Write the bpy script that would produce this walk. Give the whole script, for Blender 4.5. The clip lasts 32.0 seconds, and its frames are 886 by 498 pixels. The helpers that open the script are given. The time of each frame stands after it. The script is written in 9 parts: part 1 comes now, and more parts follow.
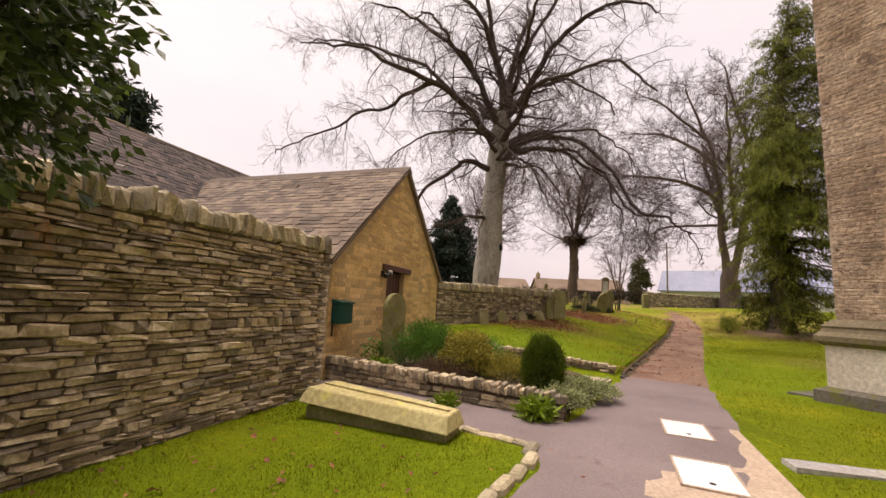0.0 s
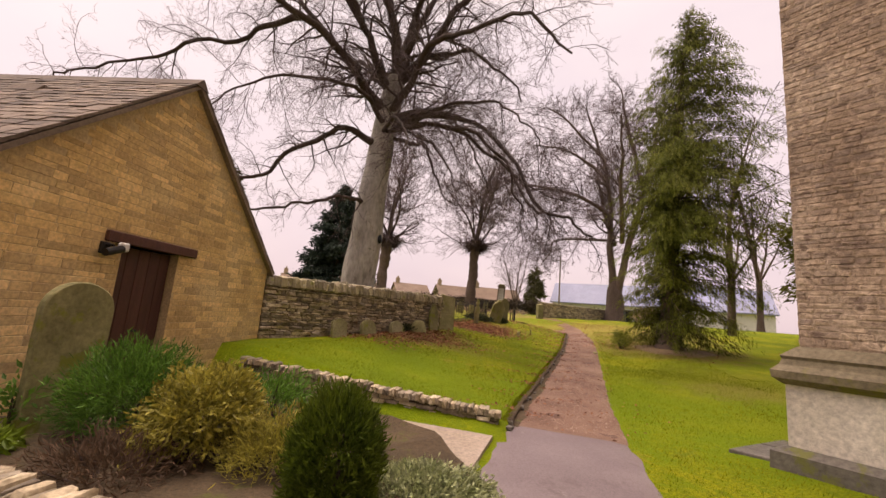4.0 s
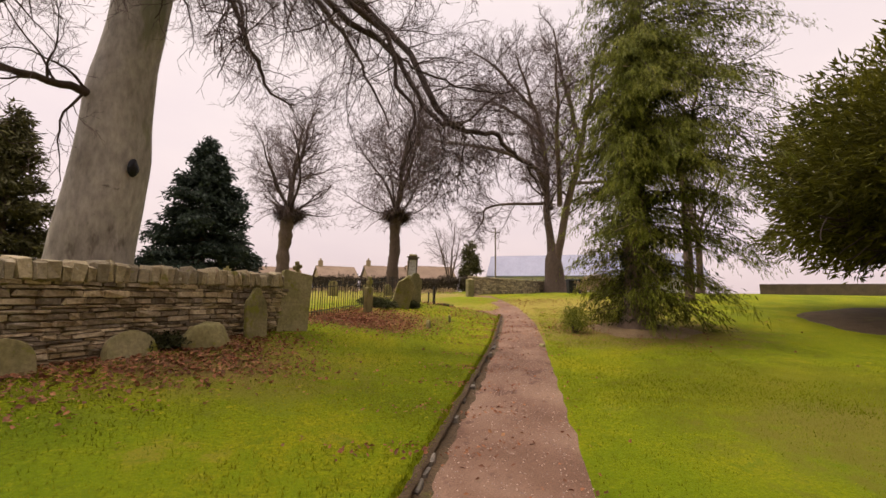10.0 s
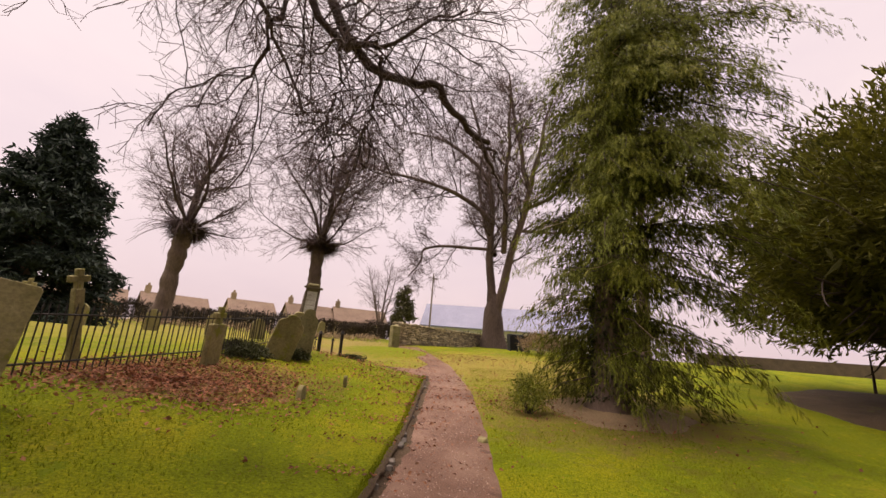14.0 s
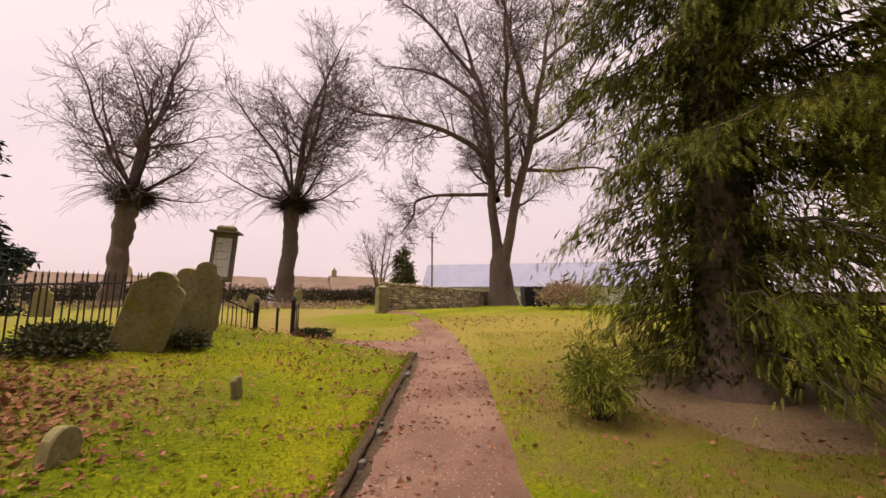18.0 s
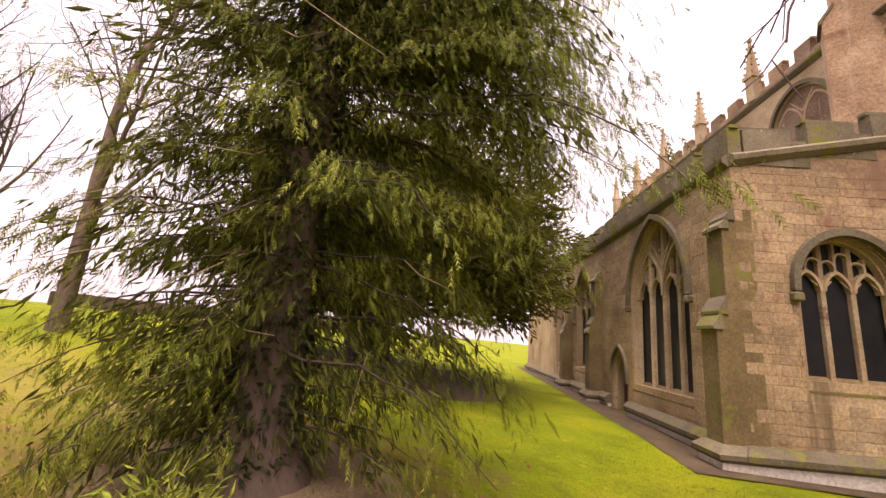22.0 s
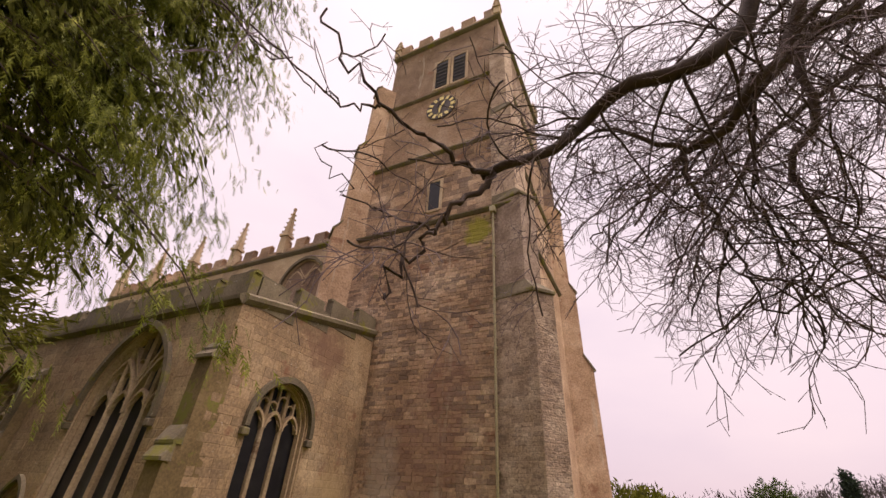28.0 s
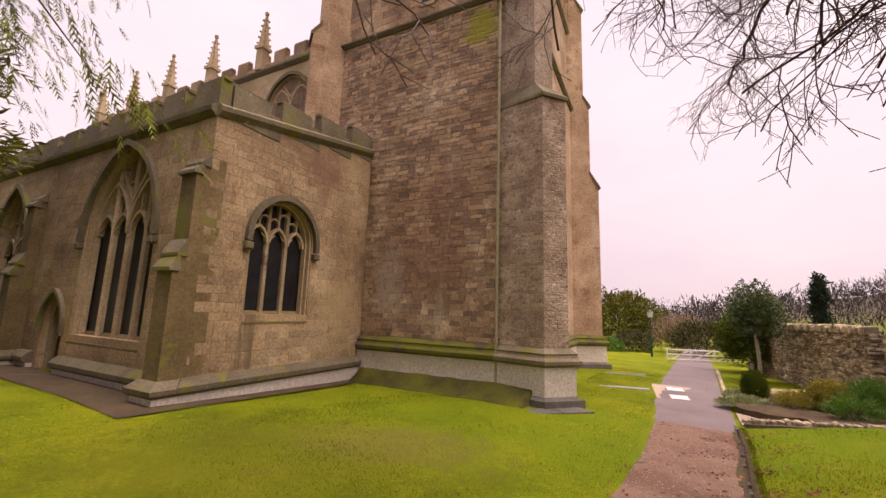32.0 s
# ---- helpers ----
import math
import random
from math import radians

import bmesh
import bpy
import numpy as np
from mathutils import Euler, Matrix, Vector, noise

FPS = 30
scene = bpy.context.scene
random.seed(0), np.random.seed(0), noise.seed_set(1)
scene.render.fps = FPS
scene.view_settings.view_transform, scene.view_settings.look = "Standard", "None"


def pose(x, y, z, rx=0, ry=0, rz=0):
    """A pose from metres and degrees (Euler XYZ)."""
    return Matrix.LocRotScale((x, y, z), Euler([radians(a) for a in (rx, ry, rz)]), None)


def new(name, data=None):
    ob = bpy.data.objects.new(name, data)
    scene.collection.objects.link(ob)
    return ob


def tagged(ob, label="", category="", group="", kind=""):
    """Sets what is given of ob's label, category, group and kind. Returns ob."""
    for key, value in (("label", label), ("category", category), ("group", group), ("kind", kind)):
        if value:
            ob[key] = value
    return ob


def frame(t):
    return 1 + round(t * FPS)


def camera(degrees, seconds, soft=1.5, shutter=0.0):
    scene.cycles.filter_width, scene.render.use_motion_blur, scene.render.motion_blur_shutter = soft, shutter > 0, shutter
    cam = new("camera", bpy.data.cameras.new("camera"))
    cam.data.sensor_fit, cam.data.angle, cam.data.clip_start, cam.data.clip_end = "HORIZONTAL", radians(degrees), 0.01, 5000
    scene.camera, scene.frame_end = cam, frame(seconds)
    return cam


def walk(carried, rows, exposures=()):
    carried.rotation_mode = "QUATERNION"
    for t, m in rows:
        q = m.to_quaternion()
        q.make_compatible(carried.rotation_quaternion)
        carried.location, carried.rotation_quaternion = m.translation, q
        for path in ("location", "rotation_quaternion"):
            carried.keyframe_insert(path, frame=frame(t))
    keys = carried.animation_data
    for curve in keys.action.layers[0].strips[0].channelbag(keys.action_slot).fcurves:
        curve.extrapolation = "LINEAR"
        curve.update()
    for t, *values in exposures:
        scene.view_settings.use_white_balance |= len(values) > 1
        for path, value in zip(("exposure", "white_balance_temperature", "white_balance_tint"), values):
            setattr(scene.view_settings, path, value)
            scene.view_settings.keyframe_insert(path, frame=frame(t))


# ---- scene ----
cam = camera(96.0, 32.0)
ROWS = [
    (0.0, -0.025, -0.005, 1.643, -0.28, 7.55, -3.08),
    (0.5, 0.157, 0.499, 1.651, 3.26, 6.82, -3.91),
    (1.0, 0.355, 0.941, 1.656, 1.98, 6.54, -2.21),
    (1.5, 0.564, 1.383, 1.716, 7.10, 6.52, -2.35),
    (2.0, 0.718, 1.866, 1.715, 8.46, 8.50, -5.68),
    (2.5, 0.929, 2.353, 1.697, 10.98, 7.70, -2.85),
    (3.0, 1.141, 2.792, 1.752, 12.66, 7.66, -3.02),
    (3.5, 1.385, 3.257, 1.789, 0.45, 8.38, -5.30),
    (4.0, 1.702, 3.723, 1.755, -13.79, 9.27, -4.74),
    (4.5, 1.978, 4.180, 1.775, -17.80, 9.77, -5.22),
    (6.5, 3.269, 6.288, 1.862, -40.19, 9.50, -0.90),
    (7.0, 3.604, 6.808, 1.886, -42.47, 7.47, -2.86),
    (7.5, 3.895, 7.357, 1.898, -45.93, 8.22, -3.82),
    (8.0, 4.213, 7.877, 1.872, -45.76, 8.54, -3.36),
    (8.5, 4.540, 8.374, 1.903, -40.49, 7.52, -1.97),
    (9.0, 4.854, 8.867, 1.952, -38.08, 6.39, -0.61),
    (9.5, 5.249, 9.312, 1.963, -29.65, 6.19, 0.10),
    (10.0, 5.540, 9.762, 1.967, -21.96, 6.90, -0.75),
    (10.5, 5.791, 10.165, 2.012, -16.93, 10.05, 0.74),
    (11.0, 6.089, 10.554, 2.060, -9.04, 15.06, -0.56),
    (11.5, 6.359, 10.981, 2.087, -10.64, 19.71, -1.30),
    (12.0, 6.656, 11.446, 2.073, -14.03, 20.36, 0.45),
    (12.5, 6.933, 11.906, 2.132, -15.22, 19.40, -1.43),
    (13.0, 7.250, 12.439, 2.147, -26.05, 17.81, -4.04),
    (13.5, 7.604, 12.949, 2.137, -31.14, 17.15, -4.87),
    (14.0, 7.935, 13.497, 2.114, -31.35, 14.15, -4.46),
    (14.5, 8.277, 14.004, 2.166, -34.73, 13.45, -2.09),
    (15.0, 8.714, 14.467, 2.201, -31.94, 11.98, -0.86),
    (15.5, 9.106, 14.979, 2.187, -32.76, 8.78, -2.49),
    (17.5, 10.379, 16.927, 2.002, -31.83, 9.03, -1.20),
    (18.0, 10.720, 17.487, 2.109, -30.32, 8.91, -0.08),
    (18.5, 10.988, 18.066, 2.250, -35.11, 7.60, -1.42),
    (19.0, 11.301, 18.638, 2.353, -34.22, 9.68, -3.39),
    (19.5, 11.585, 19.274, 2.407, -37.48, 8.01, -5.47),
    (20.0, 11.877, 19.830, 2.479, -44.38, 9.05, -4.02),
    (20.5, 12.062, 20.204, 2.607, -57.88, 11.41, -6.38),
    (21.0, 12.041, 20.399, 2.658, -87.45, 9.21, -6.76),
    (21.5, 11.942, 20.479, 2.662, -105.72, 11.21, -7.17),
    (22.0, 11.864, 20.565, 2.703, -114.35, 12.44, -4.65),
    (22.5, 11.879, 20.582, 2.729, -137.72, 12.95, -5.27),
    (23.0, 11.832, 20.612, 2.737, -157.33, 13.34, -5.18),
    (23.5, 11.704, 20.691, 2.742, -171.02, 12.70, -3.48),
    (24.0, 11.652, 20.804, 2.769, -176.60, 13.18, -1.84),
    (24.5, 11.688, 20.878, 2.797, -178.17, 15.76, -1.45),
    (25.0, 11.739, 20.924, 2.810, -178.79, 18.33, -1.98),
    (25.5, 11.741, 20.953, 2.822, -179.39, 21.44, -2.53),
    (26.0, 11.746, 20.961, 2.835, -180.19, 25.13, -2.94),
    (26.5, 11.735, 20.977, 2.856, -180.92, 28.90, -3.25),
    (28.5, 11.735, 21.068, 2.902, -180.75, 32.74, -2.90),
    (29.0, 11.737, 21.013, 2.876, -180.06, 28.23, -2.30),
    (29.5, 11.701, 20.908, 2.841, -179.63, 22.90, -1.65),
    (30.0, 11.636, 20.804, 2.808, -179.77, 17.83, -1.32),
    (30.5, 11.584, 20.732, 2.783, -180.26, 13.64, -1.25),
    (31.0, 11.570, 20.559, 2.728, -181.08, 10.61, -1.99),
    (31.5, 11.590, 20.326, 2.714, -182.21, 9.42, -2.03),
    (32.0, 11.538, 20.064, 2.670, -179.67, 8.89, -1.90),
]
LIGHTING = [
    (0.0, 0.46, 7000, 12), (3.0, 0.42, 7100, 20), (4.0, 0.38, 7200, 20), (7.0, 0.34, 7000, 15), (9.0, 0.38, 7100, 12), (12.0, 0.26, 7200, 21), (14.0, 0.30, 7200, 21), (20.0, 0.36, 7400, 22), (21.0, 0.85, 7300, 24), (22.0, 1.12, 7000, 24),
    (23.0, 1.40, 6000, 17), (24.0, 0.84, 5650, 18), (25.0, 0.62, 6400, 20), (26.0, 0.48, 7100, 24), (28.5, 0.38, 6850, 24), (30.0, 0.48, 6950, 24), (32.0, 0.48, 7000, 24),
]
walk(cam, [(t, pose(x, y, z, 90 + pitch, roll, yaw)) for t, x, y, z, yaw, pitch, roll in ROWS], LIGHTING)

# ---- world, sun, exposure ----
SUN_AZ, SUN_EL = 300.0, 50.0
world = bpy.data.worlds.new("overcast")
scene.world = world
world.use_nodes = True
wn = world.node_tree
wn.nodes.clear()
w_out = wn.nodes.new("ShaderNodeOutputWorld")
w_bg = wn.nodes.new("ShaderNodeBackground")
w_sky = wn.nodes.new("ShaderNodeTexSky")
w_sky.sky_type, w_sky.sun_disc = "NISHITA", False
w_sky.sun_elevation, w_sky.sun_rotation = radians(SUN_EL), radians(SUN_AZ)
w_sky.dust_density, w_sky.air_density = 3.0, 1.0
w_scale = wn.nodes.new("ShaderNodeVectorMath")
w_scale.operation = "SCALE"
w_scale.inputs["Scale"].default_value = 0.10
wn.links.new(w_sky.outputs[0], w_scale.inputs[0])
# a closed deck of pale cloud, a little uneven, warmer towards the horizon
w_co = wn.nodes.new("ShaderNodeTexCoord")
w_sep = wn.nodes.new("ShaderNodeSeparateXYZ")
wn.links.new(w_co.outputs["Generated"], w_sep.inputs[0])
w_map = wn.nodes.new("ShaderNodeMapping")
w_map.inputs["Scale"].default_value = (1.6, 1.6, 4.0)
wn.links.new(w_co.outputs["Generated"], w_map.inputs[0])
w_noise = wn.nodes.new("ShaderNodeTexNoise")
w_noise.inputs["Scale"].default_value, w_noise.inputs["Detail"].default_value = 1.4, 5.0
wn.links.new(w_map.outputs[0], w_noise.inputs["Vector"])
w_cloud = wn.nodes.new("ShaderNodeValToRGB")
w_cloud.color_ramp.elements[0].position, w_cloud.color_ramp.elements[0].color = 0.25, (0.92, 0.90, 0.96, 1)
w_cloud.color_ramp.elements[1].position, w_cloud.color_ramp.elements[1].color = 0.75, (1.08, 1.05, 1.05, 1)
wn.links.new(w_noise.outputs["Fac"], w_cloud.inputs[0])
# a closed overcast: pink-grey and dimmer low down, much brighter overhead
w_hmix = wn.nodes.new("ShaderNodeMix")
w_hmix.data_type, w_hmix.blend_type = "RGBA", "MULTIPLY"
w_hmix.inputs["Factor"].default_value = 1.0
w_tone = wn.nodes.new("ShaderNodeValToRGB")
w_tone.color_ramp.elements[0].position, w_tone.color_ramp.elements[0].color = 0.0, (0.66, 0.575, 0.60, 1)
w_tone.color_ramp.elements[1].position, w_tone.color_ramp.elements[1].color = 0.30, (0.75, 0.69, 0.705, 1)
for pos, c in ((0.62, (0.80, 0.755, 0.765, 1)), (0.80, (0.86, 0.82, 0.82, 1)), (0.93, (0.92, 0.88, 0.87, 1)), (1.0, (15.0, 14.0, 13.2, 1))):
    e = w_tone.color_ramp.elements.new(pos)
    e.color = c
wn.links.new(w_sep.outputs["Z"], w_tone.inputs[0])
wn.links.new(w_cloud.outputs[0], w_hmix.inputs["A"])
wn.links.new(w_tone.outputs[0], w_hmix.inputs["B"])
w_mix = wn.nodes.new("ShaderNodeMix")
w_mix.data_type = "RGBA"
w_mix.inputs["Factor"].default_value = 0.9
wn.links.new(w_scale.outputs[0], w_mix.inputs["A"])
wn.links.new(w_hmix.outputs["Result"], w_mix.inputs["B"])
wn.links.new(w_mix.outputs["Result"], w_bg.inputs["Color"])
w_bg.inputs["Strength"].default_value = 1.0
wn.links.new(w_bg.outputs[0], w_out.inputs[0])
sun = new("sun", bpy.data.lights.new("sun", "SUN"))
sun.data.energy, sun.data.angle, sun.data.color = 1.7, radians(40), (1.0, 0.92, 0.83)
sun.matrix_world = pose(0, 0, 60, 90 - SUN_EL, 0, 180 - SUN_AZ)

# ---- materials ----
def ramp(nt, fac, stops):
    n = nt.nodes.new("ShaderNodeValToRGB")
    while len(n.color_ramp.elements) < len(stops):
        n.color_ramp.elements.new(0.5)
    for e, (p, c) in zip(n.color_ramp.elements, stops):
        e.position, e.color = p, (*c, 1)
    nt.links.new(fac, n.inputs[0])
    return n.outputs[0]


def tex(nt, vec, scale, detail=4.0, rough=0.55, kind="ShaderNodeTexNoise"):
    n = nt.nodes.new(kind)
    n.inputs["Scale"].default_value = scale
    if kind == "ShaderNodeTexNoise":
        n.inputs["Detail"].default_value, n.inputs["Roughness"].default_value = detail, rough
    nt.links.new(vec, n.inputs["Vector"])
    return n


def mixc(nt, fac, a, b, mode="MIX"):
    n = nt.nodes.new("ShaderNodeMix")
    n.data_type, n.blend_type = "RGBA", mode
    for key, v in (("Factor", fac), ("A", a), ("B", b)):
        if isinstance(v, (int, float)):
            n.inputs[key].default_value = v
        elif isinstance(v, tuple):
            n.inputs[key].default_value = (*v, 1)
        else:
            nt.links.new(v, n.inputs[key])
    return n.outputs["Result"]


def calc(nt, op, a, b=0.0):
    n = nt.nodes.new("ShaderNodeMath")
    n.operation = op
    for i, v in enumerate((a, b)):
        if isinstance(v, (int, float)):
            n.inputs[i].default_value = v
        else:
            nt.links.new(v, n.inputs[i])
    return n.outputs[0]


def surface(name, stops, big=0.8, fine=18.0, rough=0.85, bump=0.3, depth=0.01, vary=0.25, spots=(), metal=0.0, stretch=(1, 1, 1), finemix=0.35, spec=0.3, trans=0.0, patches=()):
    """A procedural surface: base tones by a large noise, grain by a fine one, a shift from piece to piece, and spots
    (colour, noise scale, threshold) of lichen, moss or dirt."""
    m = bpy.data.materials.new(name)
    m.use_nodes = True
    nt = m.node_tree
    bs = nt.nodes["Principled BSDF"]
    geo = nt.nodes.new("ShaderNodeNewGeometry")
    mp = nt.nodes.new("ShaderNodeMapping")
    mp.inputs["Scale"].default_value = stretch
    nt.links.new(geo.outputs["Position"], mp.inputs[0])
    v = mp.outputs[0]
    n1 = tex(nt, v, big, 5.0)
    col = ramp(nt, n1.outputs["Fac"], [(0.28 + 0.44 * i / max(1, len(stops) - 1), c) for i, c in enumerate(stops)])
    n2 = tex(nt, v, fine, 6.0, 0.65)
    grain = ramp(nt, n2.outputs["Fac"], [(0.3, (1 - finemix,) * 3), (0.7, (1 + finemix * 0.6,) * 3)])
    col = mixc(nt, 1.0, col, grain, "MULTIPLY")
    if vary:
        info = nt.nodes.new("ShaderNodeObjectInfo")
        both = calc(nt, "FRACT", calc(nt, "ADD", info.outputs["Random"], geo.outputs["Random Per Island"]))
        tone = ramp(nt, both, [(0.0, (1 - vary, 1 - vary, 1 - vary * 0.9)), (0.5, (1, 0.98, 0.95)), (1.0, (1 + vary, 1 + vary * 0.95, 1 + vary * 0.8))])
        col = mixc(nt, 1.0, col, tone, "MULTIPLY")
    for c, sc, th, *pull in spots:
        v3 = v
        if pull:
            m3 = nt.nodes.new("ShaderNodeMapping")
            m3.inputs["Scale"].default_value = pull[0]
            nt.links.new(geo.outputs["Position"], m3.inputs[0])
            v3 = m3.outputs[0]
        n3 = tex(nt, v3, sc, 5.0, 0.7)
        fac = ramp(nt, n3.outputs["Fac"], [(th, (0, 0, 0)), (th + 0.07, (1, 1, 1))])
        col = mixc(nt, calc(nt, "MULTIPLY", fac, 0.85), col, c)
    for c, centre, size, amount in patches:
        m4 = nt.nodes.new("ShaderNodeMapping")
        m4.vector_type = "POINT"
        m4.inputs["Scale"].default_value = [1 / k for k in size]
        m4.inputs["Location"].default_value = [-p / k for p, k in zip(centre, size)]
        nt.links.new(geo.outputs["Position"], m4.inputs[0])
        ln = nt.nodes.new("ShaderNodeVectorMath")
        ln.operation = "LENGTH"
        nt.links.new(m4.outputs[0], ln.inputs[0])
        rag = tex(nt, v, 2.2, 6.0, 0.75)
        d4 = calc(nt, "ADD", ln.outputs["Value"], calc(nt, "MULTIPLY", calc(nt, "SUBTRACT", rag.outputs["Fac"], 0.5), 2.4))
        f4 = ramp(nt, d4, [(0.45, (amount,) * 3), (1.0, (0, 0, 0))])
        col = mixc(nt, f4, col, c)
    nt.links.new(col, bs.inputs["Base Color"])
    bs.inputs["Roughness"].default_value, bs.inputs["Metallic"].default_value = rough, metal
    bs.inputs["Specular IOR Level"].default_value = spec
    if bump:
        bp = nt.nodes.new("ShaderNodeBump")
        bp.inputs["Strength"].default_value, bp.inputs["Distance"].default_value = bump, depth
        nt.links.new(n2.outputs["Fac"], bp.inputs["Height"])
        nt.links.new(bp.outputs[0], bs.inputs["Normal"])
    if trans:
        tr = nt.nodes.new("ShaderNodeBsdfTranslucent")
        nt.links.new(col, tr.inputs["Color"])
        mx = nt.nodes.new("ShaderNodeMixShader")
        mx.inputs[0].default_value = trans
        nt.links.new(bs.outputs[0], mx.inputs[1])
        nt.links.new(tr.outputs[0], mx.inputs[2])
        nt.links.new(mx.outputs[0], nt.nodes["Material Output"].inputs[0])
    return m


# patch at (14.0, 13.8) puts shade beside the church into the lawn's colour
M_GRASS = surface("grass", [(0.090, 0.120, 0.003), (0.160, 0.195, 0.004), (0.24, 0.235, 0.007)], 0.55, 30.0, 0.95, 1.0, 0.035, 0.0, [((0.235, 0.19, 0.03), 1.1, 0.62), ((0.105, 0.150, 0.004), 2.2, 0.58), ((0.255, 0.255, 0.008), 6.0, 0.59), ((0.068, 0.082, 0.004), 9.0, 0.60), ((0.15, 0.105, 0.035), 14.0, 0.68)], finemix=0.55, spec=0.1, patches=[((0.070, 0.056, 0.046), (-270.0, -244.0, 0.0), (270.0, 270.0, 400.0), 1.0), ((0.20, 0.13, 0.06), (13.2, 32.0, 1.5), (3.4, 2.6, 9.0), 0.85), ((0.21, 0.15, 0.06), (15.0, 36.0, 2.0), (4.5, 2.2, 9.0), 0.8), ((0.235, 0.180, 0.045), (19.5, 27.0, 1.0), (6.5, 6.5, 9.0), 0.75), ((0.235, 0.195, 0.05), (6.0, 37.0, 2.0), (14.0, 12.0, 9.0), 0.7), ((0.17, 0.12, 0.04), (17.0, 20.6, 0.6), (4.5, 4.0, 9.0), 0.8), ((0.20, 0.15, 0.035), (4.6, 17.2, 1.0), (2.6, 2.2, 9.0), 0.6), ((0.20, 0.155, 0.035), (8.6, 23.2, 1.0), (2.6, 1.8, 9.0), 0.6), ((0.13, 0.16, 0.004), (16.0, 32.3, 1.9), (2.7, 2.3, 9.0), 0.9), ((0.105, 0.165, 0.004), (3.5, 11.5, 0.5), (5.5, 4.5, 9.0), 0.55), ((0.115, 0.175, 0.004), (9.5, 10.5, 0.3), (5.5, 4.5, 9.0), 0.5), ((0.105, 0.155, 0.004), (-1.0, 3.0, 0.0), (4.0, 4.0, 9.0), 0.5), ((0.095, 0.098, 0.006), (14.0, 13.8, 0.3), (4.2, 3.6, 9.0), 0.6), ((0.17, 0.14, 0.03), (12.3, 12.6, 0.3), (2.2, 1.4, 9.0), 0.5), ((0.15, 0.075, 0.035), (7.9, 21.9, 1.2), (1.7, 1.3, 9.0), 0.8), ((0.14, 0.085, 0.035), (4.3, 16.9, 1.0), (1.5, 1.0, 9.0), 0.6)])
M_BLADE = surface("grass blades", [(0.098, 0.122, 0.004), (0.155, 0.188, 0.005), (0.225, 0.22, 0.010)], 0.5, 30.0, 0.8, 0.0, 0.0, 0.35, spec=0.2, trans=0.4)
M_TARMAC = surface("tarmac", [(0.15, 0.116, 0.115), (0.205, 0.162, 0.16)], 0.7, 55.0, 0.85, 0.35, 0.006, 0.0, [((0.12, 0.09, 0.085), 1.6, 0.60), ((0.28, 0.23, 0.22), 2.5, 0.66)], finemix=0.3, spec=0.25)
M_GRAVEL = surface("red gravel", [(0.125, 0.066, 0.042), (0.19, 0.110, 0.074), (0.265, 0.170, 0.120)], 0.8, 70.0, 0.9, 0.7, 0.012, 0.0, [((0.085, 0.042, 0.03), 1.8, 0.57), ((0.28, 0.20, 0.165), 4.0, 0.66)], finemix=0.55)
M_SOIL = surface("soil", [(0.06, 0.04, 0.022), (0.11, 0.075, 0.04)], 1.5, 30.0, 0.95, 0.9, 0.03, 0.0, [((0.09, 0.09, 0.02), 2.0, 0.58)], finemix=0.5)
M_DRY = surface("dry stone", [(0.195, 0.15, 0.097), (0.33, 0.268, 0.18), (0.46, 0.39, 0.285)], 3.0, 24.0, 0.92, 0.6, 0.012, 0.5, [((0.50, 0.45, 0.36), 6.0, 0.66), ((0.19, 0.18, 0.05), 2.2, 0.64), ((0.24, 0.13, 0.07), 1.1, 0.64)])
# dark core colour stands in for the shade in gaps between stones
M_DRYCORE = surface("shade-coloured wall core", [(0.085, 0.064, 0.044), (0.14, 0.105, 0.072)], 2.0, 20.0, 0.95, 0.4, 0.02, 0.0)
M_COPING = surface("coping stones", [(0.29, 0.245, 0.155), (0.43, 0.37, 0.26)], 2.0, 22.0, 0.92, 0.7, 0.014, 0.38, [((0.24, 0.24, 0.07), 3.0, 0.60), ((0.60, 0.56, 0.48), 5.0, 0.62), ((0.13, 0.10, 0.06), 2.5, 0.64)])
M_HALL = surface("honey limestone", [(0.48, 0.315, 0.125), (0.60, 0.41, 0.185), (0.68, 0.50, 0.26)], 0.9, 22.0, 0.9, 0.4, 0.008, 0.26)
M_MORTAR = surface("mortar", [(0.46, 0.33, 0.17), (0.54, 0.40, 0.225)], 2.0, 30.0, 0.95, 0.3, 0.005, 0.0)
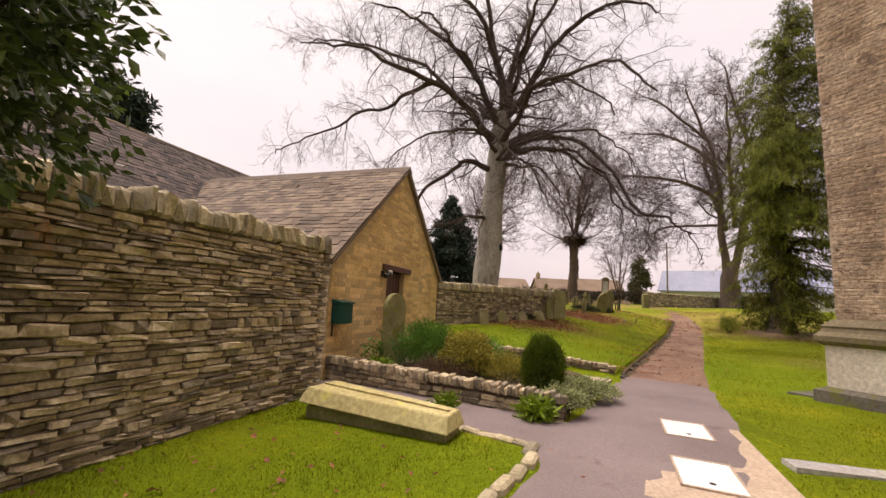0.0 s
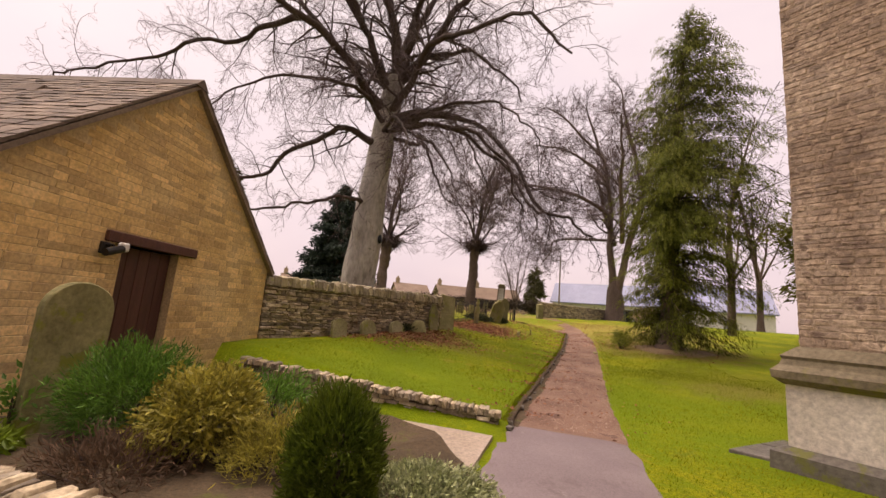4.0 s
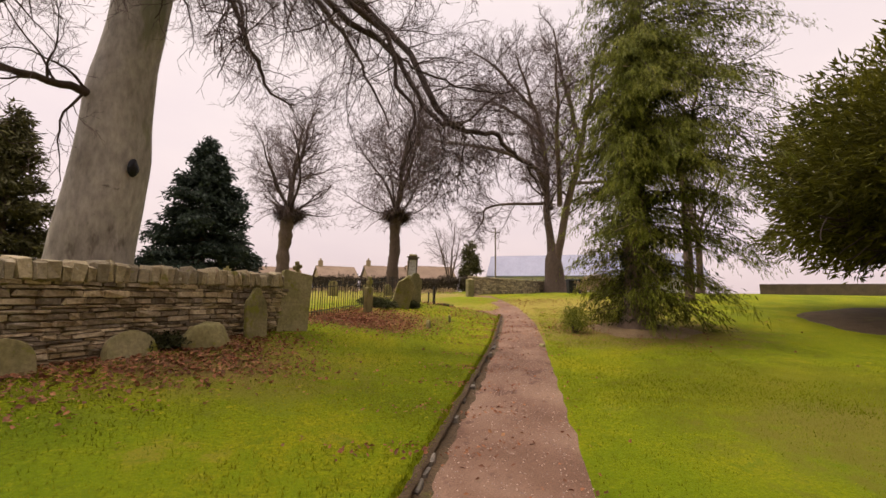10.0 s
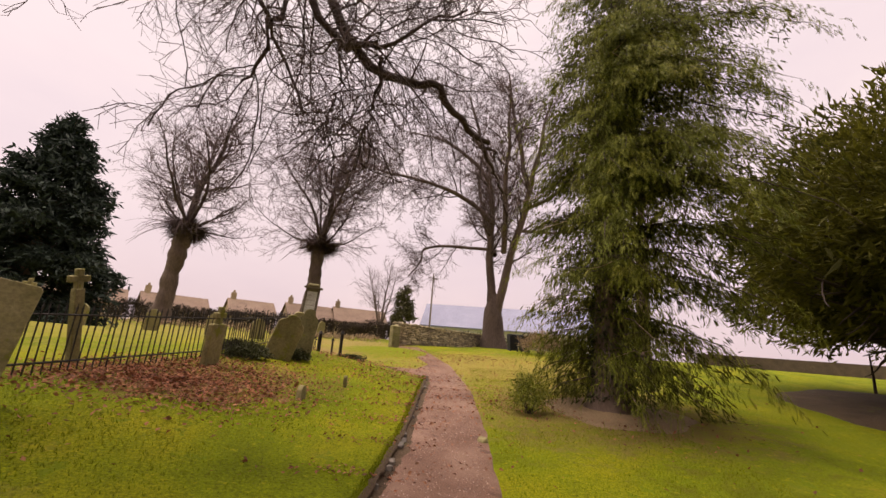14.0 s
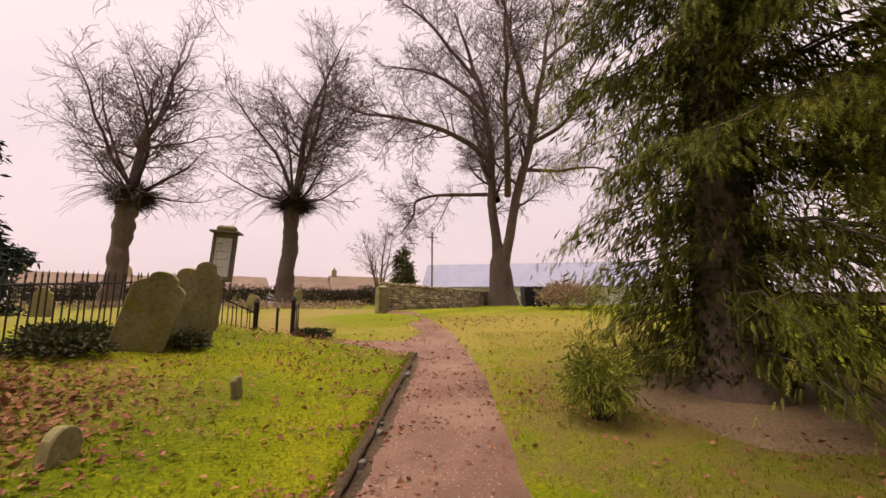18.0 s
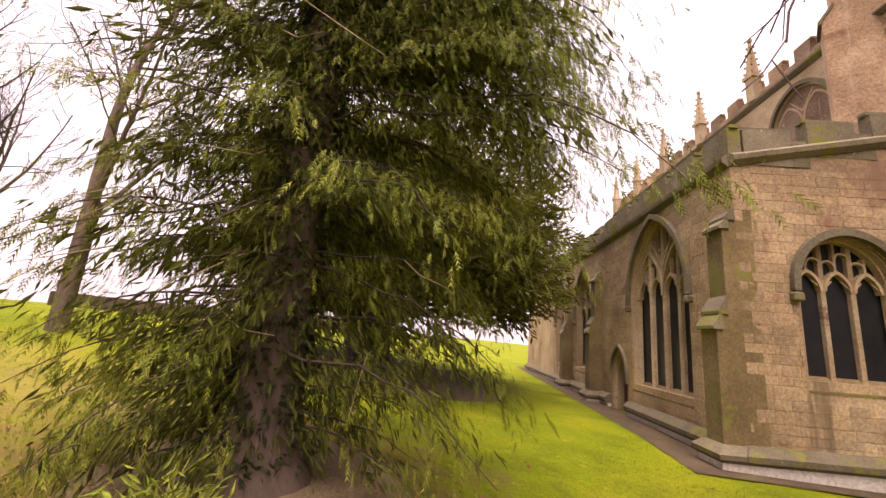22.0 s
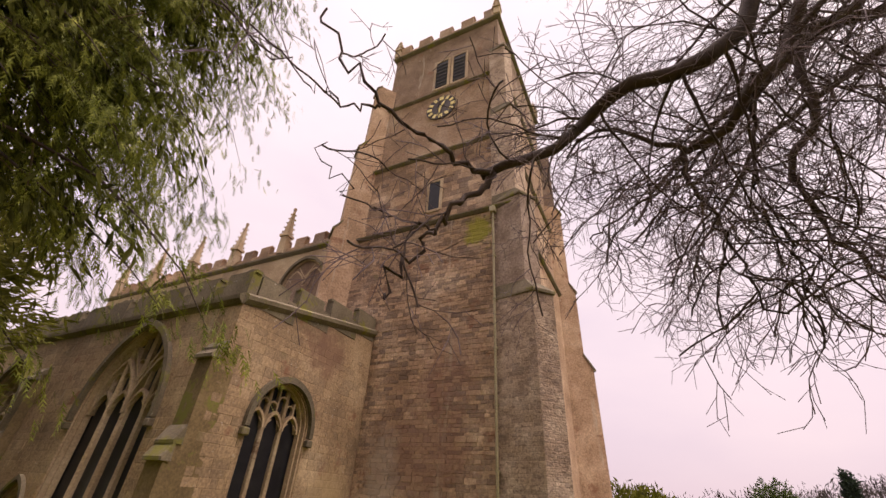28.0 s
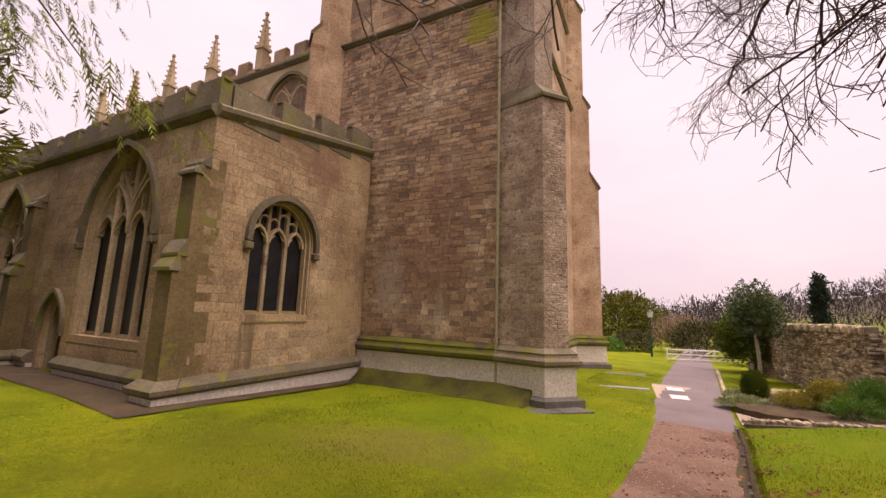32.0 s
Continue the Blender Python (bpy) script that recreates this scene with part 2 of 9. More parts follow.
M_CHURCH = surface("church stone", [(0.195, 0.125, 0.075), (0.32, 0.215, 0.14), (0.46, 0.345, 0.245)], 0.6, 13.0, 0.92, 0.7, 0.018, 0.44, [((0.215, 0.105, 0.06), 0.9, 0.60), ((0.50, 0.42, 0.33), 2.6, 0.66), ((0.52, 0.44, 0.35), 4.5, 0.64, (1, 1, 2.2)), ((0.14, 0.085, 0.055), 5.0, 0.66, (1, 1, 2.0)), ((0.17, 0.13, 0.06), 0.55, 0.66), ((0.46, 0.39, 0.30), 0.8, 0.63, (1, 1, 0.10)), ((0.15, 0.105, 0.06), 0.7, 0.64, (1, 1, 0.08))], finemix=0.45, patches=[((0.27, 0.26, 0.02), (10.52, 7.02, 12.91), (0.75, 0.75, 1.0), 0.8), ((0.21, 0.105, 0.07), (12.25, 6.15, 4.29), (2.4, 2.4, 2.2), 0.55), ((0.23, 0.12, 0.08), (11.57, 6.49, 6.88), (1.5, 1.5, 1.6), 0.5), ((0.17, 0.09, 0.06), (15.87, 7.28, 7.26), (1.3, 1.3, 1.1), 0.7), ((0.42, 0.28, 0.12), (23.24, 7.33, 1.81), (1.6, 1.6, 1.2), 0.6), ((0.40, 0.29, 0.15), (15.23, 6.00, 2.69), (1.2, 1.2, 1.3), 0.55), ((0.45, 0.38, 0.30), (13.67, 5.43, 3.70), (0.9, 0.9, 1.6), 0.5)])
M_DRESSED = surface("dressed church stone", [(0.30, 0.215, 0.13), (0.41, 0.31, 0.20), (0.50, 0.40, 0.28)], 0.8, 16.0, 0.9, 0.4, 0.008, 0.15, [((0.19, 0.16, 0.05), 1.6, 0.62), ((0.20, 0.11, 0.07), 0.8, 0.63)])
M_LEDGE = surface("mossy ledge stone", [(0.12, 0.098, 0.062), (0.20, 0.165, 0.11)], 1.2, 18.0, 0.92, 0.6, 0.012, 0.15, [((0.165, 0.155, 0.025), 0.9, 0.55), ((0.62, 0.58, 0.52), 3.2, 0.67)])
M_MOSSLEDGE = surface("moss-grown ledge", [(0.075, 0.060, 0.035), (0.13, 0.105, 0.06)], 1.2, 18.0, 0.95, 0.9, 0.03, 0.15, [((0.125, 0.128, 0.012), 1.3, 0.44), ((0.05, 0.042, 0.022), 3.0, 0.60), ((0.55, 0.52, 0.46), 5.0, 0.71)])
M_MOSSBANK = surface("dark moss bank", [(0.045, 0.042, 0.014), (0.080, 0.078, 0.016), (0.115, 0.112, 0.014)], 1.2, 26.0, 0.95, 1.0, 0.03, 0.0, [((0.055, 0.042, 0.026), 2.0, 0.56)], finemix=0.5, spec=0.1)
M_PALE = surface("lime washed plinth stone", [(0.57, 0.50, 0.43), (0.72, 0.65, 0.57)], 0.9, 14.0, 0.9, 0.6, 0.014, 0.12, [((0.30, 0.235, 0.17), 2.0, 0.63, (1, 1, 4)), ((0.24, 0.22, 0.10), 1.0, 0.66)])
M_FOOT = surface("dark footing stone", [(0.10, 0.09, 0.075), (0.17, 0.15, 0.125)], 1.4, 15.0, 0.92, 0.5, 0.012, 0.15, [((0.13, 0.13, 0.03), 2.0, 0.6), ((0.55, 0.52, 0.48), 8.0, 0.72)])
M_LEAD = surface("leaded glass", [(0.010, 0.010, 0.012), (0.022, 0.022, 0.024)], 3.0, 40.0, 0.35, 0.2, 0.004, 0.0, spec=0.25)
M_ROOF = surface("stone roof slates", [(0.10, 0.072, 0.054), (0.15, 0.112, 0.086), (0.20, 0.152, 0.118)], 1.0, 20.0, 0.9, 0.5, 0.01, 0.38, [((0.42, 0.37, 0.31), 6.0, 0.70)])
M_ROOFDK = surface("dark lichened slates", [(0.036, 0.027, 0.025), (0.068, 0.050, 0.045), (0.10, 0.076, 0.068)], 1.0, 20.0, 0.9, 0.5, 0.01, 0.5, [((0.50, 0.46, 0.42), 7.0, 0.65)])
M_DOOR = surface("dark red-brown boards", [(0.07, 0.028, 0.02), (0.105, 0.042, 0.03)], 2.0, 30.0, 0.55, 0.25, 0.004, 0.15, stretch=(6, 6, 0.6))
M_GATE = surface("sage green paint", [(0.20, 0.21, 0.165), (0.245, 0.255, 0.20)], 2.0, 25.0, 0.5, 0.15, 0.003, 0.1)
M_WHITE = surface("white paint", [(0.62, 0.60, 0.57), (0.72, 0.70, 0.67)], 2.0, 20.0, 0.55, 0.1, 0.002, 0.06)
M_BOX = surface("dark green metal box", [(0.006, 0.05, 0.04), (0.012, 0.07, 0.055)], 3.0, 30.0, 0.4, 0.1, 0.002, 0.0)
M_IRON = surface("black iron", [(0.018, 0.016, 0.015), (0.04, 0.033, 0.028)], 4.0, 40.0, 0.6, 0.2, 0.003, 0.1, metal=0.3)
M_BIN = surface("black plastic", [(0.012, 0.013, 0.02), (0.02, 0.021, 0.03)], 2.0, 20.0, 0.45, 0.1, 0.003, 0.05)
M_BARK = surface("grey beech bark", [(0.23, 0.20, 0.17), (0.36, 0.325, 0.285), (0.46, 0.42, 0.375)], 1.0, 9.0, 0.85, 0.7, 0.03, 0.0, [((0.12, 0.10, 0.08), 1.3, 0.60, (1, 1, 0.35)), ((0.20, 0.20, 0.12), 0.9, 0.63, (1, 1, 0.3)), ((0.10, 0.085, 0.07), 3.0, 0.66, (1, 1, 2.5))], stretch=(1, 1, 0.4))
M_LIMB = surface("dark limb bark", [(0.05, 0.034, 0.028), (0.085, 0.06, 0.05)], 1.5, 16.0, 0.9, 0.6, 0.02, 0.1)
M_TWIG = surface("purple brown twigs", [(0.098, 0.069, 0.070), (0.15, 0.108, 0.108)], 1.0, 12.0, 0.85, 0.0, 0.0, 0.2)
M_TRUNK2 = surface("brown bark", [(0.085, 0.058, 0.045), (0.15, 0.108, 0.085)], 0.9, 10.0, 0.92, 0.8, 0.03, 0.1, stretch=(1, 1, 0.35))
M_CEDAR = surface("cypress foliage", [(0.092, 0.118, 0.018), (0.185, 0.212, 0.027), (0.26, 0.265, 0.045)], 1.1, 14.0, 0.7, 0.0, 0.0, 0.5, spec=0.15, trans=0.2)
# darker copy of the cypress foliage: crown shade is put into its colour
M_CEDARIN = surface("shade-coloured inner foliage", [(0.062, 0.072, 0.018), (0.125, 0.132, 0.026)], 1.3, 10.0, 0.85, 0.0, 0.0, 0.45, spec=0.1, trans=0.4)
M_KNOB = surface("dark reddish shoots", [(0.040, 0.022, 0.020), (0.065, 0.038, 0.034)], 1.0, 12.0, 0.85, 0.0, 0.0, 0.2)
M_YEW = surface("yew foliage", [(0.060, 0.064, 0.010), (0.115, 0.115, 0.014), (0.15, 0.145, 0.02)], 0.5, 9.0, 0.75, 0.0, 0.0, 0.45, spec=0.2, trans=0.3)
M_FIR = surface("dark blue-green needles", [(0.018, 0.030, 0.022), (0.038, 0.055, 0.040)], 0.7, 9.0, 0.75, 0.0, 0.0, 0.35, spec=0.2, trans=0.15)
M_HOLLY = surface("holly leaves", [(0.035, 0.062, 0.014), (0.095, 0.135, 0.028)], 1.4, 20.0, 0.3, 0.0, 0.0, 0.55, spec=0.6, trans=0.25)
M_SHRUB = surface("shrub leaves", [(0.065, 0.15, 0.02), (0.14, 0.27, 0.035)], 2.0, 25.0, 0.6, 0.0, 0.0, 0.4, spec=0.3, trans=0.35)
M_GOLD = surface("yellow green shrub leaves", [(0.22, 0.20, 0.03), (0.40, 0.345, 0.06)], 3.0, 25.0, 0.6, 0.0, 0.0, 0.45, spec=0.3, trans=0.35)
M_DWARF = surface("dwarf conifer foliage", [(0.055, 0.088, 0.007), (0.105, 0.14, 0.012)], 3.0, 25.0, 0.7, 0.0, 0.0, 0.35, spec=0.2, trans=0.3)
M_VARIEG = surface("variegated leaves", [(0.17, 0.21, 0.07), (0.42, 0.44, 0.24)], 8.0, 40.0, 0.55, 0.0, 0.0, 0.45, spec=0.3, trans=0.25)
M_IVY = surface("ivy leaves", [(0.03, 0.036, 0.014), (0.06, 0.066, 0.022)], 2.0, 25.0, 0.65, 0.0, 0.0, 0.5, spec=0.2, trans=0.15)
M_LITTER = surface("fallen leaves", [(0.16, 0.055, 0.025), (0.24, 0.10, 0.05), (0.30, 0.16, 0.08)], 2.0, 25.0, 0.8, 0.0, 0.0, 0.5, trans=0.15)
M_GRAVE = surface("weathered headstone", [(0.15, 0.135, 0.06), (0.24, 0.215, 0.10), (0.32, 0.28, 0.16)], 1.6, 18.0, 0.92, 0.5, 0.01, 0.2, [((0.17, 0.18, 0.02), 2.2, 0.56), ((0.40, 0.36, 0.28), 6.0, 0.7)])
M_SLAB = surface("lichened ledger stone", [(0.36, 0.30, 0.13), (0.46, 0.40, 0.20)], 2.0, 16.0, 0.92, 0.4, 0.01, 0.1, [((0.50, 0.46, 0.12), 3.0, 0.60), ((0.20, 0.18, 0.07), 4.0, 0.68)])
M_PAVE = surface("paving stone", [(0.28, 0.22, 0.17), (0.37, 0.30, 0.24)], 1.8, 25.0, 0.85, 0.4, 0.006, 0.15)
M_CONC = surface("sandy concrete", [(0.36, 0.27, 0.20), (0.44, 0.34, 0.26)], 1.5, 30.0, 0.85, 0.3, 0.004, 0.0, [((0.22, 0.15, 0.11), 3.0, 0.66)])
M_PLATE = surface("pale worn cover plate", [(0.60, 0.58, 0.56), (0.76, 0.745, 0.73)], 3.0, 60.0, 0.45, 0.3, 0.003, 0.0, metal=0.0, spec=0.5)
M_WATER = surface("wet stone strip", [(0.40, 0.37, 0.36), (0.5, 0.47, 0.46)], 3.0, 20.0, 0.12, 0.1, 0.003, 0.0, spec=0.6)
M_BARNROOF = surface("pale sheet roof", [(0.20, 0.21, 0.285), (0.25, 0.26, 0.345)], 0.4, 8.0, 0.6, 0.1, 0.01, 0.0)
M_HOUSE = surface("house stone", [(0.30, 0.225, 0.14), (0.38, 0.29, 0.19)], 0.5, 9.0, 0.9, 0.3, 0.01, 0.1)
M_HROOF = surface("house roof tiles", [(0.15, 0.105, 0.075), (0.21, 0.15, 0.11)], 0.5, 9.0, 0.9, 0.3, 0.01, 0.1)
M_PANE = surface("window pane", [(0.03, 0.035, 0.04), (0.06, 0.065, 0.07)], 1.0, 5.0, 0.1, 0.0, 0.0, 0.0, spec=0.6)
M_WOOD = surface("grey oak", [(0.14, 0.115, 0.08), (0.21, 0.175, 0.125)], 2.0, 25.0, 0.85, 0.4, 0.006, 0.15, stretch=(5, 5, 0.6))
M_GILT = surface("gilding", [(0.62, 0.50, 0.16), (0.72, 0.60, 0.25)], 3.0, 20.0, 0.35, 0.0, 0.0, 0.0, metal=0.4)
M_FARWOOD = surface("far bare wood", [(0.045, 0.037, 0.033), (0.070, 0.058, 0.050)], 0.05, 0.6, 0.95, 0.0, 0.0, 0.4)
M_HEDGE = surface("hedge", [(0.06, 0.055, 0.025), (0.10, 0.098, 0.03)], 1.0, 10.0, 0.85, 0.0, 0.0, 0.4, trans=0.15)
M_TAN = surface("dry stalks", [(0.30, 0.22, 0.13), (0.40, 0.30, 0.2)], 2.0, 20.0, 0.85, 0.0, 0.0, 0.35, trans=0.2)

M_MOSSY = surface("mossy weathered stone", [(0.11, 0.078, 0.036), (0.175, 0.125, 0.06), (0.235, 0.17, 0.09)], 0.9, 15.0, 0.92, 0.5, 0.012, 0.15, [((0.16, 0.16, 0.03), 1.2, 0.56), ((0.14, 0.10, 0.05), 0.7, 0.6, (1, 1, 0.2)), ((0.42, 0.36, 0.27), 4.0, 0.68)])
M_BUTT = surface("pitted buttress stone", [(0.255, 0.18, 0.125), (0.38, 0.285, 0.21), (0.50, 0.395, 0.30)], 1.3, 16.0, 0.92, 0.9, 0.02, 0.24, [((0.15, 0.10, 0.075), 5.5, 0.56, (1, 1, 1.8)), ((0.17, 0.12, 0.09), 1.4, 0.60), ((0.55, 0.47, 0.38), 3.5, 0.66, (1, 1, 2.5)), ((0.13, 0.085, 0.06), 14.0, 0.62, (1, 1, 1.6))], finemix=0.45)
M_AISLE = surface("smoother aisle stone", [(0.20, 0.135, 0.08), (0.35, 0.245, 0.145), (0.47, 0.355, 0.225)], 0.5, 15.0, 0.92, 0.5, 0.014, 0.17, [((0.215, 0.105, 0.06), 0.9, 0.60), ((0.50, 0.42, 0.33), 2.6, 0.66), ((0.52, 0.44, 0.35), 4.5, 0.64, (1, 1, 2.2)), ((0.14, 0.085, 0.055), 5.0, 0.66, (1, 1, 2.0)), ((0.17, 0.13, 0.06), 0.55, 0.66), ((0.46, 0.39, 0.30), 0.8, 0.63, (1, 1, 0.10)), ((0.15, 0.105, 0.06), 0.7, 0.64, (1, 1, 0.08))], finemix=0.45, patches=[((0.27, 0.26, 0.02), (10.52, 7.02, 12.91), (0.75, 0.75, 1.0), 0.8), ((0.21, 0.105, 0.07), (12.25, 6.15, 4.29), (2.4, 2.4, 2.2), 0.55), ((0.23, 0.12, 0.08), (11.57, 6.49, 6.88), (1.5, 1.5, 1.6), 0.5), ((0.17, 0.09, 0.06), (15.87, 7.28, 7.26), (1.3, 1.3, 1.1), 0.7), ((0.42, 0.28, 0.12), (23.24, 7.33, 1.81), (1.6, 1.6, 1.2), 0.6), ((0.40, 0.29, 0.15), (15.23, 6.00, 2.69), (1.2, 1.2, 1.3), 0.55), ((0.45, 0.38, 0.30), (13.67, 5.43, 3.70), (0.9, 0.9, 1.6), 0.5)])
M_DUFF = surface("needle litter and earth", [(0.17, 0.115, 0.062), (0.27, 0.19, 0.105)], 1.5, 30.0, 0.95, 0.9, 0.03, 0.0, [((0.12, 0.12, 0.02), 1.6, 0.60), ((0.24, 0.11, 0.05), 5.0, 0.62)], finemix=0.5)

# ---- building helpers ----
rng = random.Random(7)
nrg = np.random.default_rng(7)


def mesh_object(name, verts, faces, material, parent=None, smooth=False, label="", mats=None):
    me = bpy.data.meshes.new(name)
    me.from_pydata(verts if isinstance(verts, list) else [tuple(v) for v in verts], [], faces if isinstance(faces, list) else [tuple(f) for f in faces])
    me.materials.append(material)
    if smooth:
        me.polygons.foreach_set("use_smooth", [True] * len(me.polygons))
    me.update()
    ob = new(name, me)
    if parent is not None:
        ob.parent = parent
    return tagged(ob, label)


def part(name, bm, material, parent=None, label="", smooth=False):
    """Links a bmesh as one mesh object under a thing or a part."""
    bmesh.ops.recalc_face_normals(bm, faces=bm.faces)
    me = bpy.data.meshes.new(name)
    bm.to_mesh(me)
    bm.free()
    me.materials.append(material)
    if smooth:
        me.polygons.foreach_set("use_smooth", [True] * len(me.polygons))
    ob = new(name, me)
    if parent is not None:
        ob.parent = parent
    return tagged(ob, label)


def empty(name, m, label="", category="", group="", kind=""):
    ob = new(name)
    ob.empty_display_size = 0.1
    ob.matrix_world = m
    return tagged(ob, label, category, group, kind)


def box(bm, x0, x1, y0, y1, z0, z1, bevel=0.0):
    made = bmesh.ops.create_cube(bm, size=1.0)["verts"]
    bmesh.ops.scale(bm, vec=(x1 - x0, y1 - y0, z1 - z0), verts=made)
    bmesh.ops.translate(bm, vec=((x0 + x1) / 2, (y0 + y1) / 2, (z0 + z1) / 2), verts=made)
    if bevel:
        edges = {e for v in made for e in v.link_edges}
        bmesh.ops.bevel(bm, geom=list(edges), offset=bevel, segments=1, affect="EDGES", profile=0.5)
    return bm


def prism(bm, poly, z0, z1, axis="z", top=None):
    """An extruded polygon. axis z: poly in x, y; axis y: poly in x, z, from y=z0 to y=z1; axis x: poly in y, z. top: another outline for the far end."""
    def at(p, h):
        return (p[0], p[1], h) if axis == "z" else (p[0], h, p[1]) if axis == "y" else (h, p[0], p[1])
    a = [bm.verts.new(at(p, z0)) for p in poly]
    b = [bm.verts.new(at(p, z1)) for p in (top or poly)]
    n = len(poly)
    for i in range(n):
        bm.faces.new((a[i], a[(i + 1) % n], b[(i + 1) % n], b[i]))
    bm.faces.new(a[::-1])
    bm.faces.new(b)
    return bm


def rod(bm, p, q, r0, r1=None, sides=6):
    """A round bar from p to q."""
    p, q = Vector(p), Vector(q)
    d = (q - p).normalized()
    u = d.cross(Vector((0.3, 0.2, 1)) if abs(d.z) < 0.9 else Vector((1, 0, 0))).normalized()
    w = d.cross(u)
    r1 = r0 if r1 is None else r1
    a = [bm.verts.new(p + (u * math.cos(t) + w * math.sin(t)) * r0) for t in (2 * math.pi * i / sides for i in range(sides))]
    b = [bm.verts.new(q + (u * math.cos(t) + w * math.sin(t)) * r1) for t in (2 * math.pi * i / sides for i in range(sides))]
    for i in range(sides):
        bm.faces.new((a[i], a[(i + 1) % sides], b[(i + 1) % sides], b[i]))
    bm.faces.new(a[::-1])
    bm.faces.new(b)
    return bm


def sweep(bm, profile, line, closed=False):
    """Sweeps a profile (out, z) along a line in plan, with mitred corners; out is to the right of the way along it."""
    n = len(line)
    rings = []
    for i, p in enumerate(line):
        p = Vector(p)
        d0 = (p - Vector(line[i - 1])).normalized() if i > 0 or closed else None
        d1 = (Vector(line[(i + 1) % n]) - p).normalized() if i < n - 1 or closed else None
        d0, d1 = d0 or d1, d1 or d0
        n0, n1 = Vector((d0.y, -d0.x)), Vector((d1.y, -d1.x))
        m = (n0 + n1)
        m = m / max(0.35, m.dot(n0)) if m.length > 1e-6 else n0
        rings.append([bm.verts.new((p.x + m.x * o, p.y + m.y * o, z)) for o, z in profile])
    k = len(profile)
    for i in range(n if closed else n - 1):
        a, b = rings[i], rings[(i + 1) % n]
        for j in range(k):
            bm.faces.new((a[j], a[(j + 1) % k], b[(j + 1) % k], b[j]))
    if not closed:
        bm.faces.new(rings[0])
        bm.faces.new(rings[-1][::-1])
    return bm


def tubes(name, lines, material, parent=None, sides=6, label="", smooth=True):
    """Joins many tapered limbs (points, radii) into one mesh."""
    vs, fs, base = [], [], 0
    ang = np.arange(sides) * 2 * math.pi / sides
    ca, sa = np.cos(ang), np.sin(ang)
    for pts, rad in lines:
        pts = np.asarray(pts, float)
        n = len(pts)
        d = np.gradient(pts, axis=0)
        d /= np.linalg.norm(d, axis=1)[:, None] + 1e-9
        ref = np.where(np.abs(d[:, 2:3]) < 0.9, np.array([[0.0, 0.0, 1.0]]), np.array([[1.0, 0.0, 0.0]]))
        if np.ptp(np.abs(d[:, 2])) > 0 and n > 1:
            ref = np.repeat(np.array([[0.31, 0.17, 0.05]]) if abs(d[0, 2]) > 0.8 else np.array([[0.05, 0.03, 1.0]]), n, 0)
        u = np.cross(d, ref)
        u /= np.linalg.norm(u, axis=1)[:, None] + 1e-9
        w = np.cross(d, u)
        r = np.asarray(rad, float)[:, None, None]
        ring = pts[:, None, :] + r * (u[:, None, :] * ca[None, :, None] + w[:, None, :] * sa[None, :, None])
        vs.append(ring.reshape(-1, 3))
        i = np.arange(n - 1)[:, None] * sides
        j = np.arange(sides)[None, :]
        k = (j + 1) % sides
        f = np.stack([i + j, i + k, i + sides + k, i + sides + j], -1).reshape(-1, 4) + base
        fs.append(f)
        base += n * sides
    if not vs:
        return None
    return mesh_object(name, np.concatenate(vs).tolist(), np.concatenate(fs).tolist(), material, parent, smooth, label)


def quads(name, centres, along, across, material, parent=None, label="", bend=0.0):
    """Joins many small leaves, each of two bent faces: a centre, a half length and a half width vector."""
    c, a, w = (np.asarray(q, float) for q in (centres, along, across))
    n = len(c)
    nrm = np.cross(a, w)
    nrm /= np.linalg.norm(nrm, axis=1)[:, None] + 1e-9
    lift = nrm * (np.linalg.norm(a, axis=1)[:, None] * bend)
    v = np.stack([c - a, c - a * 0.1 + w, c + a, c - a * 0.1 - w], 1)
    v[:, 1] += lift
    v[:, 3] += lift
    f = np.arange(n)[:, None] * 4
    f = np.concatenate([f + np.array([[0, 1, 2]]), f + np.array([[0, 2, 3]])], 0)
    return mesh_object(name, v.reshape(-1, 3).tolist(), f.tolist(), material, parent, False, label)


# the path's frame: s along it, l to its left
PD, PL = Vector((0.53, 0.848)), Vector((-0.848, 0.53))
G_S = (-400, -40, 0, 12, 14, 18, 23, 31, 40, 60, 90, 2000)
G_Z = (-3.0, -0.6, 0.0, 0.05, 0.10, 0.30, 0.56, 1.25, 2.2, 2.7, 2.8, 2.8)


def sl(s, l, z=None):
    p = PD * s + PL * l
    return Vector((p.x, p.y, ground_z(p.x, p.y) if z is None else z))


def sway(s):
    """How far the lawn's edge wanders from its straight line."""
    return float(np.interp(s, (10.5, 10.51, 12.5, 18, 23, 29.5, 31.5), (0, 0.14, 0.14, -0.08, -0.28, -0.32, 0)))


ISLAND = (16.0, 32.3, 2.3, 1.9)


def ground_z(x, y):
    s, l = x * PD.x + y * PD.y, x * PL.x + y * PL.y
    z = float(np.interp(s, G_S, G_Z))
    rim = 1.38 + sway(s)
    if 10.5 < s <= 29.55 and l > rim:
        z += 0.10 + 0.15 * min(l - rim, 4.6)
    elif s > 29.55 and l > rim:
        z += (0.10 + 0.15 * min(l - rim, 4.6)) * max(0.0, min(1.0, (l - 5.0) / 3.0)) * max(0.0, min(1.0, (37 - s) / 7))
        q = ((x - ISLAND[0]) / ISLAND[2]) ** 2 + ((y - ISLAND[1]) / ISLAND[3]) ** 2
        z += 0.10 * max(0.0, min(1.0, (1.0 - q) * 4))
    elif l < -0.5:
        z += 0.10 * min(1.0, (-0.5 - l) / 3.0)
    return z

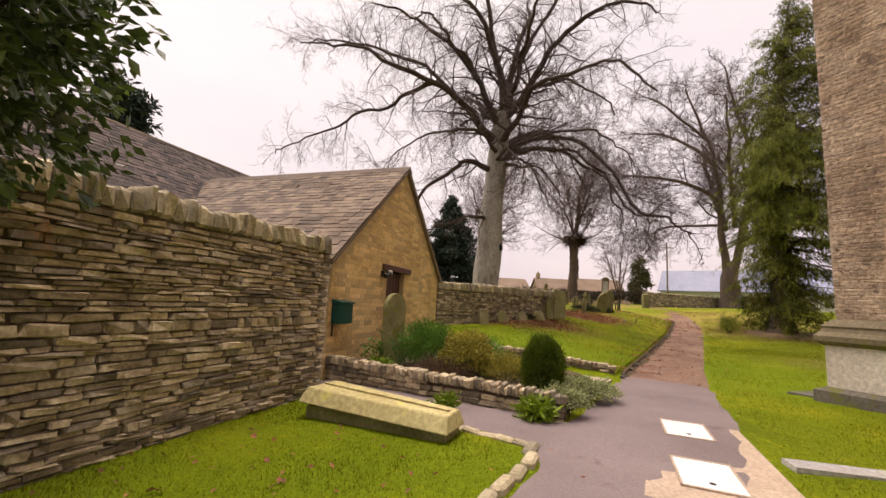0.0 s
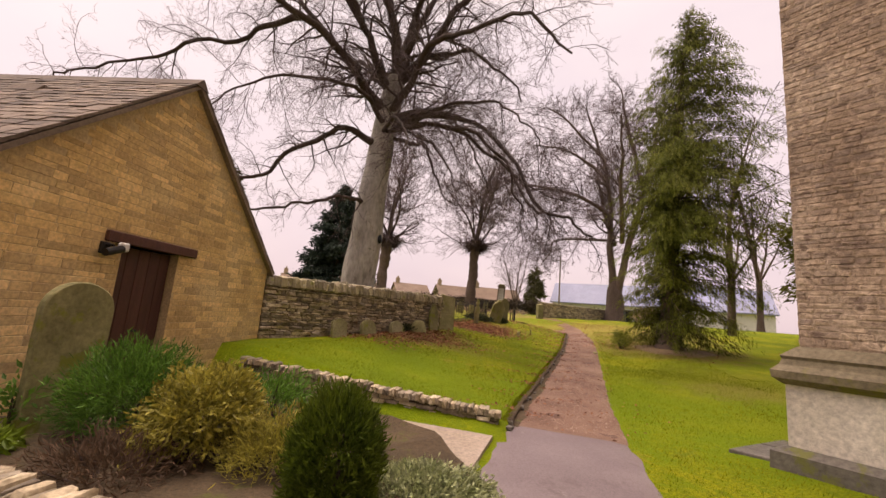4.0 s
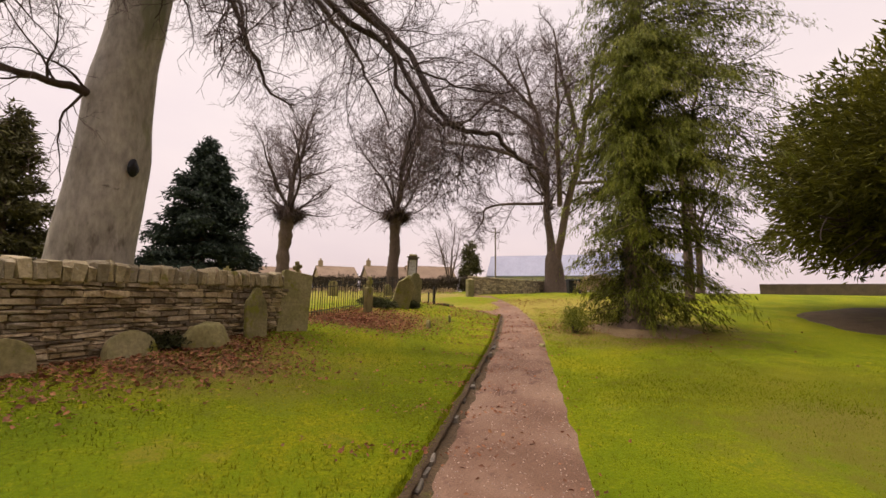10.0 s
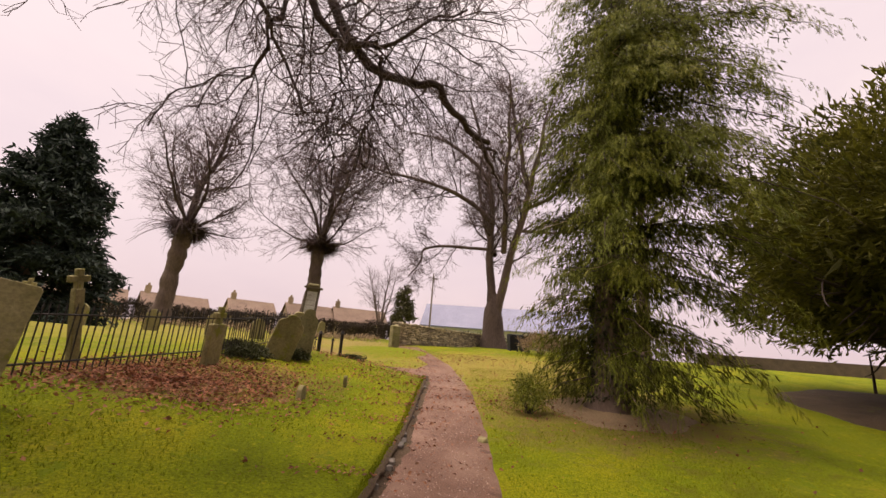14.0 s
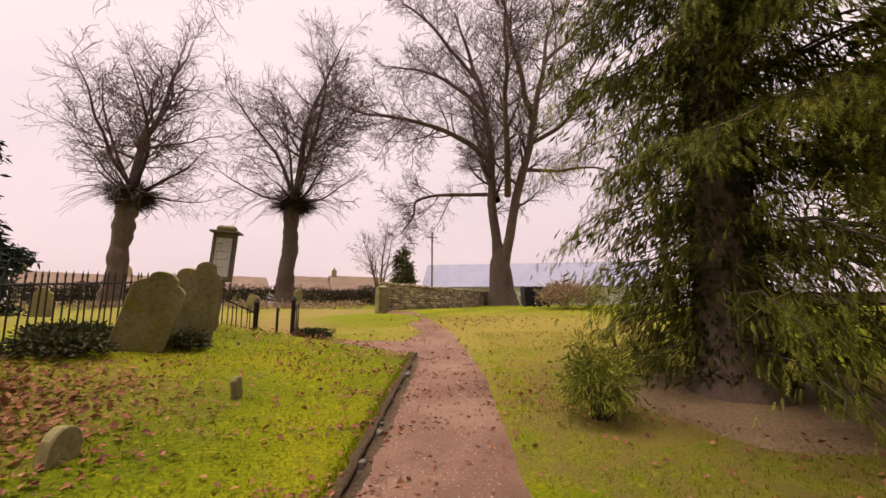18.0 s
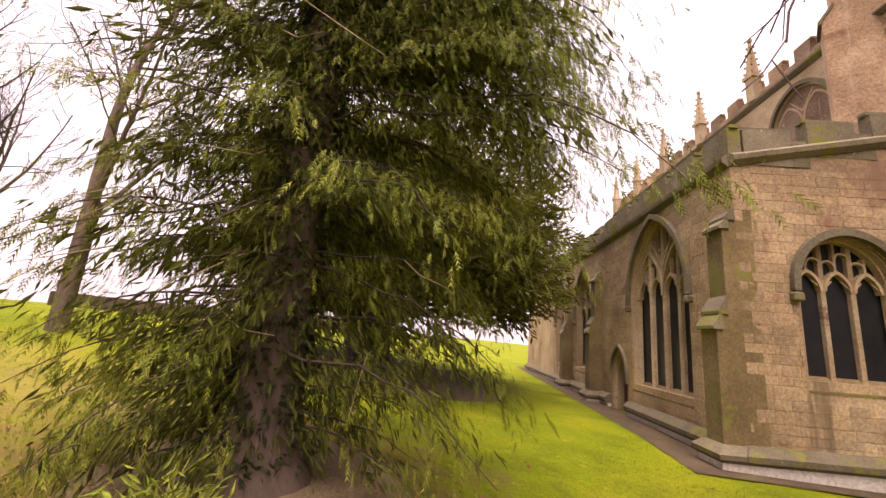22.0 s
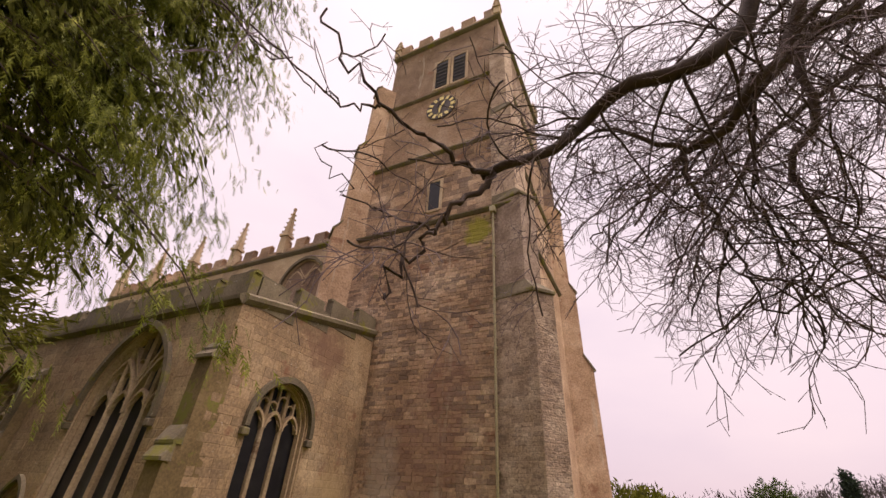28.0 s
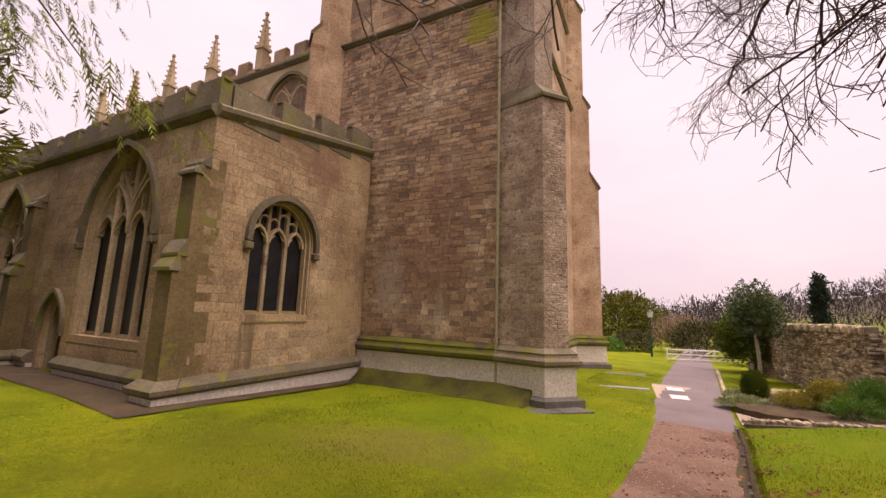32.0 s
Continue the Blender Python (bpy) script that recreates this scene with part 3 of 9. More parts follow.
# ---- ground ----
def lines(*runs):
    out = []
    for a, b, n in runs:
        out += list(np.linspace(a, b, n, endpoint=False))
    return out


def hill(s, l):
    """The valley side and wooded hill far to the south."""
    if s > -60:
        return 0.0
    return -0.012 * min(300, -60 - s) + 33.0 * min(1.0, max(0.0, (-110 - s) / 200.0)) * min(1.0, max(0.0, (l + 40) / 160.0))


def build_ground():
    ss = lines((-1800, -400, 6), (-400, -60, 18), (-60, -12, 16), (-12, 10.48, 50), (10.52, 29.5, 56), (29.6, 48, 40), (48, 90, 16), (90, 400, 8), (400, 1800, 5)) + [1800.0]
    ll = lines((-1800, -300, 5), (-400, -60, 18), (-60, -14, 16), (-14, -0.5, 40), (-0.5, 1.35, 6), (1.35, 1.40, 1), (1.40, 9.5, 28), (9.5, 30, 20), (30, 100, 12), (100, 400, 12), (400, 1800, 5)) + [1800.0]
    vs = []
    for s in ss:
        for l in ll:
            l += sway(s) if l > 1.3 else 0.0
            p = PD * s + PL * l
            z = ground_z(p.x, p.y)
            near = abs(s - 15) < 45 and abs(l) < 30
            if near and not -0.6 < l < 1.41:
                z += 0.022 * noise.noise(Vector((p.x * 0.7, p.y * 0.7, 0))) + 0.012 * noise.noise(Vector((p.x * 2.6, p.y * 2.6, 3)))
            z += hill(s, l)
            vs.append((p.x, p.y, z))
    n = len(ll)
    fs = [(i * n + j, (i + 1) * n + j, (i + 1) * n + j + 1, i * n + j + 1) for i in range(len(ss) - 1) for j in range(n - 1)]
    fs = [f[::-1] for f in fs]
    return tagged(mesh_object("ground", vs, fs, M_GRASS, None, True), "mossy yellow-green churchyard lawn of short grass", "ground", kind="structure")


build_ground()


def strip(name, s0, s1, left, right, material, step=0.2, lift=0.012, wob=0.05, cols=8, label=""):
    """A band of path between two edges given as functions of s."""
    vs, fs = [], []
    n = max(2, int((s1 - s0) / step) + 1)
    for i in range(n):
        s = s0 + (s1 - s0) * i / (n - 1)
        a, b = left(s), right(s)
        a += wob * noise.noise(Vector((s * 1.7, 1, 5))) + 0.4 * wob * noise.noise(Vector((s * 6.0, 1, 9)))
        b += wob * noise.noise(Vector((s * 1.7, 4, 2))) + 0.4 * wob * noise.noise(Vector((s * 6.0, 8, 9)))
        for j in range(cols + 1):
            l = a + (b - a) * j / cols
            p = PD * s + PL * l
            edge = min(j, cols - j)
            z = float(np.interp(s, G_S, G_Z)) + lift + (0.012 if edge > 0 else -0.015) + 0.006 * noise.noise(Vector((p.x * 3, p.y * 3, 0)))
            vs.append((p.x, p.y, z))
    m = cols + 1
    for i in range(n - 1):
        for j in range(cols):
            fs.append((i * m + j, i * m + j + 1, (i + 1) * m + j + 1, (i + 1) * m + j))
    return tagged(mesh_object(name, vs, fs, material, None, True), label, "path", kind="structure")


def path_left(s):
    return float(np.interp(s, (-30, 4.4, 5.0, 6.2, 10.6, 11.2, 18, 24, 29, 30.2, 31.6, 33, 36, 39), (1.4, 1.42, 1.9, 1.55, 1.55, 1.44, 1.42, 1.40, 1.42, 2.6, 1.6, 1.2, 2.2, 3.3))) + sway(s)


def path_right(s):
    return float(np.interp(s, (-30, 0, 6, 9, 11, 14, 24, 28, 31, 33, 36, 39), (-0.6, -0.75, -0.7, -0.45, -0.28, -0.22, -0.42, -0.35, 0.0, 0.25, 1.1, 2.0)))


strip("path_tarmac", -34, 11.15, path_left, path_right, M_TARMAC, label="worn grey-mauve tarmac churchyard path")
strip("path_gravel", 11.0, 39, path_left, path_right, M_GRAVEL, lift=0.016, label="red-brown gravel path with scattered leaves")
strip("path_branch", 29.75, 31.5, lambda s: 8.0, lambda s: 1.2, M_GRAVEL, lift=0.01, cols=24, label="red gravel branch path strewn with leaves")
strip("path_gate", 4.85, 5.98, lambda s: 6.2, lambda s: 1.3, M_TARMAC, lift=0.008, cols=20, label="dark tarmac path to the garden gate")


def margin_soil():
    """A strip of dark earth between the gravel and the turf."""
    vs, fs = [], []
    ss = np.arange(10.9, 29.5, 0.08)
    for s in ss:
        inner = 1.20 + 0.10 * noise.noise(Vector((s * 0.6, 2, 0))) + 0.07 * noise.noise(Vector((s * 2.7, 7, 0))) + 0.03 * noise.noise(Vector((s * 9, 7, 3)))
        base = float(np.interp(s, G_S, G_Z))
        for j, l in enumerate((inner, inner + 0.04, (inner + 1.4) / 2, 1.40)):
            p = PD * float(s) + PL * (l + sway(s))
            vs.append((p.x, p.y, base + (0.022, 0.034, 0.04, 0.05)[j] + 0.012 * noise.noise(Vector((p.x * 6, p.y * 6, 1)))))
    for i in range(len(ss) - 1):
        for j in range(3):
            fs.append((i * 4 + j, i * 4 + j + 1, i * 4 + j + 5, i * 4 + j + 4))
    tagged(mesh_object("soil_margin", vs, fs, M_SOIL, None, True), "dark earth margin beside the gravel path", "soil", kind="structure")
    vs, fs = [], []
    for s in ss:
        base = float(np.interp(s, G_S, G_Z))
        w = 0.035 * noise.noise(Vector((s * 1.3, 3, 0))) + 0.025 * noise.noise(Vector((s * 6, 9, 0)))
        for j, (l, z) in enumerate(((1.355, 0.0), (1.375, 0.04), (1.335, 0.085), (1.345, 0.115), (1.42, 0.125))):
            k = 0.02 * noise.noise(Vector((s * 8, j * 3.1, 4)))
            p = PD * float(s) + PL * (l + w + k + sway(s))
            vs.append((p.x, p.y, base + z + 0.5 * k))
    for i in range(len(ss) - 1):
        for j in range(4):
            fs.append((i * 5 + j, i * 5 + j + 1, i * 5 + j + 6, i * 5 + j + 5))
    tagged(mesh_object("turf_edge", vs, fs, M_SOIL, None, True), "crumbling dark earth edge of the raised lawn", "edging", kind="structure")


margin_soil()


def earth_mound(x, y, r0, h, label, mat):
    """A low bare mound under a tree."""
    vs, fs = [], []
    n, m = 40, 10
    for j in range(m + 1):
        for i in range(n):
            a, q = 2 * math.pi * i / n, r0 * j / m * (1 + 0.14 * noise.noise(Vector((math.cos(2 * math.pi * i / n) * 1.5, math.sin(2 * math.pi * i / n) * 1.5, x))))
            px, py = x + math.cos(a) * q, y + math.sin(a) * q
            f = j / m
            vs.append((px, py, ground_z(px, py) + h * (1 - f * f) - 0.05 * f + 0.03 * noise.noise(Vector((px * 2, py * 2, 0))) * (1 - f)))
    for j in range(m):
        for i in range(n):
            fs.append((j * n + i, j * n + (i + 1) % n, (j + 1) * n + (i + 1) % n, (j + 1) * n + i)[::-1])
    tagged(mesh_object("earth_mound", vs, fs, mat, None, True), label, "soil", kind="structure")


earth_mound(29.3, 15.6, 6.0, 0.42, "bare brown mound of earth under the yew", M_SOIL)
earth_mound(17.3, 20.3, 2.2, 0.10, "bare earth and needles under the cedar", M_DUFF)

# ---- church ----
CH_TURN = -26.74
CHM = pose(0, 0, 0, 0, 0, CH_TURN)


def church_point(u, v, z=0.0):
    return CHM @ Vector((u, v, z))


def arch(w, rise, n=10):
    """The outline of a pointed arch from the left springing to the right one."""
    r = (w * w + rise * rise) / (2 * w)
    c = r - w
    top = math.atan2(rise, c)
    left = [(c - r * math.cos(top * i / n), r * math.sin(top * i / n)) for i in range(n + 1)]
    return left + [(-x, z) for x, z in left[-2::-1]]


def arch_rib(bm, w, rise, thick, y0, y1, foot=0.0, n=10):
    """A moulding that follows a pointed arch, of the given thickness outwards, from y0 to y1."""
    a, b = arch(w, rise, n), arch(w + thick, rise + thick * 1.25, n)
    if foot:
        a, b = [(-w, -foot)] + a + [(w, -foot)], [(-w - thick, -foot)] + b + [(w + thick, -foot)]
    va = [[bm.verts.new((x, y, z)) for x, z in a] for y in (y0, y1)]
    vb = [[bm.verts.new((x, y, z)) for x, z in b] for y in (y0, y1)]
    for i in range(len(a) - 1):
        for p, q in ((va[0], va[1]), (va[1], vb[1]), (vb[1], vb[0]), (vb[0], va[0])):
            bm.faces.new((p[i], p[i + 1], q[i + 1], q[i]))
    for i in (0, len(a) - 1):
        bm.faces.new((va[0][i], va[1][i], vb[1][i], vb[0][i]))
    return bm


def wall_with_arches(bm, x0, x1, y0, y1, z0, z1, holes, ztop=None):
    """A wall along x with pointed openings (centre, half width, sill, springing, rise). ztop: another height at x1."""
    z2 = z1 if ztop is None else ztop
    def top(x):
        return z1 + (z2 - z1) * (x - x0) / (x1 - x0)
    x = x0
    for cx, w, sill, spring, rise in sorted(holes):
        prism(bm, [(x, z0), (cx - w, z0), (cx - w, top(cx - w)), (x, top(x))], y0, y1, "y")
        prism(bm, [(cx - w, z0), (cx + w, z0), (cx + w, sill), (cx - w, sill)], y0, y1, "y")
        prism(bm, [(cx - w, top(cx - w))] + [(cx + px, spring + pz) for px, pz in arch(w, rise)] + [(cx + w, top(cx + w))], y0, y1, "y")
        x = cx + w
    prism(bm, [(x, z0), (x1, z0), (x1, z2), (x, top(x))], y0, y1, "y")
    return bm


def gothic_window(parent, m, w, spring, rise, lights, label, depth=0.46, hood=True, blind=None, sill_mat=None):
    """A traceried window: m places its sill's middle, x along the wall, y into it. spring: above the sill."""
    bm = bmesh.new()
    for k in range(2):
        arch_rib(bm, w - 0.05 * k - 0.05, rise - 0.05 * k, 0.05, 0.05 + 0.14 * k, 0.20 + 0.16 * k, spring)
    bmesh.ops.translate(bm, vec=(0, 0, spring), verts=bm.verts)
    frame_ob = part("window", bm, M_DRESSED, parent, label)
    frame_ob.matrix_local = m
    iw = w - 0.10
    bm = bmesh.new()
    pts = [(-iw - 0.06, 0), (-iw - 0.06, spring)] + [(x, z + spring) for x, z in arch(iw + 0.06, rise - 0.04)] + [(iw + 0.06, spring), (iw + 0.06, 0)]
    prism(bm, pts, depth - 0.06, depth - 0.03, "y")
    part("pane", bm, blind or M_LEAD, frame_ob, "dark leaded glass with diamond quarries" if not blind else "blocked stone infill")
    lw = 2 * iw / lights
    my0, my1 = depth - 0.24, depth - 0.04
    lh = spring - lw * (0.12 if lights == 3 else -0.06)
    for i in range(1, lights):
        x = -iw + lw * i
        r = (iw * iw + rise * rise) / (2 * iw)
        c = r - iw
        full = spring + math.sqrt(max(0.0, r * r - (abs(x) + c) ** 2)) - 0.03
        bm = bmesh.new()
        t = 0.085 if lights == 4 and i == 2 else 0.05
        prism(bm, [(x - t, my0 + 0.07), (x, my0), (x + t, my0 + 0.07), (x + t, my1), (x - t, my1)], 0, full, "z")
        part("mullion", bm, M_DRESSED, frame_ob)
    for i in range(lights):
        x = -iw + lw * (i + 0.5)
        bm = bmesh.new()
        arch_rib(bm, lw * 0.5 - 0.075, lw * 0.62, 0.07, my0 + 0.03, my1)
        for k in (-1, 1):
            rod(bm, (x * 0 + k * lw * 0.44, my0 + 0.08, lw * 0.1), (k * lw * 0.16, my0 + 0.08, lw * 0.36), 0.03, 0.015, 5)
        bmesh.ops.translate(bm, vec=(x, 0, lh), verts=bm.verts)
        part("light_head", bm, M_DRESSED, frame_ob)
    # sub-arches over pairs of lights, then panel tracery in the head
    if lights == 4:
        for k in (-1, 1):
            bm = bmesh.new()
            arch_rib(bm, iw * 0.5 - 0.07, rise * 0.60, 0.085, my0 - 0.02, my1)
            bmesh.ops.translate(bm, vec=(k * iw * 0.5, 0, spring + 0.04), verts=bm.verts)
            part("sub_arch", bm, M_DRESSED, frame_ob)
        for k in (-1, 1):
            bm = bmesh.new()
            prism(bm, [(-0.045, 0.0), (0.045, 0.0), (k * iw * 0.42 + 0.04, rise * 0.44), (k * iw * 0.42 - 0.04, rise * 0.44)], my0, my1, "y")
            bmesh.ops.translate(bm, vec=(0, 0, spring + rise * 0.36), verts=bm.verts)
            part("tracery_bar", bm, M_DRESSED, frame_ob)
    bm = bmesh.new()
    r = (iw * iw + rise * rise) / (2 * iw)
    c = r - iw
    for i in range(2 * lights - 1):
        x = -iw + lw * 0.5 * (i + 1)
        z0 = lh + (lw * 0.62 if i % 2 == 0 else lw * 0.2)
        z1 = spring + math.sqrt(max(0.0, r * r - (abs(x) + c) ** 2)) - 0.05
        if z1 - z0 > 0.12:
            prism(bm, [(x - 0.03, my0 + 0.06), (x + 0.03, my0 + 0.06), (x + 0.03, my1), (x - 0.03, my1)], z0, z1, "z")
            if i < 2 * lights - 2 and z1 - z0 > 0.35:
                xm, hw = x + lw * 0.25, lw * 0.25 - 0.03
                zz = z0 + (z1 - z0) * 0.45
                sub = bmesh.new()
                arch_rib(sub, hw, hw * 1.1, 0.035, my0 + 0.05, my1)
                bmesh.ops.translate(sub, vec=(xm, 0, zz), verts=sub.verts)
                tmp = bpy.data.meshes.new("t")
                sub.to_mesh(tmp)
                sub.free()
                bm.from_mesh(tmp)
                bpy.data.meshes.remove(tmp)
    part("tracery", bm, M_DRESSED, frame_ob)
    bm = bmesh.new()
    prism(bm, [(-0.012, -0.26), (-0.012, -0.20), (depth - 0.03, 0.12), (depth - 0.03, -0.26)], -w, w, "x")
    part("window_sill", bm, sill_mat or M_MOSSY, frame_ob, "sloping mossy stone sill")
    if hood:
        bm = bmesh.new()
        arch_rib(bm, w + 0.04, rise + 0.04, 0.15, -0.15, 0.02, 0.18)
        for k in (-1, 1):
            box(bm, k * (w + 0.11) - 0.12, k * (w + 0.11) + 0.12, -0.17, 0.02, -0.42, -0.22, 0.03)
        bmesh.ops.translate(bm, vec=(0, 0, spring), verts=bm.verts)
        part("hood_mould", bm, M_LEDGE, frame_ob, "weathered stone hood mould")
    return frame_ob


def battlement(parent, mat, label, p, q, z, zq, thick, merlon, gap, h, low):
    """Merlons along p to q, with a moulded coping on each, at heights from z to zq."""
    p, q = Vector(p), Vector(q)
    d = (q - p)
    length = d.length
    d.normalize()
    nrm = Vector((d.y, -d.x))
    n = max(1, round((length + gap) / (merlon + gap)))
    k = (length + gap) / n
    def piece(a, b, z0, z1, t, name):
        bm = bmesh.new()
        for za, zb, ext in ((z0, z1, 0.0), (z1, z1 + 0.09, 0.05)):
            c = [p + d * (a - ext) + nrm * (t + ext), p + d * (b + ext) + nrm * (t + ext), p + d * (b + ext) - nrm * ext, p + d * (a - ext) - nrm * ext]
            lo = [bm.verts.new((x.x, x.y, za)) for x in c]
            hi = [bm.verts.new((x.x, x.y, zb)) for x in c]
            for i in range(4):
                bm.faces.new((lo[i], lo[(i + 1) % 4], hi[(i + 1) % 4], hi[i]))
            bm.faces.new(lo[::-1])
            bm.faces.new(hi)
        for v in bm.verts:
            j = 0.025 * noise.noise(v.co * 3.1)
            v.co += Vector((j, -j, j * 0.8))
        part(name, bm, mat, parent, label)
    for i in range(n):
        a = i * k
        zz = z + (zq - z) * (a / length)
        piece(a, min(length, a + k - gap), zz - 0.3, zz + h, thick, "merlon")
        if i < n - 1:
            piece(a + k - gap, a + k, zz - 0.3, zz + low, thick, "parapet_stone")


def pinnacle(parent, x, y, z, h, w, label="crocketed stone pinnacle"):
    bm = bmesh.new()
    box(bm, -w, w, -w, w, 0, h * 0.35, 0.03)
    prism(bm, [(-w * 1.3, -w * 1.3), (w * 1.3, -w * 1.3), (w * 1.3, w * 1.3), (-w * 1.3, w * 1.3)], h * 0.35, h * 0.40, "z")
    prism(bm, [(-w * 0.85, -w * 0.85), (w * 0.85, -w * 0.85), (w * 0.85, w * 0.85), (-w * 0.85, w * 0.85)], h * 0.40, h * 0.97, "z", [(-0.04, -0.04), (0.04, -0.04), (0.04, 0.04), (-0.04, 0.04)])
    for i in range(5):
        f = i / 5
        q = w * 0.85 * (1 - f) + 0.05 * f + 0.02
        zz = h * (0.44 + 0.5 * f)
        for sx, sy in ((1, 1), (1, -1), (-1, 1), (-1, -1)):
            box(bm, sx * q - 0.05, sx * q + 0.05, sy * q - 0.05, sy * q + 0.05, zz, zz + 0.10, 0.02)
    box(bm, -0.09, 0.09, -0.09, 0.09, h * 0.94, h, 0.03)
    ob = part("pinnacle", bm, M_DRESSED, parent, label)
    ob.matrix_local = pose(x, y, z, 0, 0, 8)
    return ob


tower = empty("church_tower", CHM.copy(), "tall weathered brown limestone church tower with diagonal buttresses", "church tower")
# plan of the lower stage, anticlockwise, with its diagonal buttresses
TW, TE, TS, TN = 4.75, 13.3, 0.75, 11.0


def tower_plan(grow=0.0, w=TW, e=TE, s=TS, n=TN):
    return [(w - grow, s - grow), (e + grow, s - grow), (e + grow, n + grow), (w - grow, n + grow)]


STAGES = [(1.62, 14.05, 0.0), (14.05, 18.8, 0.14), (18.8, 24.3, 0.28), (24.3, 30.6, 0.42)]
for z0, z1, back in STAGES:
    bm = bmesh.new()
    prism(bm, tower_plan(-back), z0, z1, "z")
    part("tower_wall", bm, M_CHURCH, tower, "rough coursed brown limestone wall")
    if z1 < 30:
        bm = bmesh.new()
        pl = tower_plan(-back)
        sweep(bm, [(-0.3, z1 - 0.20), (0.05, z1 - 0.20), (0.17, z1 - 0.08), (0.17, z1 - 0.02), (-0.13, z1 + 0.22), (-0.3, z1 + 0.22)], pl, True)
        part("string_course", bm, M_LEDGE, tower, "moulded mossy string course")
bm = bmesh.new()
prism(bm, tower_plan(0.28), -0.6, 0.38, "z", tower_plan(0.26))
part("footing", bm, M_FOOT, tower, "dark mossy stone footing")
bm = bmesh.new()
prism(bm, tower_plan(0.14), 0.3, 1.24, "z")
part("plinth", bm, M_PALE, tower, "pale lime-stained plinth wall")
LEDGE = [(-0.4, 1.20), (0.16, 1.20), (0.26, 1.28), (0.27, 1.38), (0.19, 1.46), (0.16, 1.54), (0.18, 1.58), (0.09, 1.66), (0.02, 1.72), (-0.4, 1.72)]
bm = bmesh.new()
sweep(bm, LEDGE, tower_plan(), True)
part("plinth_ledge", bm, M_MOSSLEDGE, tower, "moulded plinth ledge grown with moss")


def diagonal_buttress(corner, turn, name_label):
    """A stepped corner buttress: x runs out from the corner, y across."""
    ob = None
    steps = [(0.30, 9.6, 1.45, 0.50), (9.6, 14.3, 1.02, 0.47), (14.3, 20.3, 0.72, 0.44), (20.3, 26.0, 0.40, 0.40)]
    m = pose(corner[0], corner[1], 0, 0, 0, turn)
    made = []
    for i, (z0, z1, out, hw) in enumerate(steps):
        bm = bmesh.new()
        nxt = steps[i + 1][2] if i < 3 else 0.2
        prism(bm, [(-1.4, z0), (out, z0), (out, z1), (nxt, z1 + (out - nxt) * 1.7), (-1.4, z1 + (out - nxt) * 1.7)], -hw, hw, "y")
        o = part("buttress", bm, M_CHURCH, tower, name_label)
        o.matrix_local = m
        made.append(o)
        bm = bmesh.new()
        prism(bm, [(nxt - 0.05, z1 + (out - nxt) * 1.7 + 0.1), (nxt - 0.05, z1 + (out - nxt) * 1.7 - 0.02), (out - 0.02, z1 - 0.02), (out - 0.02, z1 - 0.12), (out + 0.10, z1 - 0.12), (out + 0.10, z1 - 0.02)], -hw - 0.06, hw + 0.06, "y")
        o = part("weathering", bm, M_LEDGE, tower, "sloping weathered offset stone")
        o.matrix_local = m
    out, hw = 1.45, 0.50
    for nm, mt, prof in (("buttress_plinth", M_PALE, [(-0.3, 0.15), (0.14, 0.15), (0.14, 1.24), (-0.3, 1.24)]), ("buttress_footing", M_FOOT, [(-0.3, -0.5), (0.32, -0.5), (0.30, 0.32), (0.14, 0.40), (-0.3, 0.40)]), ("buttress_ledge", M_MOSSLEDGE, LEDGE)):
        bm = bmesh.new()
        sweep(bm, prof, [(-0.9, -hw), (out, -hw), (out, hw), (-0.9, hw)])
        o = part(nm, bm, mt, tower)
        o.matrix_local = m
    return made




def path_buttress():
    """The stepped buttress beside the path, splayed in plan."""
    north, west = (5.62, 10.98), (4.76, 9.5)
    steps = [(0.30, 9.6, 1.0), (9.6, 14.3, 0.72), (14.3, 20.3, 0.52), (20.3, 26.0, 0.30)]

    def plan(f, g=0.0):
        b = (5.0 - 1.0 * f - 0.5 * g, 10.95 + 0.42 * f + g)
        c = (4.95 - 1.53 * f - g, 10.2 + 0.55 * f)
        return [north, b, c, west, (6.2, 9.5)]
    for i, (z0, z1, f) in enumerate(steps):
        nxt = steps[i + 1][2] if i < 3 else 0.15
        bm = bmesh.new()
        prism(bm, plan(f), z0, z1, "z")
        prism(bm, plan(f), z1, z1 + (f - nxt) * 1.5, "z", plan(nxt))
        part("buttress", bm, M_BUTT, tower, "stepped and pitted corner buttress")
        bm = bmesh.new()
        prism(bm, plan(f, 0.08), z1 - 0.10, z1 + 0.0, "z", plan(f, 0.10))
        prism(bm, plan(f, 0.10), z1, z1 + (f - nxt) * 1.5 + 0.05, "z", plan(nxt, 0.02))
        part("weathering", bm, M_LEDGE, tower, "sloping weathered offset stone")
    line = plan(1.0)[:4]
    for nm, mt, prof in (("buttress_plinth", M_PALE, [(-0.3, 0.15), (0.14, 0.15), (0.14, 1.24), (-0.3, 1.24)]), ("buttress_footing", M_FOOT, [(-0.3, -0.5), (0.32, -0.5), (0.30, 0.32), (0.14, 0.40), (-0.3, 0.40)]), ("buttress_ledge", M_LEDGE, LEDGE)):
        bm = bmesh.new()
        sweep(bm, prof, line)
        part(nm, bm, mt, tower)


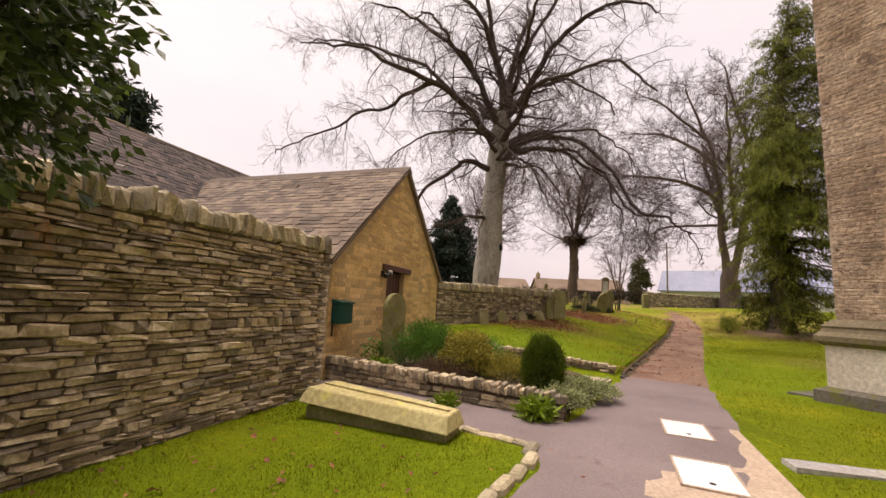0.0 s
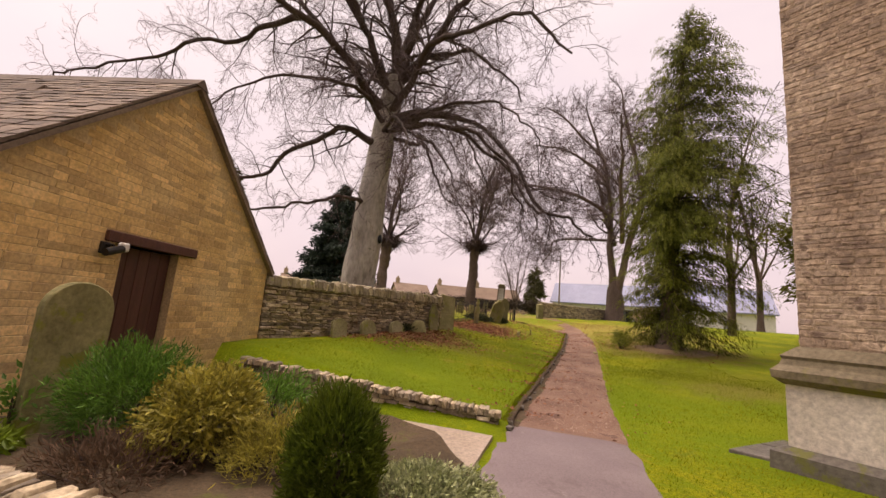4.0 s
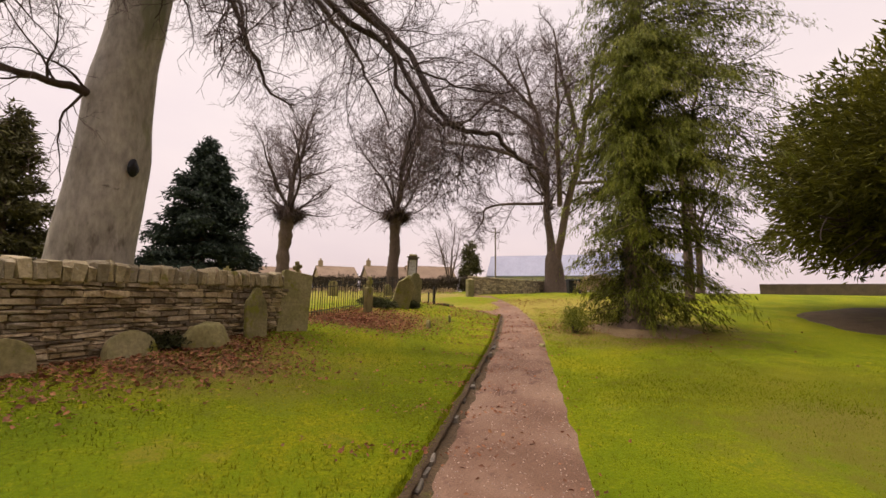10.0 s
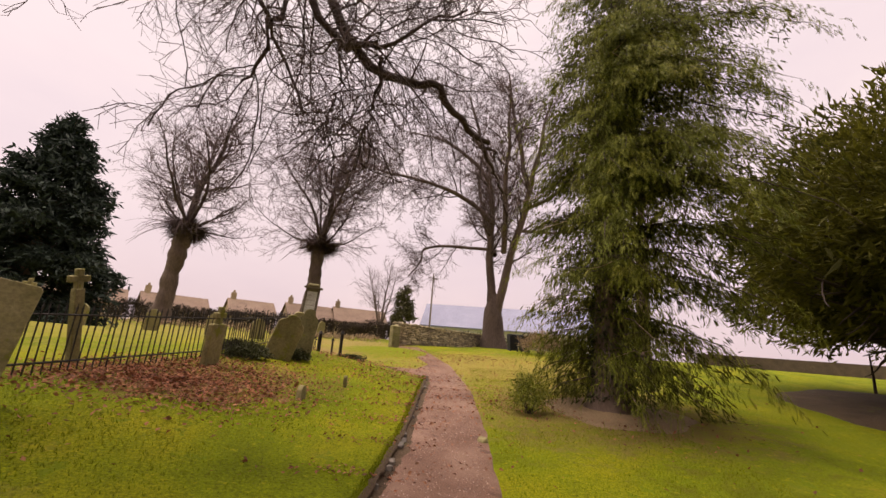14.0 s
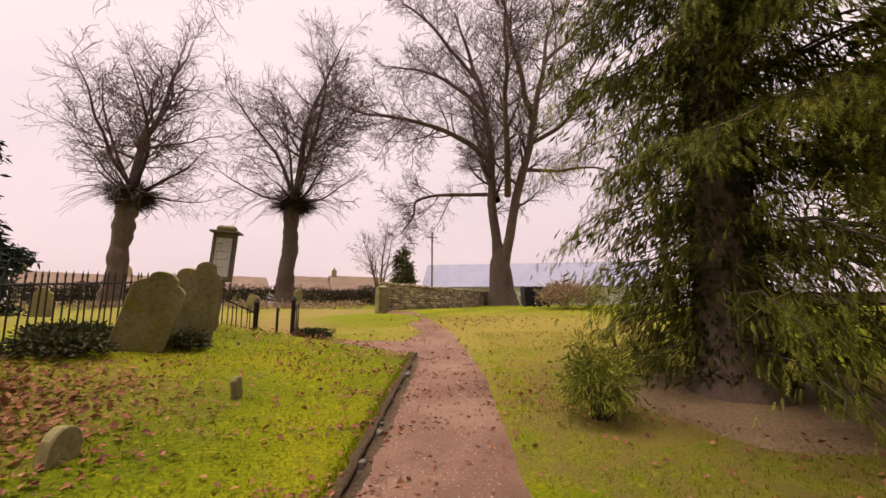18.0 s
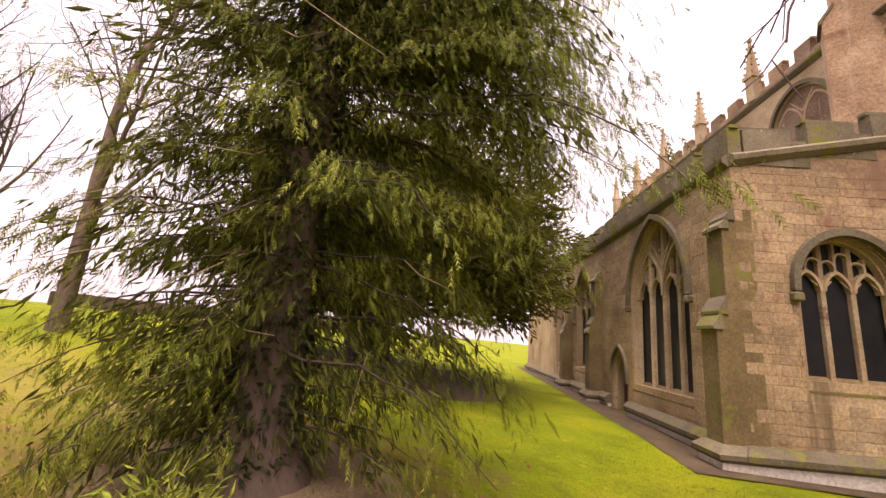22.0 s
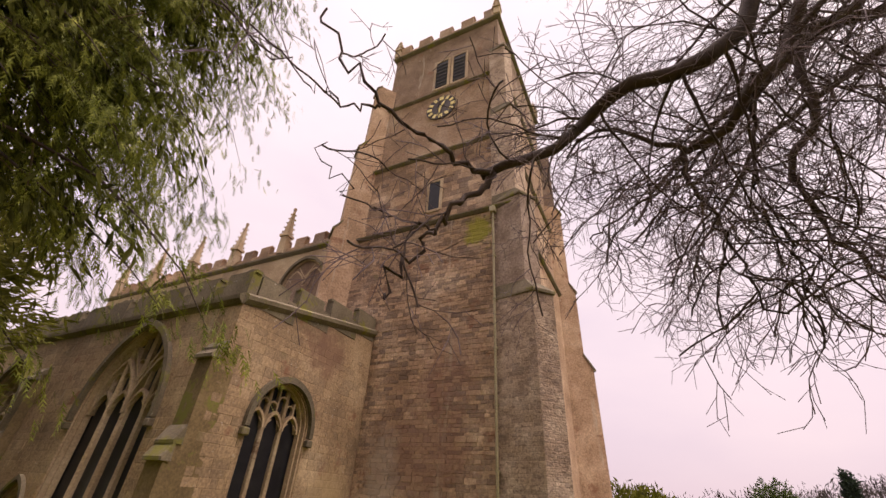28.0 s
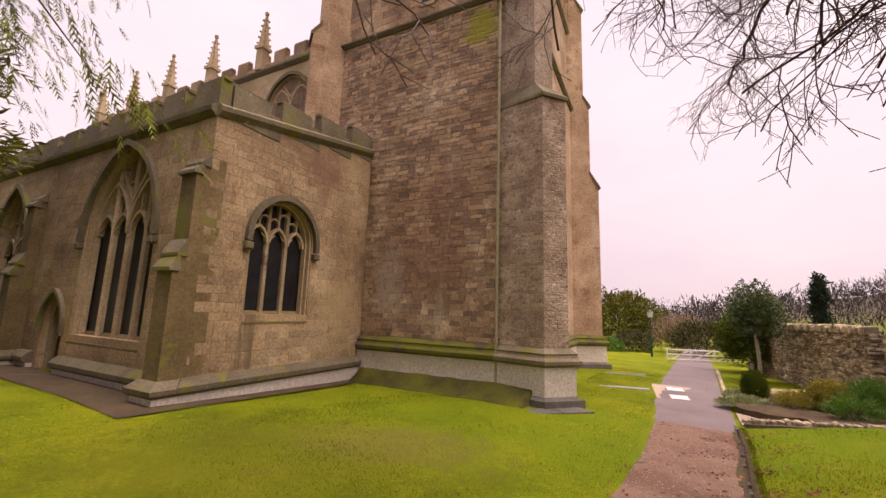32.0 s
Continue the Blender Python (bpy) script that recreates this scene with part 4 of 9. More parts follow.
path_buttress()
diagonal_buttress((4.95, TS + 0.445), 213, "stepped diagonal corner buttress")
diagonal_buttress((TE, TN), 52, "stepped diagonal corner buttress")
pl = tower_plan(-0.42)
for i in range(4):
    battlement(tower, M_CHURCH, "crumbling battlement stone", pl[i], pl[(i + 1) % 4], 30.6, 30.6, -0.4, 1.0, 0.75, 1.15, 0.35)
bm = bmesh.new()
sweep(bm, [(-0.3, 30.1), (0.05, 30.1), (0.22, 30.25), (0.22, 30.35), (0.0, 30.5), (-0.3, 30.5)], pl, True)
part("string_course", bm, M_LEDGE, tower)
for x, y in ((pl[0][0], pl[0][1]), (pl[2][0], pl[2][1]), (pl[3][0], pl[3][1]), (pl[1][0], pl[1][1])):
    pinnacle(tower, x, y, 30.5, 2.2, 0.22, "short worn corner pinnacle")

# clock
CLOCK_U, CLOCK_Z, CLOCK_V = 8.75, 22.7, TN - 0.28
clock = bmesh.new()
prism(clock, [(0.98 * math.cos(a), 0.98 * math.sin(a)) for a in np.linspace(0, 2 * math.pi, 40, endpoint=False)], 0, 0.05, "y")
face = part("clock_face", clock, surface("clock face", [(0.05, 0.04, 0.04), (0.08, 0.06, 0.055)], 2, 20, 0.6, 0.1, 0.002, 0), tower, "dark round clock face with gilt numerals")
face.matrix_local = pose(CLOCK_U, CLOCK_V, CLOCK_Z, 0, 0, 180) @ pose(0, -0.07, 0)
for i in range(12):
    bm = bmesh.new()
    wide = 0.10 if i % 3 else 0.13
    box(bm, -wide, wide, -0.03, 0.0, 0.62, 0.92, 0.01)
    o = part("numeral", bm, M_GILT, face, "gilt numeral bar")
    o.matrix_local = Matrix.Rotation(radians(30 * i), 4, "Y")
for ang, ln, wd in ((192, 0.78, 0.045), (28, 0.52, 0.06)):
    bm = bmesh.new()
    prism(bm, [(-wd, -0.18), (wd, -0.18), (wd * 1.3, ln * 0.6), (0, ln), (-wd * 1.3, ln * 0.6)], -0.06, -0.035, "y")
    o = part("clock_hand", bm, M_GILT, face)
    o.matrix_local = Matrix.Rotation(radians(ang), 4, "Y")


def slit(parent, u, v, z, w, h, label):
    """A small dark square-headed light with a stone surround, facing north."""
    bm = bmesh.new()
    for a, b, c, d in ((-w - 0.16, -w, -0.1, h + 0.16), (w, w + 0.16, -0.1, h + 0.16), (-w, w, h, h + 0.16), (-w, w, -0.16, 0)):
        box(bm, a, b, -0.05, 0.22, c, d, 0.01)
    o = part("window", bm, M_DRESSED, parent, label)
    o.matrix_local = pose(u, v, z, 0, 0, 180)
    # near-black sheet on the solid wall paints the shade inside an opening
    bm = bmesh.new()
    box(bm, -w, w, -0.012, 0.0, 0, h)
    part("opening", bm, M_LEAD, o, "dark sheet standing for the shade of an opening")
    return o


slit(tower, 8.65, TN - 0.14, 14.9, 0.30, 1.75, "small square-headed stair window")
for du in (-0.62, 0.62):
    o = slit(tower, 8.4 + du, TN - 0.42, 25.0, 0.42, 2.7, "louvred belfry opening")
    for i in range(7):
        bm = bmesh.new()
        prism(bm, [(-0.07, 0.0), (0.05, 0.16), (0.05, 0.20), (-0.07, 0.04)], -0.42, 0.42, "x")
        q = part("louvre", bm, M_FOOT, o)
        q.matrix_local = pose(0, 0.0, 0.12 + i * 0.36)
# downpipe
bm = bmesh.new()
rod(bm, (5.52, TN + 0.14, 0.4), (5.52, TN + 0.14, 13.7), 0.05, sides=8)
for z in np.arange(1.9, 13.5, 1.9):
    rod(bm, (5.52, TN + 0.14, z), (5.52, TN + 0.14, z + 0.07), 0.068, sides=8)
    box(bm, 5.44, 5.60, TN - 0.01, TN + 0.12, z + 0.01, z + 0.05)
box(bm, 5.40, 5.64, TN + 0.02, TN + 0.28, 13.6, 13.9, 0.02)
tagged(part("downpipe", bm, surface("pale painted pipe", [(0.30, 0.26, 0.15), (0.38, 0.33, 0.2)], 2, 20, 0.6, 0.1, 0.002, 0), tower), "mossy painted rainwater downpipe")

# north aisle, its west wall slanting up to the tower
aisle = empty("church_aisle", CHM.copy(), "low battlemented limestone church aisle with traceried windows", "church aisle")
AU, AN, AE = 10.9, 17.3, 40.0
AZ = 7.7
WIN_V, WIN_W, WIN_SILL, WIN_SPRING, WIN_RISE = 14.85, 1.12, 2.42, 4.58, 1.16
BIG_W, BIG_SILL, BIG_SPRING, BIG_RISE = 1.95, 1.62, 4.62, 2.62
bm = bmesh.new()
wall_with_arches(bm, -AN, -11.0, 0.0, 0.6, -0.3, AZ, [(-WIN_V, WIN_W, WIN_SILL, WIN_SPRING, WIN_RISE)], 8.9)
o = part("aisle_wall_west", bm, M_AISLE, aisle, "patched ochre and brown stone west wall")
WM = pose(AU, 0, 0, 0, 0, -90)
o.matrix_local = WM
gothic_window(aisle, WM @ pose(-WIN_V, 0, WIN_SILL), WIN_W, WIN_SPRING - WIN_SILL, WIN_RISE, 3, "three-light traceried gothic window")
BIG_U, DOOR_U = 14.95, 18.1
bm = bmesh.new()
NM = pose(0, AN, 0, 0, 0, 180)
wall_with_arches(bm, -AE, -AU, 0.0, 0.6, -0.3, AZ, [(-BIG_U, BIG_W, BIG_SILL, BIG_SPRING, BIG_RISE), (-DOOR_U, 0.72, 0.25, 1.75, 1.05), (-22.8, 1.5, 1.75, 4.4, 2.4), (-27.4, 1.5, 1.75, 4.4, 2.4)])
o = part("aisle_wall_north", bm, M_AISLE, aisle, "weathered limestone north wall")
o.matrix_local = NM
gothic_window(aisle, NM @ pose(-BIG_U, 0, BIG_SILL), BIG_W, BIG_SPRING - BIG_SILL, BIG_RISE, 4, "tall four-light traceried gothic window")
for u in (22.8, 27.4):
    gothic_window(aisle, NM @ pose(-u, 0, 1.75), 1.5, 2.65, 2.4, 3, "three-light traceried gothic window")
# priest's door
bm = bmesh.new()
for k in range(2):
    arch_rib(bm, 0.66 - 0.06 * k, 1.0 - 0.06 * k, 0.08, 0.05 + 0.12 * k, 0.3 + 0.12 * k, 1.5)
d = part("door_surround", bm, M_DRESSED, aisle, "moulded pointed stone doorway")
d.matrix_local = NM @ pose(-DOOR_U, 0, 1.75)
bm = bmesh.new()
prism(bm, [(-0.64, -1.5), (-0.64, 0)] + arch(0.64, 0.95) + [(0.64, 0), (0.64, -1.5)], 0.40, 0.46, "y")
part("door", bm, M_DOOR, d, "dark oak plank door")
bm = bmesh.new()
arch_rib(bm, 0.78, 1.12, 0.10, -0.12, 0.02, 0.2)
part("hood_mould", bm, M_LEDGE, d)
# plinth, ledge, string, battlements round the aisle
AL = [(AU, TN + 0.2), (AU, AN), (AE, AN)]
AL = AL[::-1]
for nm, mt, prof in (("aisle_plinth", M_PALE, [(-0.2, -0.3), (0.16, -0.3), (0.16, 0.62), (-0.2, 0.62)]), ("aisle_footing", M_FOOT, [(-0.2, -0.4), (0.30, -0.4), (0.28, 0.22), (-0.2, 0.24)]), ("aisle_ledge", M_LEDGE, [(-0.2, 0.60), (0.16, 0.60), (0.27, 0.68), (0.28, 0.80), (0.12, 0.95), (-0.2, 1.02)])):
    for a, b in ((AL[0], (DOOR_U + 0.95, AN)), ((DOOR_U - 0.95, AN), None)):
        bm = bmesh.new()
        sweep(bm, prof, [a, b] if b else [a, AL[1], AL[2]])
        part(nm, bm, mt, aisle)
bm = bmesh.new()
prof = [(-0.3, -0.28), (0.04, -0.28), (0.17, -0.16), (0.19, -0.04), (0.05, 0.06), (-0.3, 0.06)]
for p0, p1, za, zb in (((AE, AN), (AU, AN), AZ, AZ), ((AU, AN), (AU, TN + 0.05), AZ, 8.9)):
    d = (Vector(p1) - Vector(p0)).normalized()
    nr = Vector((d.y, -d.x))
    va = [bm.verts.new((p0[0] + nr.x * o, p0[1] + nr.y * o, za + z)) for o, z in prof]
    vb = [bm.verts.new((p1[0] + nr.x * o, p1[1] + nr.y * o, zb + z)) for o, z in prof]
    for i in range(len(prof)):
        bm.faces.new((va[i], va[(i + 1) % 6], vb[(i + 1) % 6], vb[i]))
    bm.faces.new(va)
    bm.faces.new(vb)
part("parapet_string", bm, M_LEDGE, aisle, "moulded parapet string course")
battlement(aisle, M_LEDGE, "low weathered battlement tinged with lichen", (AE, AN + 0.02), (AU - 0.02, AN + 0.02), AZ + 0.05, AZ + 0.05, -0.32, 1.05, 0.50, 0.72, 0.36)
battlement(aisle, M_LEDGE, "low weathered battlement tinged with lichen", (AU - 0.02, AN - 0.36), (AU - 0.02, TN + 0.05), AZ + 0.1, 8.95, -0.32, 1.05, 0.42, 0.66, 0.34)
bm = bmesh.new()
prism(bm, [(AU + 0.3, TN), (AE, TN), (AE, AN - 0.3), (AU + 0.3, AN - 0.3)], 7.6, 7.8, "z")
part("aisle_roof", bm, M_FOOT, aisle, "low lead aisle roof")


def aisle_buttress(u, v, turn, out=0.58, hw=0.30):
    m = pose(u, v, 0, 0, 0, turn)
    prof = [(-0.4, 0.5), (out, 0.5), (out, 3.45), (out - 0.26, 4.15), (out - 0.26, 5.85), (0.02, 6.30), (-0.4, 6.30)]
    bm = bmesh.new()
    prism(bm, prof, -hw, hw, "y")
    o = part("aisle_buttress", bm, M_MOSSY, aisle, "stepped mossy ochre stone buttress")
    o.matrix_local = m
    for (xa, za), (xb, zb) in (((out, 3.45), (out - 0.26, 4.15)), ((out - 0.26, 5.85), (0.02, 6.30))):
        bm = bmesh.new()
        for k in range(2):
            f0, f1 = k * 0.5, k * 0.5 + 0.5
            prism(bm, [(xa + (xb - xa) * f0 + 0.09, za + (zb - za) * f0 - 0.06), (xa + (xb - xa) * f0 + 0.09, za + (zb - za) * f0 + 0.02), (xa + (xb - xa) * f1 + 0.02, za + (zb - za) * f1 + 0.02), (xa + (xb - xa) * f1 - 0.02, za + (zb - za) * f0 - 0.06)], -hw - 0.05, hw + 0.05, "y")
        q = part("weathering", bm, M_LEDGE, o, "mossy sloping offset")
    for nm, mt, pf in (("plinth", M_PALE, [(-0.2, -0.3), (0.14, -0.3), (0.14, 0.62), (-0.2, 0.62)]), ("footing", M_FOOT, [(-0.2, -0.4), (0.26, -0.4), (0.24, 0.20), (-0.2, 0.22)]), ("ledge", M_LEDGE, [(-0.2, 0.60), (0.14, 0.60), (0.24, 0.68), (0.25, 0.78), (0.06, 0.94), (-0.2, 0.96)])):
        bm = bmesh.new()
        sweep(bm, pf, [(-0.2, -hw), (out, -hw), (out, hw), (-0.2, hw)])
        part(nm, bm, mt, o)
    return o


aisle_buttress(AU + 0.29, AN, 90)
aisle_buttress(20.4, AN, 90)
aisle_buttress(25.2, AN, 90)

# nave clerestory
nave = empty("church_nave", CHM.copy(), "battlemented limestone nave clerestory with pinnacles", "church nave")
NV, NZ = 10.0, 15.2
bays = [17.2 + 4.45 * i for i in range(5)]
bm = bmesh.new()
wall_with_arches(bm, -38.0, -13.0, 0.0, 0.7, 6.0, NZ, [(-u, 1.5, 9.6, 12.7, 1.65) for u in bays])
o = part("nave_wall", bm, M_DRESSED, nave, "pale ochre clerestory wall")
VM = pose(0, NV, 0, 0, 0, 180)
o.matrix_local = VM
for u in bays:
    gothic_window(nave, VM @ pose(-u, 0, 9.6), 1.5, 3.1, 1.65, 4, "clerestory window with honey-coloured panel tracery", depth=0.34, blind=M_HALL)
bm = bmesh.new()
sweep(bm, [(-0.3, NZ - 0.25), (0.05, NZ - 0.25), (0.2, NZ - 0.1), (0.2, NZ), (0.0, NZ + 0.1), (-0.3, NZ + 0.1)], [(38.0, NV), (13.2, NV)])
part("string_course", bm, M_LEDGE, nave)
battlement(nave, M_CHURCH, "", (38.0, NV), (13.4, NV), NZ + 0.1, NZ + 0.1, -0.35, 0.8, 0.68, 0.85, 0.25)
for i in range(5):
    pinnacle(nave, 19.55 + 4.45 * i, NV + 0.05, NZ, 3.6, 0.24)
bm = bmesh.new()
box(bm, 13.2, 38.0, 1.5, NV - 0.1, 0, NZ - 0.2)
part("nave_body", bm, M_CHURCH, nave, "plain inner body of the nave")

# ---- church hall with its gable, gate and garden walls ----
HD, HN = Vector((0.319, 0.948)).normalized(), Vector((0.948, -0.319)).normalized()
HALL_TURN = math.degrees(math.atan2(HD.y, HD.x))
HALL_O = Vector((-2.23, 7.94))
hall = empty("church_hall", pose(HALL_O.x, HALL_O.y, 0, 0, 0, HALL_TURN), "honey limestone hall with steep stone-slated gable roof", "hall")
# hall frame: x along the gable front, y into the building, z up
GW, GE, GA = 6.40, 2.45, 5.28
bm = bmesh.new()
DX0, DX1, DZ = 2.45, 3.52, 2.36
prism(bm, [(0, -0.2), (DX0, -0.2), (DX0, DZ), (DX1, DZ), (DX1, -0.2), (GW, -0.2), (GW, GE + 0.1), (GW / 2, GA), (0, GE)], 0.0, 0.4, "y")
part("gable_wall", bm, M_MORTAR, hall, "honey-coloured coursed stone gable wall")
bm = bmesh.new()
box(bm, 0.0, 0.4, 0.4, 6.5, -0.2, GE)
part("side_wall", bm, M_HALL, hall)
bm = bmesh.new()
box(bm, GW - 0.4, GW, 0.4, 6.5, -0.2, GE)
part("side_wall", bm, M_HALL, hall)
for i in range(5):
    bm = bmesh.new()
    x0 = DX0 + 0.02 + i * (DX1 - DX0 - 0.04) / 5
    box(bm, x0, x0 + (DX1 - DX0 - 0.04) / 5 - 0.008, 0.12, 0.17, 0.05, DZ - 0.02, 0.006)
    part("door_board", bm, M_DOOR, hall, "dark red-brown door board")
bm = bmesh.new()
box(bm, DX0 - 0.30, DX1 + 0.36, -0.07, 0.28, DZ, DZ + 0.15, 0.012)
part("lintel", bm, M_DOOR, hall, "heavy dark timber lintel")
bm = bmesh.new()
rod(bm, (DX0 + 0.55, 0.10, 1.12), (DX0 + 0.55, 0.04, 1.12), 0.022, sides=8)
rod(bm, (DX0 + 0.55, 0.04, 1.12), (DX0 + 0.45, 0.035, 1.12), 0.014, sides=6)
part("door_handle", bm, M_IRON, hall)
# lamp beside the door
bm = bmesh.new()
box(bm, DX0 - 0.36, DX0 - 0.24, -0.05, 0.0, 2.18, 2.34, 0.008)
rod(bm, (DX0 - 0.30, -0.04, 2.30), (DX0 - 0.30, -0.16, 2.30), 0.018, sides=6)
rod(bm, (DX0 - 0.42, -0.17, 2.19), (DX0 - 0.18, -0.17, 2.27), 0.055, 0.055, 10)
part("wall_lamp", bm, M_IRON, hall, "small black floodlight with sensor")
bm = bmesh.new()
box(bm, DX0 - 0.20, DX0 - 0.08, -0.20, -0.10, 2.24, 2.36, 0.02)
part("lamp_head", bm, M_WHITE, hall, "white lamp housing")
# green box on the wall
BX = 0.10
bm = bmesh.new()
box(bm, BX, BX + 0.46, -0.22, 0.0, 1.10, 1.50, 0.012)
gb = part("wall_box", bm, M_BOX, hall, "dark green metal box fixed to the wall")
bm = bmesh.new()
prism(bm, [(-0.25, 1.50), (-0.25, 1.53), (0.0, 1.58), (0.0, 1.50)], BX - 0.02, BX + 0.48, "x")
part("lid", bm, M_BOX, gb)
bm = bmesh.new()
rod(bm, (BX + 0.06, -0.02, 0.85), (BX + 0.06, -0.02, 1.10), 0.015, sides=6)
part("cable", bm, M_IRON, gb)


def slated(parent, p0, across, up, w, h, material, rows, name="slate_covering"):
    """Overlapping rows of stone slates on a roof slope: p0 the lower corner, unit vectors across and up the slope."""
    across, up = Vector(across).normalized(), Vector(up).normalized()
    nrm = across.cross(up).normalized()
    if nrm.z < 0:
        nrm = -nrm
    p0 = Vector(p0)
    r = random.Random(3)
    vs, fs = [], []
    for i in range(rows):
        a, b = h * i / rows, min(h, h * (i + 1.25) / rows)
        x = -r.random() * 0.2
        while x < w:
            wd = 0.16 + 0.16 * r.random()
            x0, x1 = max(0, x) + 0.003, min(w, x + wd) - 0.003
            x += wd
            if x1 - x0 < 0.02:
                continue
            t = 0.026 + 0.014 * r.random()
            j = r.uniform(-0.012, 0.012)
            base = len(vs)
            for (xx, s, l) in ((x0, a + j, 0.012), (x1, a + j, 0.012), (x1, b, 0.0), (x0, b, 0.0)):
                q = p0 + across * xx + up * s
                vs.append(tuple(q + nrm * (l + 0.012)))
                vs.append(tuple(q + nrm * (l + t + 0.012)))
            fs += [(base + 1, base + 3, base + 5, base + 7), (base, base + 1, base + 3, base + 2)[::-1], (base + 2, base + 3, base + 5, base + 4)[::-1], (base + 6, base + 7, base + 1, base)[::-1]]
    return tagged(mesh_object(name, vs, fs, material, parent), kind="stuff")


def roof_plane(parent, pts, material, name="roof_deck", t=0.06):
    bm = bmesh.new()
    v = [Vector(p) for p in pts]
    nrm = (v[1] - v[0]).cross(v[2] - v[0]).normalized()
    if nrm.z < 0:
        nrm = -nrm
    a = [bm.verts.new(p) for p in v]
    b = [bm.verts.new(p - nrm * t) for p in v]
    n = len(v)
    bm.faces.new(a)
    bm.faces.new(b[::-1])
    for i in range(n):
        bm.faces.new((a[i], a[(i + 1) % n], b[(i + 1) % n], b[i]))
    return part(name, bm, material, parent)


OV = 0.10
SL = math.hypot(GW / 2, GA - GE)
for k in (0, 1):
    xe, ze = (-0.16, GE - 0.14) if k == 0 else (GW + 0.16, GE - 0.10)
    roof_plane(hall, [(xe, -OV, ze), (GW / 2, -OV, GA + 0.02), (GW / 2, 9.0, GA + 0.02), (xe, 9.0, ze)], M_ROOF)
    up = Vector((GW / 2 - xe, 0, GA + 0.02 - ze))
    slated(hall, (xe, -OV, ze), (0, 1, 0), up, 7.5, up.length, M_ROOF, 26)
bm = bmesh.new()
prism(bm, [(GW / 2 - 0.16, GA - 0.05), (GW / 2, GA + 0.12), (GW / 2 + 0.16, GA - 0.05)], -OV - 0.02, 7.3, "y")
part("ridge", bm, M_ROOF, hall, "stone ridge tiles")
for y in (2.0, 3.1):
    bm = bmesh.new()
    prism(bm, [(2.25, 4.44), (2.52, 4.82), (2.66, 4.80), (2.4, 4.46)], y, y + 0.55, "y")
    part("roof_vent", bm, M_ROOF, hall, "low slate roof vent")
# main hall range behind, its ridge parallel to the gable front
bm = bmesh.new()
prism(bm, [(-5.8, 4.6), (12.0, 4.6), (12.0, 13.4), (-5.8, 13.4)], -0.2, 2.4, "z")
part("main_wall", bm, M_HALL, hall)
RH, RY, RX, EX, EY0, EY1, EZ = 6.55, 9.0, -1.3, -6.1, 4.2, 13.8, 2.3
for pts in ([(EX, EY0, EZ), (12.3, EY0, EZ), (12.3, RY, RH), (RX, RY, RH)], [(EX, EY0, EZ), (RX, RY, RH), (EX, EY1, EZ)], [(RX, RY, RH), (12.3, RY, RH), (12.3, EY1, EZ), (EX, EY1, EZ)]):
    roof_plane(hall, pts, M_ROOFDK)


def slated_trapezium(parent, lo0, lo1, hi0, hi1, rows, material):
    """Slate rows between a lower edge and an upper edge."""
    lo0, lo1, hi0, hi1 = map(Vector, (lo0, lo1, hi0, hi1))
    nrm = (lo1 - lo0).cross(hi0 - lo0).normalized()
    if nrm.z < 0:
        nrm = -nrm
    r = random.Random(5)
    vs, fs = [], []
    for i in range(rows):
        f0, f1 = i / rows, min(1.0, (i + 1.25) / rows)
        a0, a1, b0, b1 = lo0.lerp(hi0, f0), lo1.lerp(hi1, f0), lo0.lerp(hi0, f1), lo1.lerp(hi1, f1)
        wid = (a1 - a0).length
        if wid < 0.2:
            continue
        x = 0.0
        while x < wid:
            wd = 0.18 + 0.16 * r.random()
            g0, g1 = min(1.0, x / wid), min(1.0, (x + wd - 0.008) / wid)
            x += wd
            t = 0.032 + 0.016 * r.random()
            base = len(vs)
            for q, l in ((a0.lerp(a1, g0), 0.014), (a0.lerp(a1, g1), 0.014), (b0.lerp(b1, g1), 0.0), (b0.lerp(b1, g0), 0.0)):
                vs.append(tuple(q + nrm * (l + 0.01)))
                vs.append(tuple(q + nrm * (l + t + 0.01)))
            fs += [(base + 1, base + 3, base + 5, base + 7), (base, base + 1, base + 3, base + 2)[::-1], (base + 2, base + 3, base + 5, base + 4)[::-1], (base + 6, base + 7, base + 1, base)[::-1]]
    return tagged(mesh_object("slate_covering", vs, fs, material, parent), kind="stuff")


slated_trapezium(hall, (EX, EY0, EZ), (12.3, EY0, EZ), (RX, RY, RH), (12.3, RY, RH), 32, M_ROOFDK)
slated_trapezium(hall, (EX, EY1, EZ), (EX, EY0, EZ), (RX, RY, RH), (RX, RY - 0.02, RH), 32, M_ROOFDK)
bm = bmesh.new()
rod(bm, (RX, RY, RH), (12.3, RY, RH), 0.10, sides=8)
rod(bm, (EX, EY0, EZ + 0.04), (RX, RY, RH), 0.08, sides=8)
part("ridge", bm, M_ROOF, hall)

# garden gate in its white frame, between the wall's end and the gable
GM = pose(*sl(4.42, 6.10, 0.05), 0, 0, math.degrees(math.atan2(PD.y, PD.x)))
gate = empty("garden_gate", GM, "closed sage-green boarded gate in a white frame", "gate")
bm = bmesh.new()
box(bm, 0.94, 1.02, -0.06, 0.06, -0.1, 2.14, 0.006)
part("gate_post", bm, M_WHITE, gate)
bm = bmesh.new()
box(bm, -0.02, 0.06, -0.06, 0.06, -0.1, 2.14, 0.006)
part("gate_post", bm, M_WHITE, gate)
bm = bmesh.new()
box(bm, -0.06, 1.06, -0.07, 0.07, 2.14, 2.21, 0.006)
part("gate_head", bm, M_WHITE, gate)
